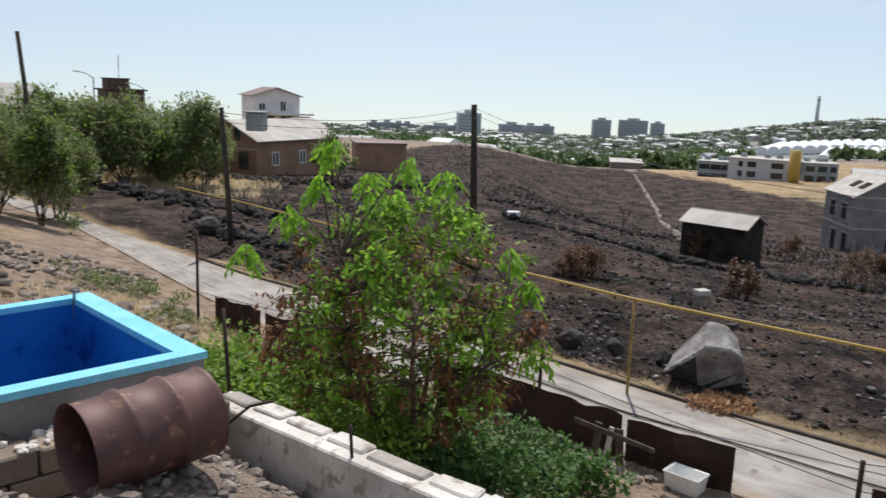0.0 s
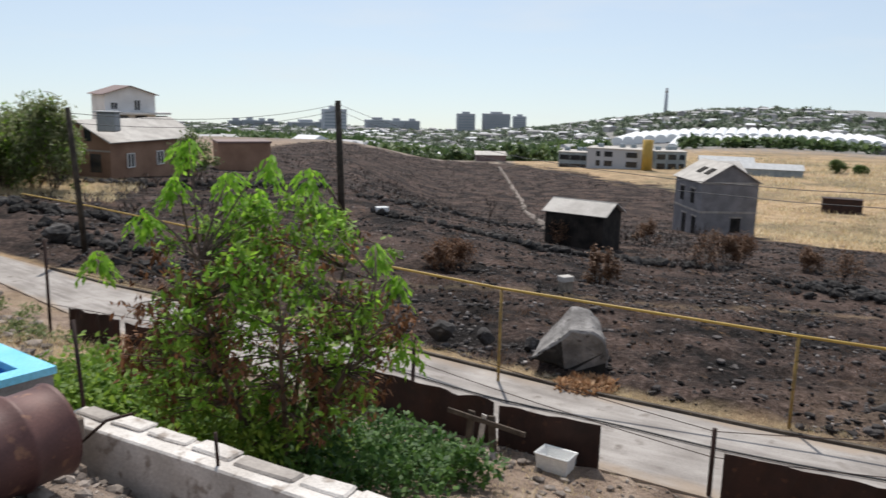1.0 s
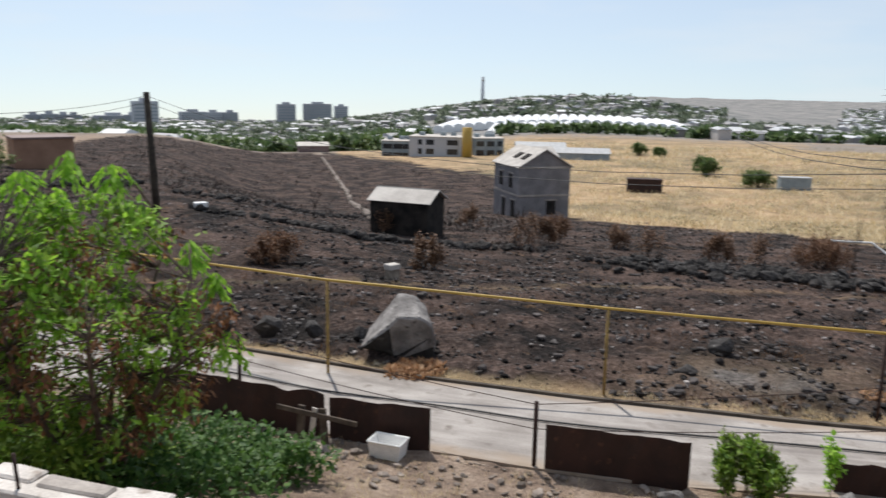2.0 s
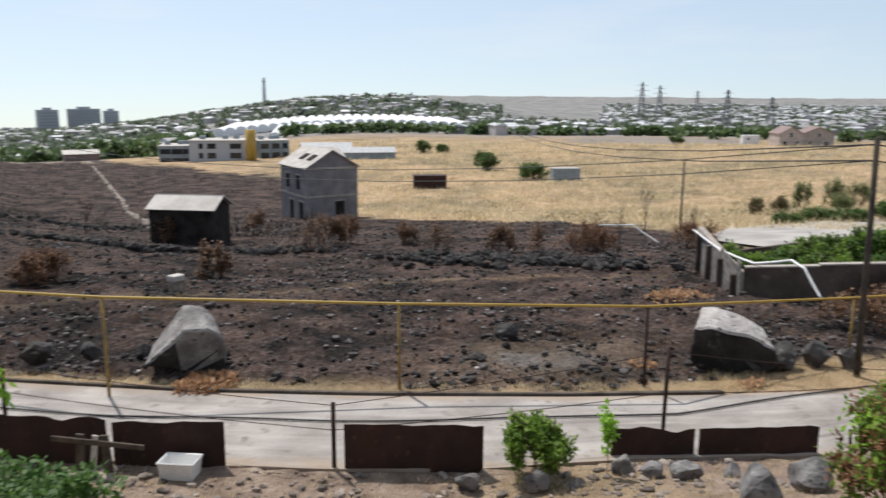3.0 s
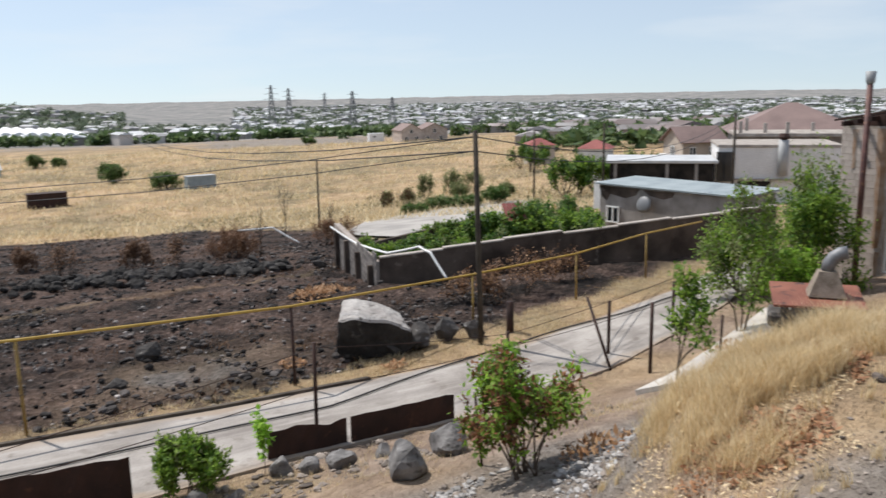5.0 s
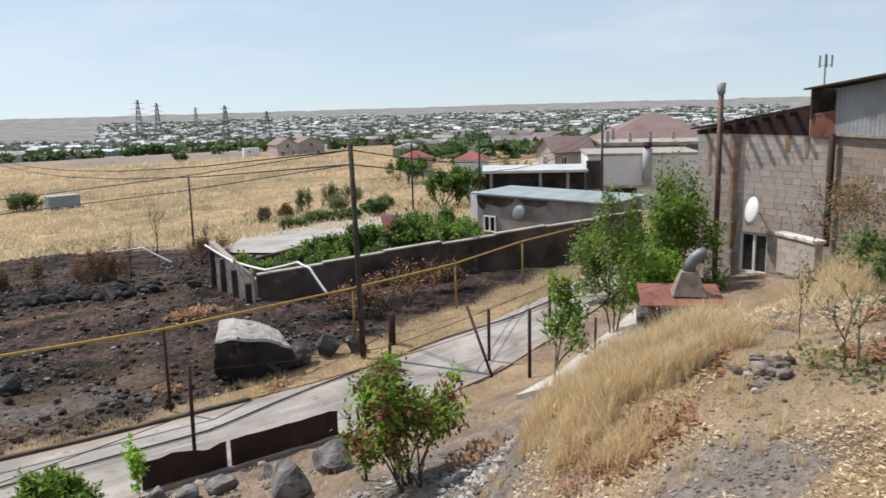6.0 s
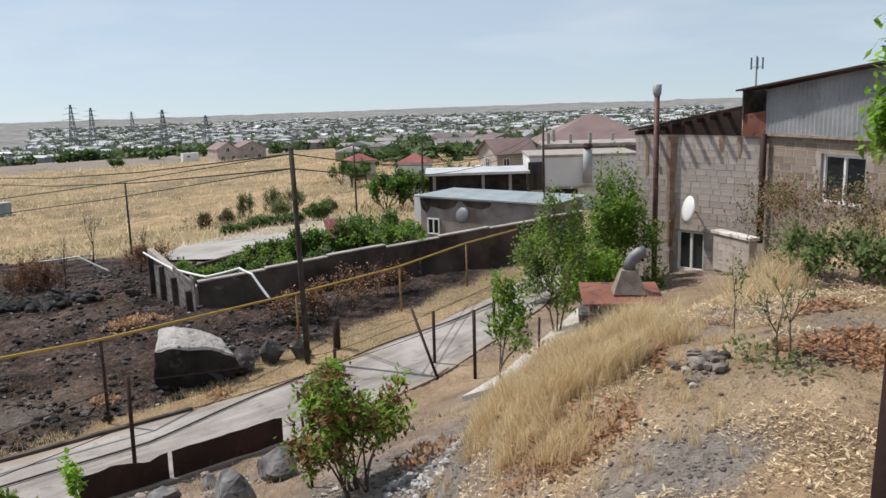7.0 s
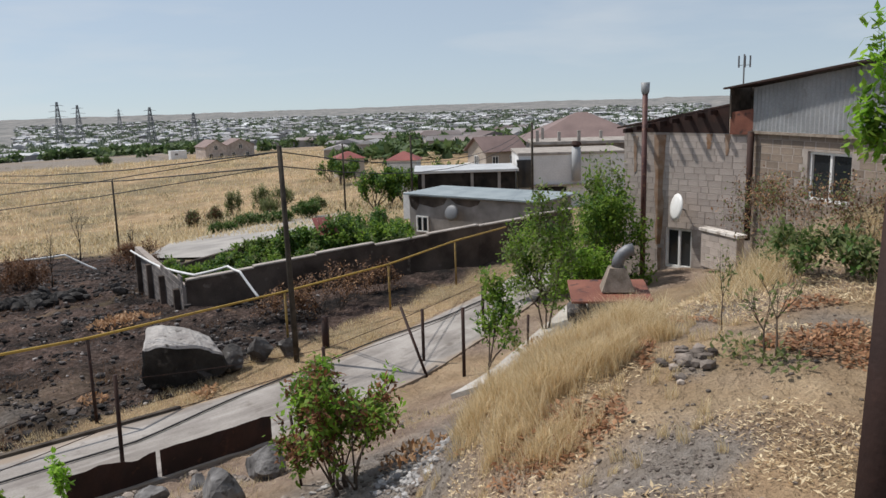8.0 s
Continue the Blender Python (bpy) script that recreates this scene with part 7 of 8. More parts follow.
tree("bramble", "dry tangled bramble with a few green shoots on the mound", (15.2, -3.0, ground(15.2, -3.0)), 1.2, 4.2, 461, 0.06, 0.013, 26, 3, ((BRUSH, 0.2), (BUSH_RED, 0.5), (LEAF_OLIVE, 0.3)), 3, 0.06, 0.1, 0.18, "bramble", WOOD)
tree("bramble", "dry tangled bramble with a few green shoots on the mound", (12.6, -2.9, ground(12.6, -2.9)), 0.6, 3.2, 462, 0.08, 0.01, 10, 3, ((LEAF_OLIVE, 0.7), (LEAF_DARK, 0.3)), 4, 0.1, 0.1, 0.18, "bramble", WOOD)
for j, (x, y, h) in enumerate([(9.4, -0.85, 0.95), (8.36, -1.26, 0.9), (8.2, -1.1, 0.85)]):
    tree("bare_sapling", "thin bare sapling on the dry terrace", (x, y, ground(x, y)), h, 0.5, 470 + j, 0.5, 0.014, 1, 2, ((LEAF_OLIVE, 1.0),), 1, 0.06, 0.2, 0.06, "sapling", BARK, "bare saplings")
low_plants("low_weeds", "low green weeds at the foot of the saplings", [(8.4, -1.1, 0.7), (8.7, -0.95, 0.6), (8.1, -1.3, 0.6)], 0.25, 0.07, LEAF_OLIVE, 23, 60)

# ---- town and far land ----
def blocks_mesh(name, label, category, rows, wall, roof):
    """Far houses: walls and pitched roofs, joined; rows of x, y, w, d, h, turn."""
    wv, wf, rv, rf = [], [], [], []
    for x, y, w, d, h, a in rows:
        z = ground(x, y) + relief(x, y) - 1
        c, s = math.cos(a), math.sin(a)
        P = [(x + c * u * w / 2 - s * v * d / 2, y + s * u * w / 2 + c * v * d / 2) for u, v in ((-1, -1), (1, -1), (1, 1), (-1, 1))]
        n = len(wv)
        wv += [(*p, z) for p in P] + [(*p, z + h + 1) for p in P]
        wf += [(n + k, n + (k + 1) % 4, n + 4 + (k + 1) % 4, n + 4 + k) for k in range(4)]
        n = len(rv)
        Q = [(x + c * u * w * 0.55 - s * v * d * 0.57, y + s * u * w * 0.55 + c * v * d * 0.57) for u, v in ((-1, -1), (1, -1), (1, 1), (-1, 1))]
        e, f = ((x - c * w * 0.5, y - s * w * 0.5), (x + c * w * 0.5, y + s * w * 0.5))
        rv += [(*p, z + h + 1) for p in Q] + [(*e, z + h + 1 + d * 0.16), (*f, z + h + 1 + d * 0.16)]
        rf += [(n, n + 1, n + 5, n + 4), (n + 2, n + 3, n + 4, n + 5), (n + 1, n + 2, n + 5), (n + 3, n, n + 4)]
    ob = thing(name, label, category, kind="stuff")
    raw("wall", wv, wf, wall, ob, kind="stuff")
    raw("roof", rv, rf, roof, ob, kind="stuff")


def crowns(name, label, rows, material):
    """Far trees, each a ragged heap of small leafy tufts; rows of x, y, width, height."""
    heap = []
    for x, y, w, h in rows:
        z = ground(x, y) + relief(x, y)
        n = 46 if math.hypot(x, y) < 700 else 24
        for _ in range(n):
            d = rand_dir(rng, 0.3)
            f = rng.uniform(0.55, 1.0) * (1 + 0.25 * noise.noise(Vector((d.x * 2 + x, d.y * 2 + y, d.z * 2))))
            b = Vector((x + d.x * w * 0.5 * f, y + d.y * w * 0.5 * f, z + h * 0.45 + d.z * h * 0.5 * f))
            t = (rand_dir(rng) + d * 0.4).normalized() * w * 0.3
            heap.append((b - t * 0.5, b + t, w * 0.26))
    tagged(raw(name, *leaf_lists(heap), material), label, "trees", kind="stuff")


tr = random.Random(99)
houses, bright_houses, near_houses, trees_far, far_trees = [], [], [], [], []


def glass_fields(a, r):
    """The stretch kept open for the greenhouses and the view of them."""
    return 20 < a < 38.5 and 470 < r < 810


for _ in range(4300):
    a, r = tr.uniform(47, 92), 720 + 2000 * tr.random() ** 0.8
    row = (*polar(r, a), tr.uniform(8, 17), tr.uniform(7, 12), tr.uniform(3, 6), tr.uniform(0, 3))
    (bright_houses if tr.random() < 0.22 else houses).append(row)
for _ in range(1500):
    a, r = tr.uniform(-10, 40), 340 + 1900 * tr.random() ** 1.1
    if (a > 15 and r < 470) or glass_fields(a, r):
        continue
    row = (*polar(r, a), tr.uniform(8, 18), tr.uniform(7, 11), tr.uniform(3, 6), tr.uniform(0, 3))
    (bright_houses if tr.random() < 0.24 else houses).append(row)
for _ in range(90):
    a, r = tr.uniform(36, 54), 500 + 500 * tr.random()
    row = (*polar(r, a), tr.uniform(9, 16), tr.uniform(7, 10), tr.uniform(3, 5), tr.uniform(0, 3))
    (bright_houses if tr.random() < 0.5 else houses).append(row)
blocks_mesh("town_houses", "hundreds of small pale town houses with grey roofs", "houses", houses, FAR_WALL, FAR_ROOF)
blocks_mesh("white_roofed_houses", "many small town houses with bright metal roofs", "houses", bright_houses, FAR_WALL, FAR_BRIGHT)
for _ in range(170):
    a, r = tr.uniform(62, 82), 230 + 500 * tr.random()
    if a < 67 and r < 430:
        continue
    row = (*polar(r, a), tr.uniform(7, 13), tr.uniform(6, 9), tr.uniform(2.5, 4.5), tr.uniform(0, 3))
    near_houses.append(row)
blocks_mesh("near_town_houses", "small tuff town houses with dull metal and red roofs", "houses", near_houses, FAR_WALL, NEAR_ROOF)
for _ in range(420):
    a, r = tr.uniform(62, 83), 200 + 510 * tr.random()
    if a < 67 and r < 420:
        continue
    trees_far.append((*polar(r, a), tr.uniform(4, 9), tr.uniform(3, 5.5)))
for _ in range(4300):
    a, r = tr.uniform(47, 92), 680 + 2000 * tr.random() ** 0.8
    far_trees.append((*polar(r, a), tr.uniform(7, 16), tr.uniform(4, 8)))
for _ in range(4600):
    a, r = tr.uniform(-10, 40), 340 + 2000 * tr.random() ** 1.2
    if (a > 17 and r < 470) or glass_fields(a, r):
        continue
    trees_far.append((*polar(r, a), tr.uniform(7, 15), tr.uniform(4, 8)))
for _ in range(650):
    a, r = tr.uniform(36, 58), 470 + 560 * tr.random()
    trees_far.append((*polar(r, a), tr.uniform(6, 12), tr.uniform(3, 5.5)))
for _ in range(70):
    a, r = tr.uniform(6, 17), 300 + 60 * tr.random()
    trees_far.append((*polar(r, a), tr.uniform(5, 9), tr.uniform(5, 8.5)))
for _ in range(46):
    a, r = tr.uniform(25, 36), 470 + 90 * tr.random()
    trees_far.append((*polar(r, a), tr.uniform(6, 12), tr.uniform(4, 7)))
for _ in range(26):
    a, r = tr.uniform(52, 80), 380 + 90 * tr.random()
    trees_far.append((*polar(r, a), tr.uniform(6, 11), tr.uniform(3, 6)))
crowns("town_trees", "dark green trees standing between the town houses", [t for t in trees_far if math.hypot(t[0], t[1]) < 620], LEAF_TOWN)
crowns("far_town_trees", "grey-green trees far off between the houses, paled for haze", far_trees + [t for t in trees_far if math.hypot(t[0], t[1]) >= 620], FAR_HAZY_LEAF)

# tower blocks on the skyline
for a, r, w, dip in [(-5.1, 1500, 26, 2.4), (-4.2, 1500, 26, 2.35), (-3.4, 1500, 24, 2.4), (-2.8, 1500, 24, 2.42), (-0.5, 1450, 56, 2.44), (0.7, 1450, 30, 2.4), (1.45, 1300, 36, 1.52), (4.4, 1600, 46, 2.18), (5.7, 1700, 34, 2.2), (6.8, 1700, 30, 2.2), (10.5, 1900, 40, 1.62), (12.6, 1900, 60, 1.57), (14.2, 1950, 30, 1.7)]:
    h = 6.5 - r * math.tan(radians(dip)) - ground(*polar(r, a))
    x, y = polar(r, a)
    z = ground(x, y)
    ob = thing("tower_block", "grey concrete tower block on the far skyline", "tower block", (x, y, z), -a + 12, "tower blocks")
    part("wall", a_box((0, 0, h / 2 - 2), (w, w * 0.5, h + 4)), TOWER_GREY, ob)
    for f in range(6):
        part("window_band", a_box((0, -w * 0.25 - 0.3, h * (0.16 + 0.14 * f)), (w * 0.9, 0.5, h * 0.05)), TIN_BLUE, ob)
    part("roof", a_box((0, 0, h + 2), (w * 0.4, w * 0.3, 5)), TOWER_GREY, ob)

# the tall stack on the hill
x, y = polar(1900, 23.9)
z = ground(x, y)
st = thing("smokestack", "tall slim grey smokestack on the far hill", "smokestack", (x, y, z))
part("shaft", a_tube([(0, 0, -5), (0, 0, 21.5 - z)], [4.4, 3.2], 14), TOWER_GREY, st, smooth_faces=True)
part("band", a_tube([(0, 0, 12.0 - z), (0, 0, 15 - z)], [3.7, 3.6], 14), CONCRETE, st, smooth_faces=True)

# school with yellow stair tower
for a, r, w, top, turn, wall, wins, label in (
    (18.2, 256, 9.0, -11.2, -8, TIN_BLUE, [(-2.6, 3.0), (0.6, 3.0), (3.0, 1.6)], "blue-grey glazed wing of the school"),
    (20.9, 250, 15.5, -9.4, -8, TOWER_GREY, [(-4.5, 1.2), (-1.5, 2.4), (5.2, 3.2)], "pale modern school block with flat roof"),
    (24.2, 254, 9.0, -9.8, 14, TIN_BLUE, [(-2.8, 2.4), (0.4, 2.4), (3.2, 1.6)], "blue-grey glazed school block with flat roof")):
    x, y = polar(r, a)
    z = ground(x, y) - 1.0
    sc = house("school_building", label, (x, y, z), face_to(x, y, turn), w, 11, top - z, "flat", 0.3, wall, SLATE, (), 0.2, "school", group="school")
    for u, ww in wins:
        for zz, hh in ((top - 1.5, 1.5), (top - 4.2, 1.6)):
            part("window_band", a_box((u, -5.53, zz - z), (ww, 0.08, hh), None, 0.02), GLASS_DARK, sc)
    for u in (-0.3, 0.1, 0.3):
        part("roof_unit", a_box((u * w, 1.0 + 4 * u, top + 0.7 - z), (1.6, 1.4, 1.1), None, 0.05), TIN_BLUE, sc)
x, y = polar(240, 22.95)
bar("yellow_tower", "bright yellow round stair tower of the school", [(x, y, ground(x, y) - 1), (x, y, -6.1)], 1.5, YELLOW, "tower")
x, y = polar(235, 30.6)
house("low_warehouse", "low grey warehouse with pale metal roof", (x, y, ground(x, y) - 0.5), face_to(x, y, 5), 17, 7, 2.4, "gable", 1.2, TIN_BLUE, TIN, (), 0.3, "warehouse")
x, y = polar(240, 28.0)
house("low_warehouse", "low grey warehouse with pale metal roof", (x, y, ground(x, y) - 0.5), face_to(x, y, 5), 14, 8, 3.4, "gable", 1.4, TIN_BLUE, TIN, (), 0.3, "warehouse")

# greenhouses: long rows of white film arches
def greenhouse(r, a, w, d, spans, h):
    x, y = polar(r, a)
    ob = thing("greenhouse", "row of arched greenhouses covered with white film", "greenhouse", (x, y, ground(x, y)), -a, "greenhouses")
    sw = w / spans
    for k in range(spans):
        u = -w / 2 + (k + 0.5) * sw
        gx, gy = x + u * math.cos(radians(a)), y - u * math.sin(radians(a))
        arch = [(-sw / 2, -1.0)] + [(-sw / 2 * math.cos(t), h * 0.4 + h * 0.6 * math.sin(t)) for t in [j * math.pi / 8 for j in range(9)]] + [(sw / 2, -1.0)]
        o = part("span", prism(arch, d), FILM, ob)
        o.matrix_basis = pose(u, -d / 2, ground(gx, gy) - ground(x, y) + 0.5)
    return ob


greenhouse(760, 29.2, 212, 130, 24, 5.6)
greenhouse(600, 27.4, 62, 110, 9, 4.0)
greenhouse(590, 32.4, 44, 100, 7, 4.0)

# pylons
def pylon(r, a, h, w):
    x, y = polar(r, a)
    z = ground(x, y)
    ob = thing("pylon", "lattice steel power pylon", "pylon", (x, y, z), -a + 20, "pylons")
    bm = bmesh.new()
    def wd(t):
        return w * (1 - 0.85 * t)
    for sx, sy in ((-1, -1), (1, -1), (1, 1), (-1, 1)):
        tube(bm, [(sx * w / 2, sy * w / 2, -1), (sx * wd(1) / 2, sy * wd(1) / 2, h)], [0.4, 0.3], 4)
    lv = [0, 0.22, 0.4, 0.55, 0.68, 0.79, 0.88, 1.0]
    for t0, t1 in zip(lv, lv[1:]):
        for s in (-1, 1):
            for u in (-1, 1):
                tube(bm, [(u * wd(t0) / 2, s * wd(t0) / 2, h * t0), (-u * wd(t1) / 2, s * wd(t1) / 2, h * t1)], 0.2, 3)
                tube(bm, [(s * wd(t0) / 2, u * wd(t0) / 2, h * t0), (s * wd(t1) / 2, -u * wd(t1) / 2, h * t1)], 0.2, 3)
    part("lattice", bm, STEEL, ob)
    for t, l in ((0.68, 0.42), (0.8, 0.36), (0.92, 0.28)):
        part("cross_arm", a_tube([(-h * l / 2, 0, h * t), (0, 0, h * t + 0.8), (h * l / 2, 0, h * t)], [0.15, 0.4, 0.15], 4), STEEL, ob)


for r, a, top in ((900, 49.45, 11.5), (930, 50.6, 8.0), (760, 54.9, 4.3), (840, 57.6, -2.4), (1400, 53.0, 1.0)):
    x, y = polar(r, a)
    pylon(r, a, top - ground(x, y), 8)
x, y = polar(200, 94.2)
ct = thing("cell_mast", "slim mobile phone mast with antenna panels", "mast", (x, y, ground(x, y)))
zt = 13.9 - ground(x, y)
part("mast", a_tube([(0, 0, -1), (0, 0, zt)], 0.18, 6), STEEL, ct)
for s in (-1.3, -0.2, 1.1):
    part("antenna", a_box((0.3, s, zt - 1.6), (0.25, 0.35, 2.6)), STEEL, ct)
    part("bracket", a_tube([(0, 0, zt - 2.4), (0.3, s, zt - 2.4)], 0.08, 4), STEEL, ct)

# asphalt yard beyond the walled garden
am = bmesh.new()
vs = [am.verts.new((x, y, ground(x, y) + 0.12)) for x, y in ((44, 27), (58, 24.5), (80, 33), (76, 39), (58, 39.5), (47, 34))]
am.faces.new(vs)
bmesh.ops.recalc_face_normals(am, faces=am.faces)
bmesh.ops.triangulate(am, faces=am.faces[:])
bmesh.ops.subdivide_edges(am, edges=am.edges[:], cuts=7, use_grid_fill=True)
for v in am.verts:
    v.co.z = ground(v.co.x, v.co.y) + 0.15
tagged(put("pavement", am, ASPHALT), "pale worn asphalt yard beyond the garden", "pavement", kind="structure")
house("white_van", "white caravan parked at the far edge of the field", (*polar(345, 56.45), ground(*polar(345, 56.45)) + 0.5), face_to(180, 118, 20), 6.5, 2.6, 2.7, "flat", 0.2, PVC, PVC, [("s", -1, 1.5, 1.2, 0.8)], 0.0, "caravan")
x, y = polar(165, 44.6)
house("container", "grey metal container standing on the dry field", (x, y, ground(x, y)), face_to(x, y, 15), 5.5, 2.4, 2.2, "flat", 0.1, TIN_BLUE, TIN, (), 0.05, "container")
x, y = polar(150, 35.2)
house("container", "dark rusty container on the dry field", (x, y, ground(x, y)), face_to(x, y, 5), 6, 2.4, 2.2, "flat", 0.1, RUST, RUST, (), 0.05, "container")

# ---- dry grass, straw and fallen leaves ----
def in_yard(x, y):
    return near_edge(x) - y > 0.4


BANK = [(7.0, 0.65), (7.5, 0.15), (8.7, 0.25), (9.2, -0.25), (10.4, -0.3), (12.2, -0.1), (12.4, 0.8), (10.4, 1.5), (8.8, 2.0), (7.7, 1.55)]


def on_bank(x, y):
    hit = False
    for (x0, y0), (x1, y1) in zip(BANK, BANK[1:] + BANK[:1]):
        if (y0 > y) != (y1 > y) and x < x0 + (y - y0) * (x1 - x0) / (y1 - y0):
            hit = not hit
    return hit


def clumps(spots, n, height, width, wide):
    """Clumps of dry stalks, each clump bowed its own way."""
    vs, fs = [], []
    for x, y, s in spots:
        a, bow = rng.uniform(0, math.tau), rng.uniform(0.1, 0.6)
        for _ in range(n):
            q, c = wide * s * math.sqrt(rng.random()), rng.uniform(0, math.tau)
            u, v = x + q * math.cos(c), y + q * math.sin(c)
            h = height * s * rng.uniform(0.45, 1.25)
            dx, dy = h * (bow * math.cos(a) + rng.uniform(-0.5, 0.5)), h * (bow * math.sin(a) + rng.uniform(-0.5, 0.5))
            w, z, k = width * rng.uniform(0.6, 1.3), ground(u, v) + relief(u, v), len(vs)
            e = rng.uniform(0, math.pi)
            ex, ey = w * math.cos(e) / 2, w * math.sin(e) / 2
            vs += [(u - ex, v - ey, z - 0.02), (u + ex, v + ey, z - 0.02), (u + dx * 0.35 + ex * 0.7, v + dy * 0.35 + ey * 0.7, z + h * 0.62), (u + dx * 0.35 - ex * 0.7, v + dy * 0.35 - ey * 0.7, z + h * 0.62), (u + dx, v + dy, z + h)]
            fs += [(k, k + 1, k + 2, k + 3), (k + 3, k + 2, k + 4)]
    return vs, fs


spots = []
while len(spots) < 900:
    x, y = rng.uniform(6.8, 12.5), rng.uniform(-0.5, 2.1)
    n = noise.noise(Vector((x * 1.6, y * 1.6, 31)))
    if on_bank(x + 0.25 * n, y + 0.2 * n) and n > 0.02 + 0.4 * rng.uniform(-1, 1):
        spots.append((x, y, rng.uniform(0.4, 0.85) + 0.8 * max(0, n)))
for _ in range(160):
    # thin outliers round the stand
    x, y = rng.uniform(6.4, 13), rng.uniform(-1.0, 2.3)
    spots.append((x, y, rng.uniform(0.25, 0.5)))
tagged(raw("dry_grass", *clumps(spots, 34, 0.34, 0.006, 0.13), DRYGRASS), "tall straw-yellow dry grass along the bank", "grass", kind="stuff")
spots = []
while len(spots) < 1500:
    x, y = rng.uniform(12, 32), rng.uniform(4, 12)
    t = y - far_edge(x)
    if 0.1 < t < 2.6 and burnt(x, y) < 0.6:
        spots.append((x, y, rng.uniform(0.5, 1.0)))
for _ in range(800):
    x = rng.uniform(-8, 16)
    spots.append((x, far_edge(x) + rng.uniform(0.1, 0.9), rng.uniform(0.4, 1)))
for _ in range(900):
    x = rng.uniform(2, 15)
    y = near_edge(x) - rng.uniform(0.3, 4.5)
    spots.append((x, y, rng.uniform(0.4, 1)))
tagged(raw("verge_grass", *tufts(spots, 9, 0.14, 0.012, 0.16), DRYGRASS), "short dry grass along the lane and bank foot", "grass", kind="stuff")
spots = []
for _ in range(900):
    x, y = rng.uniform(-10, -3), rng.uniform(10, 21)
    if in_yard(x, y) and near_edge(x) - y < 10:
        spots.append((x, y, rng.uniform(0.5, 1.3)))
for _ in range(260):
    x, y = rng.uniform(-26, -12), rng.uniform(50, 62)
    spots.append((x, y, rng.uniform(1.5, 3)))
tagged(raw("slope_grass", *tufts(spots, 12, 0.22, 0.015, 0.2), DRYGRASS), "dry yellow grass on the slope by the lane", "grass", kind="stuff")
spots = []
while len(spots) < 420:
    x, y = rng.uniform(10.5, 17), rng.uniform(-4.5, -0.9)
    if noise.noise(Vector((x * 0.6, y * 0.6, 81))) > 0.0:
        spots.append((x, y, rng.uniform(0.5, 1.2)))
tagged(raw("mound_grass", *tufts(spots, 16, 0.4, 0.014, 0.2), DRYGRASS), "tall dry grass growing on the mound by the house", "grass", kind="stuff")
# tufts over the golden field
spots = []
while len(spots) < 5200:
    r, a = 70 + 260 * rng.random() ** 1.6, rng.uniform(25, 74)
    x, y = polar(r, a)
    if burnt(x, y) < 0.2:
        spots.append((x, y, rng.uniform(1, 2.2) * (0.7 + r / 200)))
tagged(raw("field_grass", *tufts(spots, 7, 0.3, 0.06, 0.6), DRYGRASS), "dry golden grass over the open field", "grass", kind="stuff")
gb = random.Random(61)
heap = []
for _ in range(1150):
    r, a = 75 + 300 * gb.random() ** 1.4, gb.uniform(28, 74)
    x, y = polar(r, a)
    if burnt(x, y) > 0.2 or noise.noise(Vector((x * 0.03, y * 0.03, 44))) < 0.0:
        continue
    s = gb.uniform(0.4, 1.5)
    for _ in range(44):
        b = Vector((x, y, ground(x, y))) + s * Vector((gb.gauss(0, 0.6), gb.gauss(0, 0.6), gb.uniform(0, 0.6)))
        heap.append((b, b + rand_dir(gb, 0.5) * 0.24 * s, 0.09 * s))
tagged(raw("field_weeds", *leaf_lists(heap), THISTLE), "grey-green thistle clumps dotted over the dry field", "weeds", kind="stuff")

heap, red = [], []
for _ in range(64000):
    x, y = rng.uniform(3.2, 13.5), rng.uniform(-4.2, 1.8)
    v = near_edge(x) - y
    if v < 8.3 or noise.noise(Vector((x * 0.7, y * 0.7, 17))) < -0.15:
        continue
    if gravelly(x, y) > 0.3 + 0.7 * rng.random():
        continue
    b = Vector((x, y, ground(x, y) + relief(x, y) + rng.uniform(0.005, 0.05)))
    n = rng.uniform(0.022, 0.065)
    w = Vector((rng.uniform(-1, 1), rng.uniform(-1, 1), rng.uniform(-0.1, 0.45))).normalized()
    if noise.noise(Vector((x * 0.55, y * 0.55, 71))) + 0.8 * math.exp(-(((x - 9.2) / 1.3) ** 2) - ((y + 0.25) / 0.4) ** 2) + 0.7 * math.exp(-(((x - 7.3) / 0.5) ** 2) - ((y - 0.8) / 0.6) ** 2) + 0.6 * math.exp(-(((x - 9.6) / 0.8) ** 2) - ((y + 2.0) / 0.4) ** 2) > 0.27:
        red.append((b, b + w * n * 1.5, n * 1.5 * rng.uniform(0.3, 0.6)))
    else:
        heap.append((b, b + w * n * 1.1, n * rng.uniform(0.12, 0.4)))
tagged(raw("straw_litter", *leaf_lists(heap), LITTER), "pale straw and dry leaves littering the terrace", "litter", kind="stuff")
tagged(raw("leaf_litter", *leaf_lists(red), LITTER_RED), "curled red-brown fallen leaves on the terrace", "litter", kind="stuff")
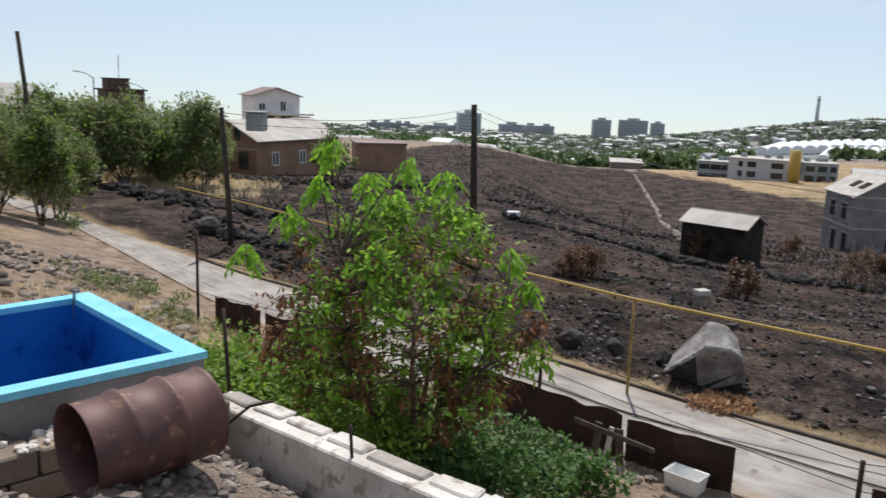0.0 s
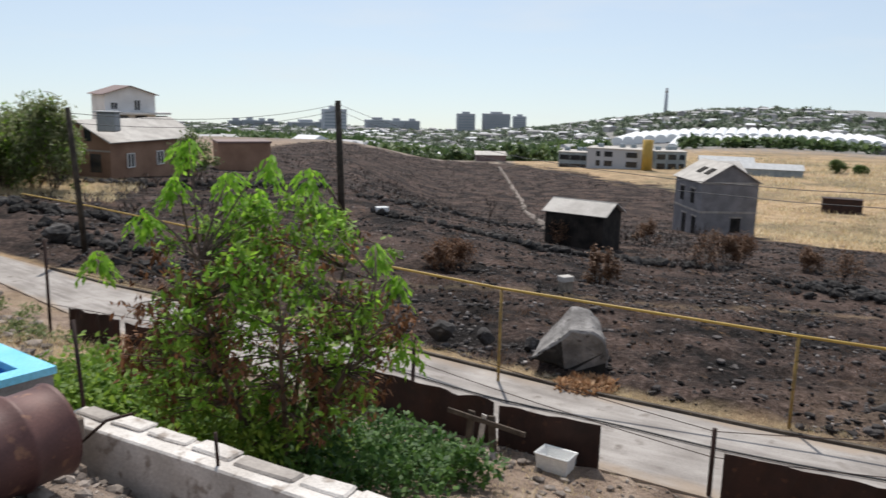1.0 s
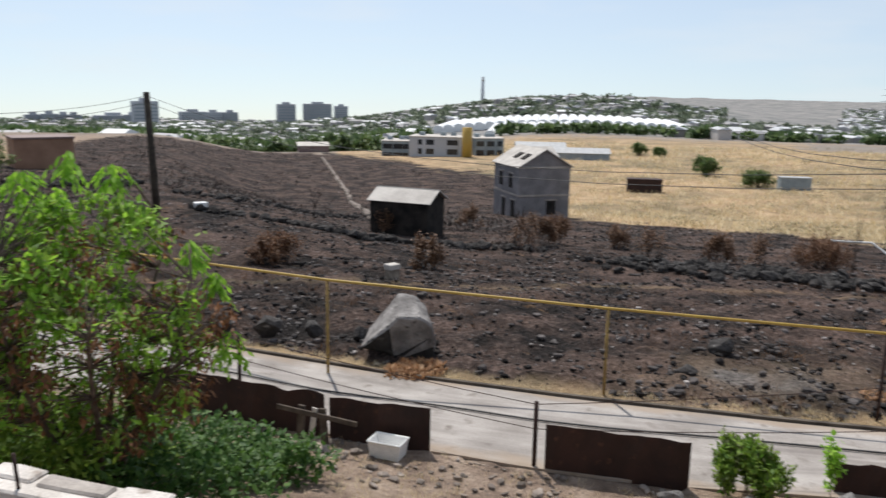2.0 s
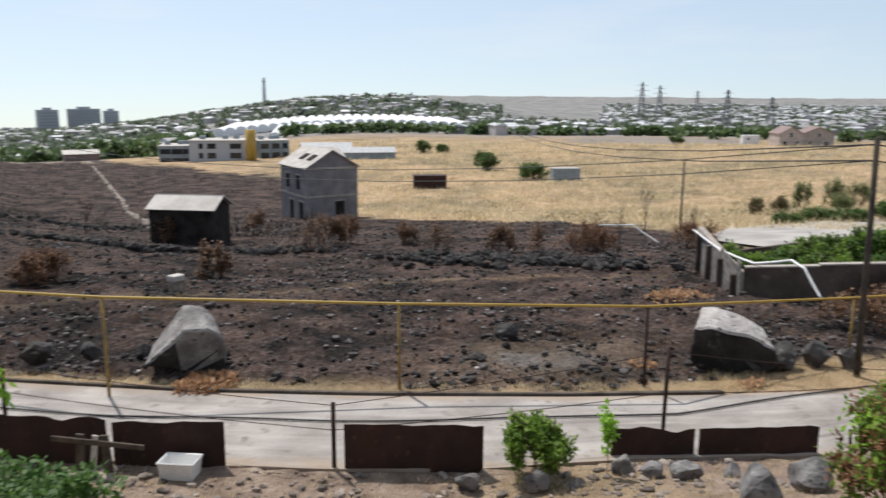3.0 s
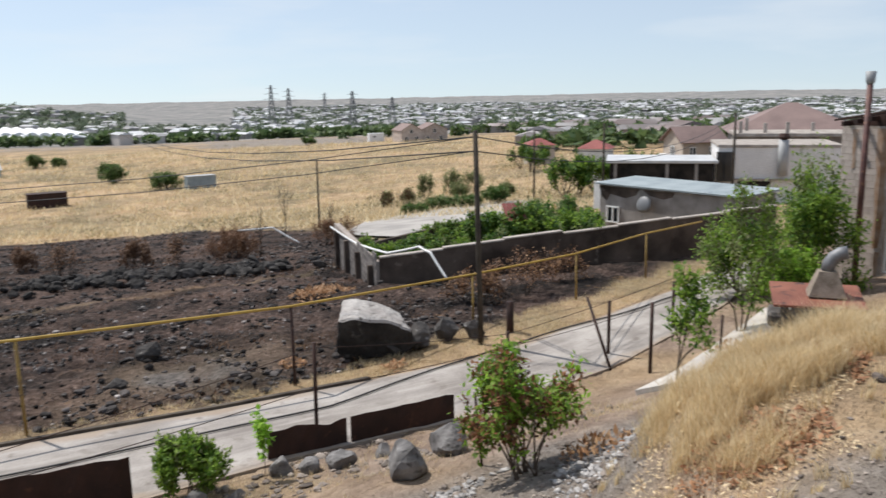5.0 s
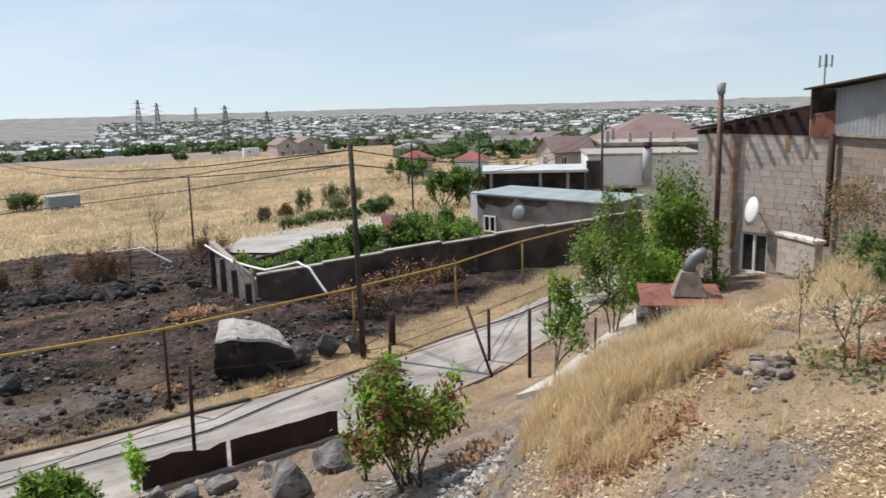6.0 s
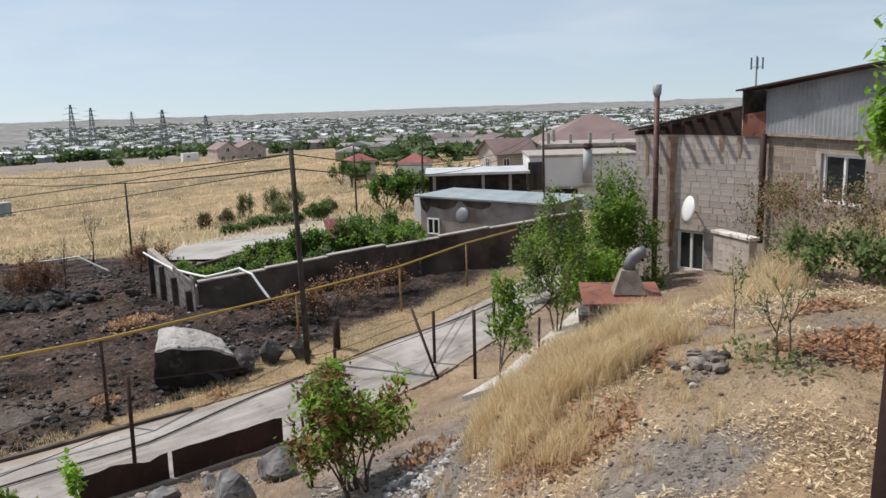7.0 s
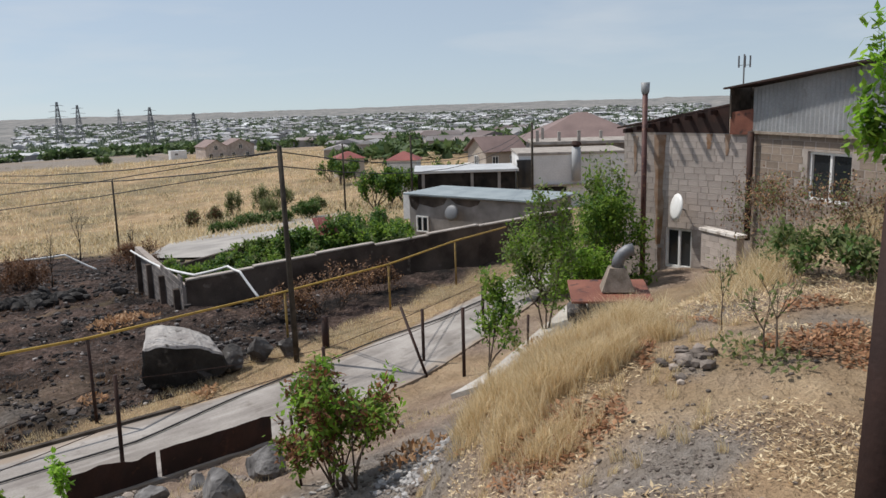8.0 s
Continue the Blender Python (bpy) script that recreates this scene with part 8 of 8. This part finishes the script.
# heap of dry brush before the large boulder, scorched leaf heaps elsewhere
heap = []
for cx, cy, s, n in ((6.05, 16.75, 0.55, 1100), (15.6, 12.6, 0.3, 120), (22.3, 17.2, 0.7, 400), (16.0, 9.9, 0.3, 120), (23.6, 17.6, 0.9, 500), (19.5, 2.9, 0.5, 160), (10.6, 2.9, 0.7, 170)):
    for _ in range(n):
        a, q = rng.uniform(0, math.tau), s * math.sqrt(rng.random())
        x, y = cx + q * math.cos(a) * 1.3, cy + q * math.sin(a)
        b = Vector((x, y, ground(x, y) + relief(x, y) + 0.3 * s * (1 - (q / s) ** 2) * rng.random() + 0.02))
        m = rng.uniform(0.08, 0.2)
        heap.append((b, b + rand_dir(rng, 0.2) * m, m * 0.4))
tagged(raw("brush_heap", *leaf_lists(heap), BRUSH), "heaps of dry orange-brown brush and leaves", "brush", kind="stuff")
# scorched stubble over the burnt field
spots = []
while len(spots) < 3500:
    r, a = 15 + 70 * rng.random() ** 1.3, rng.uniform(-16, 60)
    x, y = polar(r, a)
    if burnt(x, y) > 0.5 and noise.noise(Vector((x * 0.3, y * 0.3, 55))) > 0.0:
        spots.append((x, y, rng.uniform(0.5, 1.1)))
tagged(raw("scorched_stubble", *tufts(spots, 7, 0.16, 0.02, 0.3), BUSH_RED), "scorched brown stubble on the burnt field", "stubble", kind="stuff")

# burnt scrub standing over the black slope
heap = []
gb = random.Random(83)
for _ in range(2600):
    r, a = 45 + 235 * gb.random() ** 1.1, gb.uniform(-13, 30)
    x, y = polar(r, a)
    if burnt(x, y) < 0.5 or noise.noise(Vector((x * 0.05, y * 0.05, 14))) < -0.15:
        continue
    s = gb.uniform(0.2, 0.75)
    for _ in range(12):
        b = Vector((x, y, ground(x, y) + relief(x, y))) + s * Vector((gb.uniform(-1, 1), gb.uniform(-1, 1), gb.uniform(-0.1, 0.7)))
        heap.append((b, b + rand_dir(gb, 0.6) * 0.7 * s, 0.16 * s))
tagged(raw("burnt_scrub", *leaf_lists(heap), CHARRED), "charred low scrub scattered over the burnt slope", "scrub", kind="stuff")
# weeds on the bank beside the lane
gb = random.Random(85)
spots = [(gb.gauss(-8.8, 0.9), gb.gauss(22.0, 0.8), gb.uniform(0.4, 0.9)) for _ in range(26)] + [(gb.gauss(-6.4, 0.7), gb.gauss(19.4, 0.7), gb.uniform(0.3, 0.7)) for _ in range(14)]
low_plants("bank_weeds", "dusty green weeds on the bank beside the lane", spots, 0.5, 0.1, LEAF_OLIVE, 24, 60)
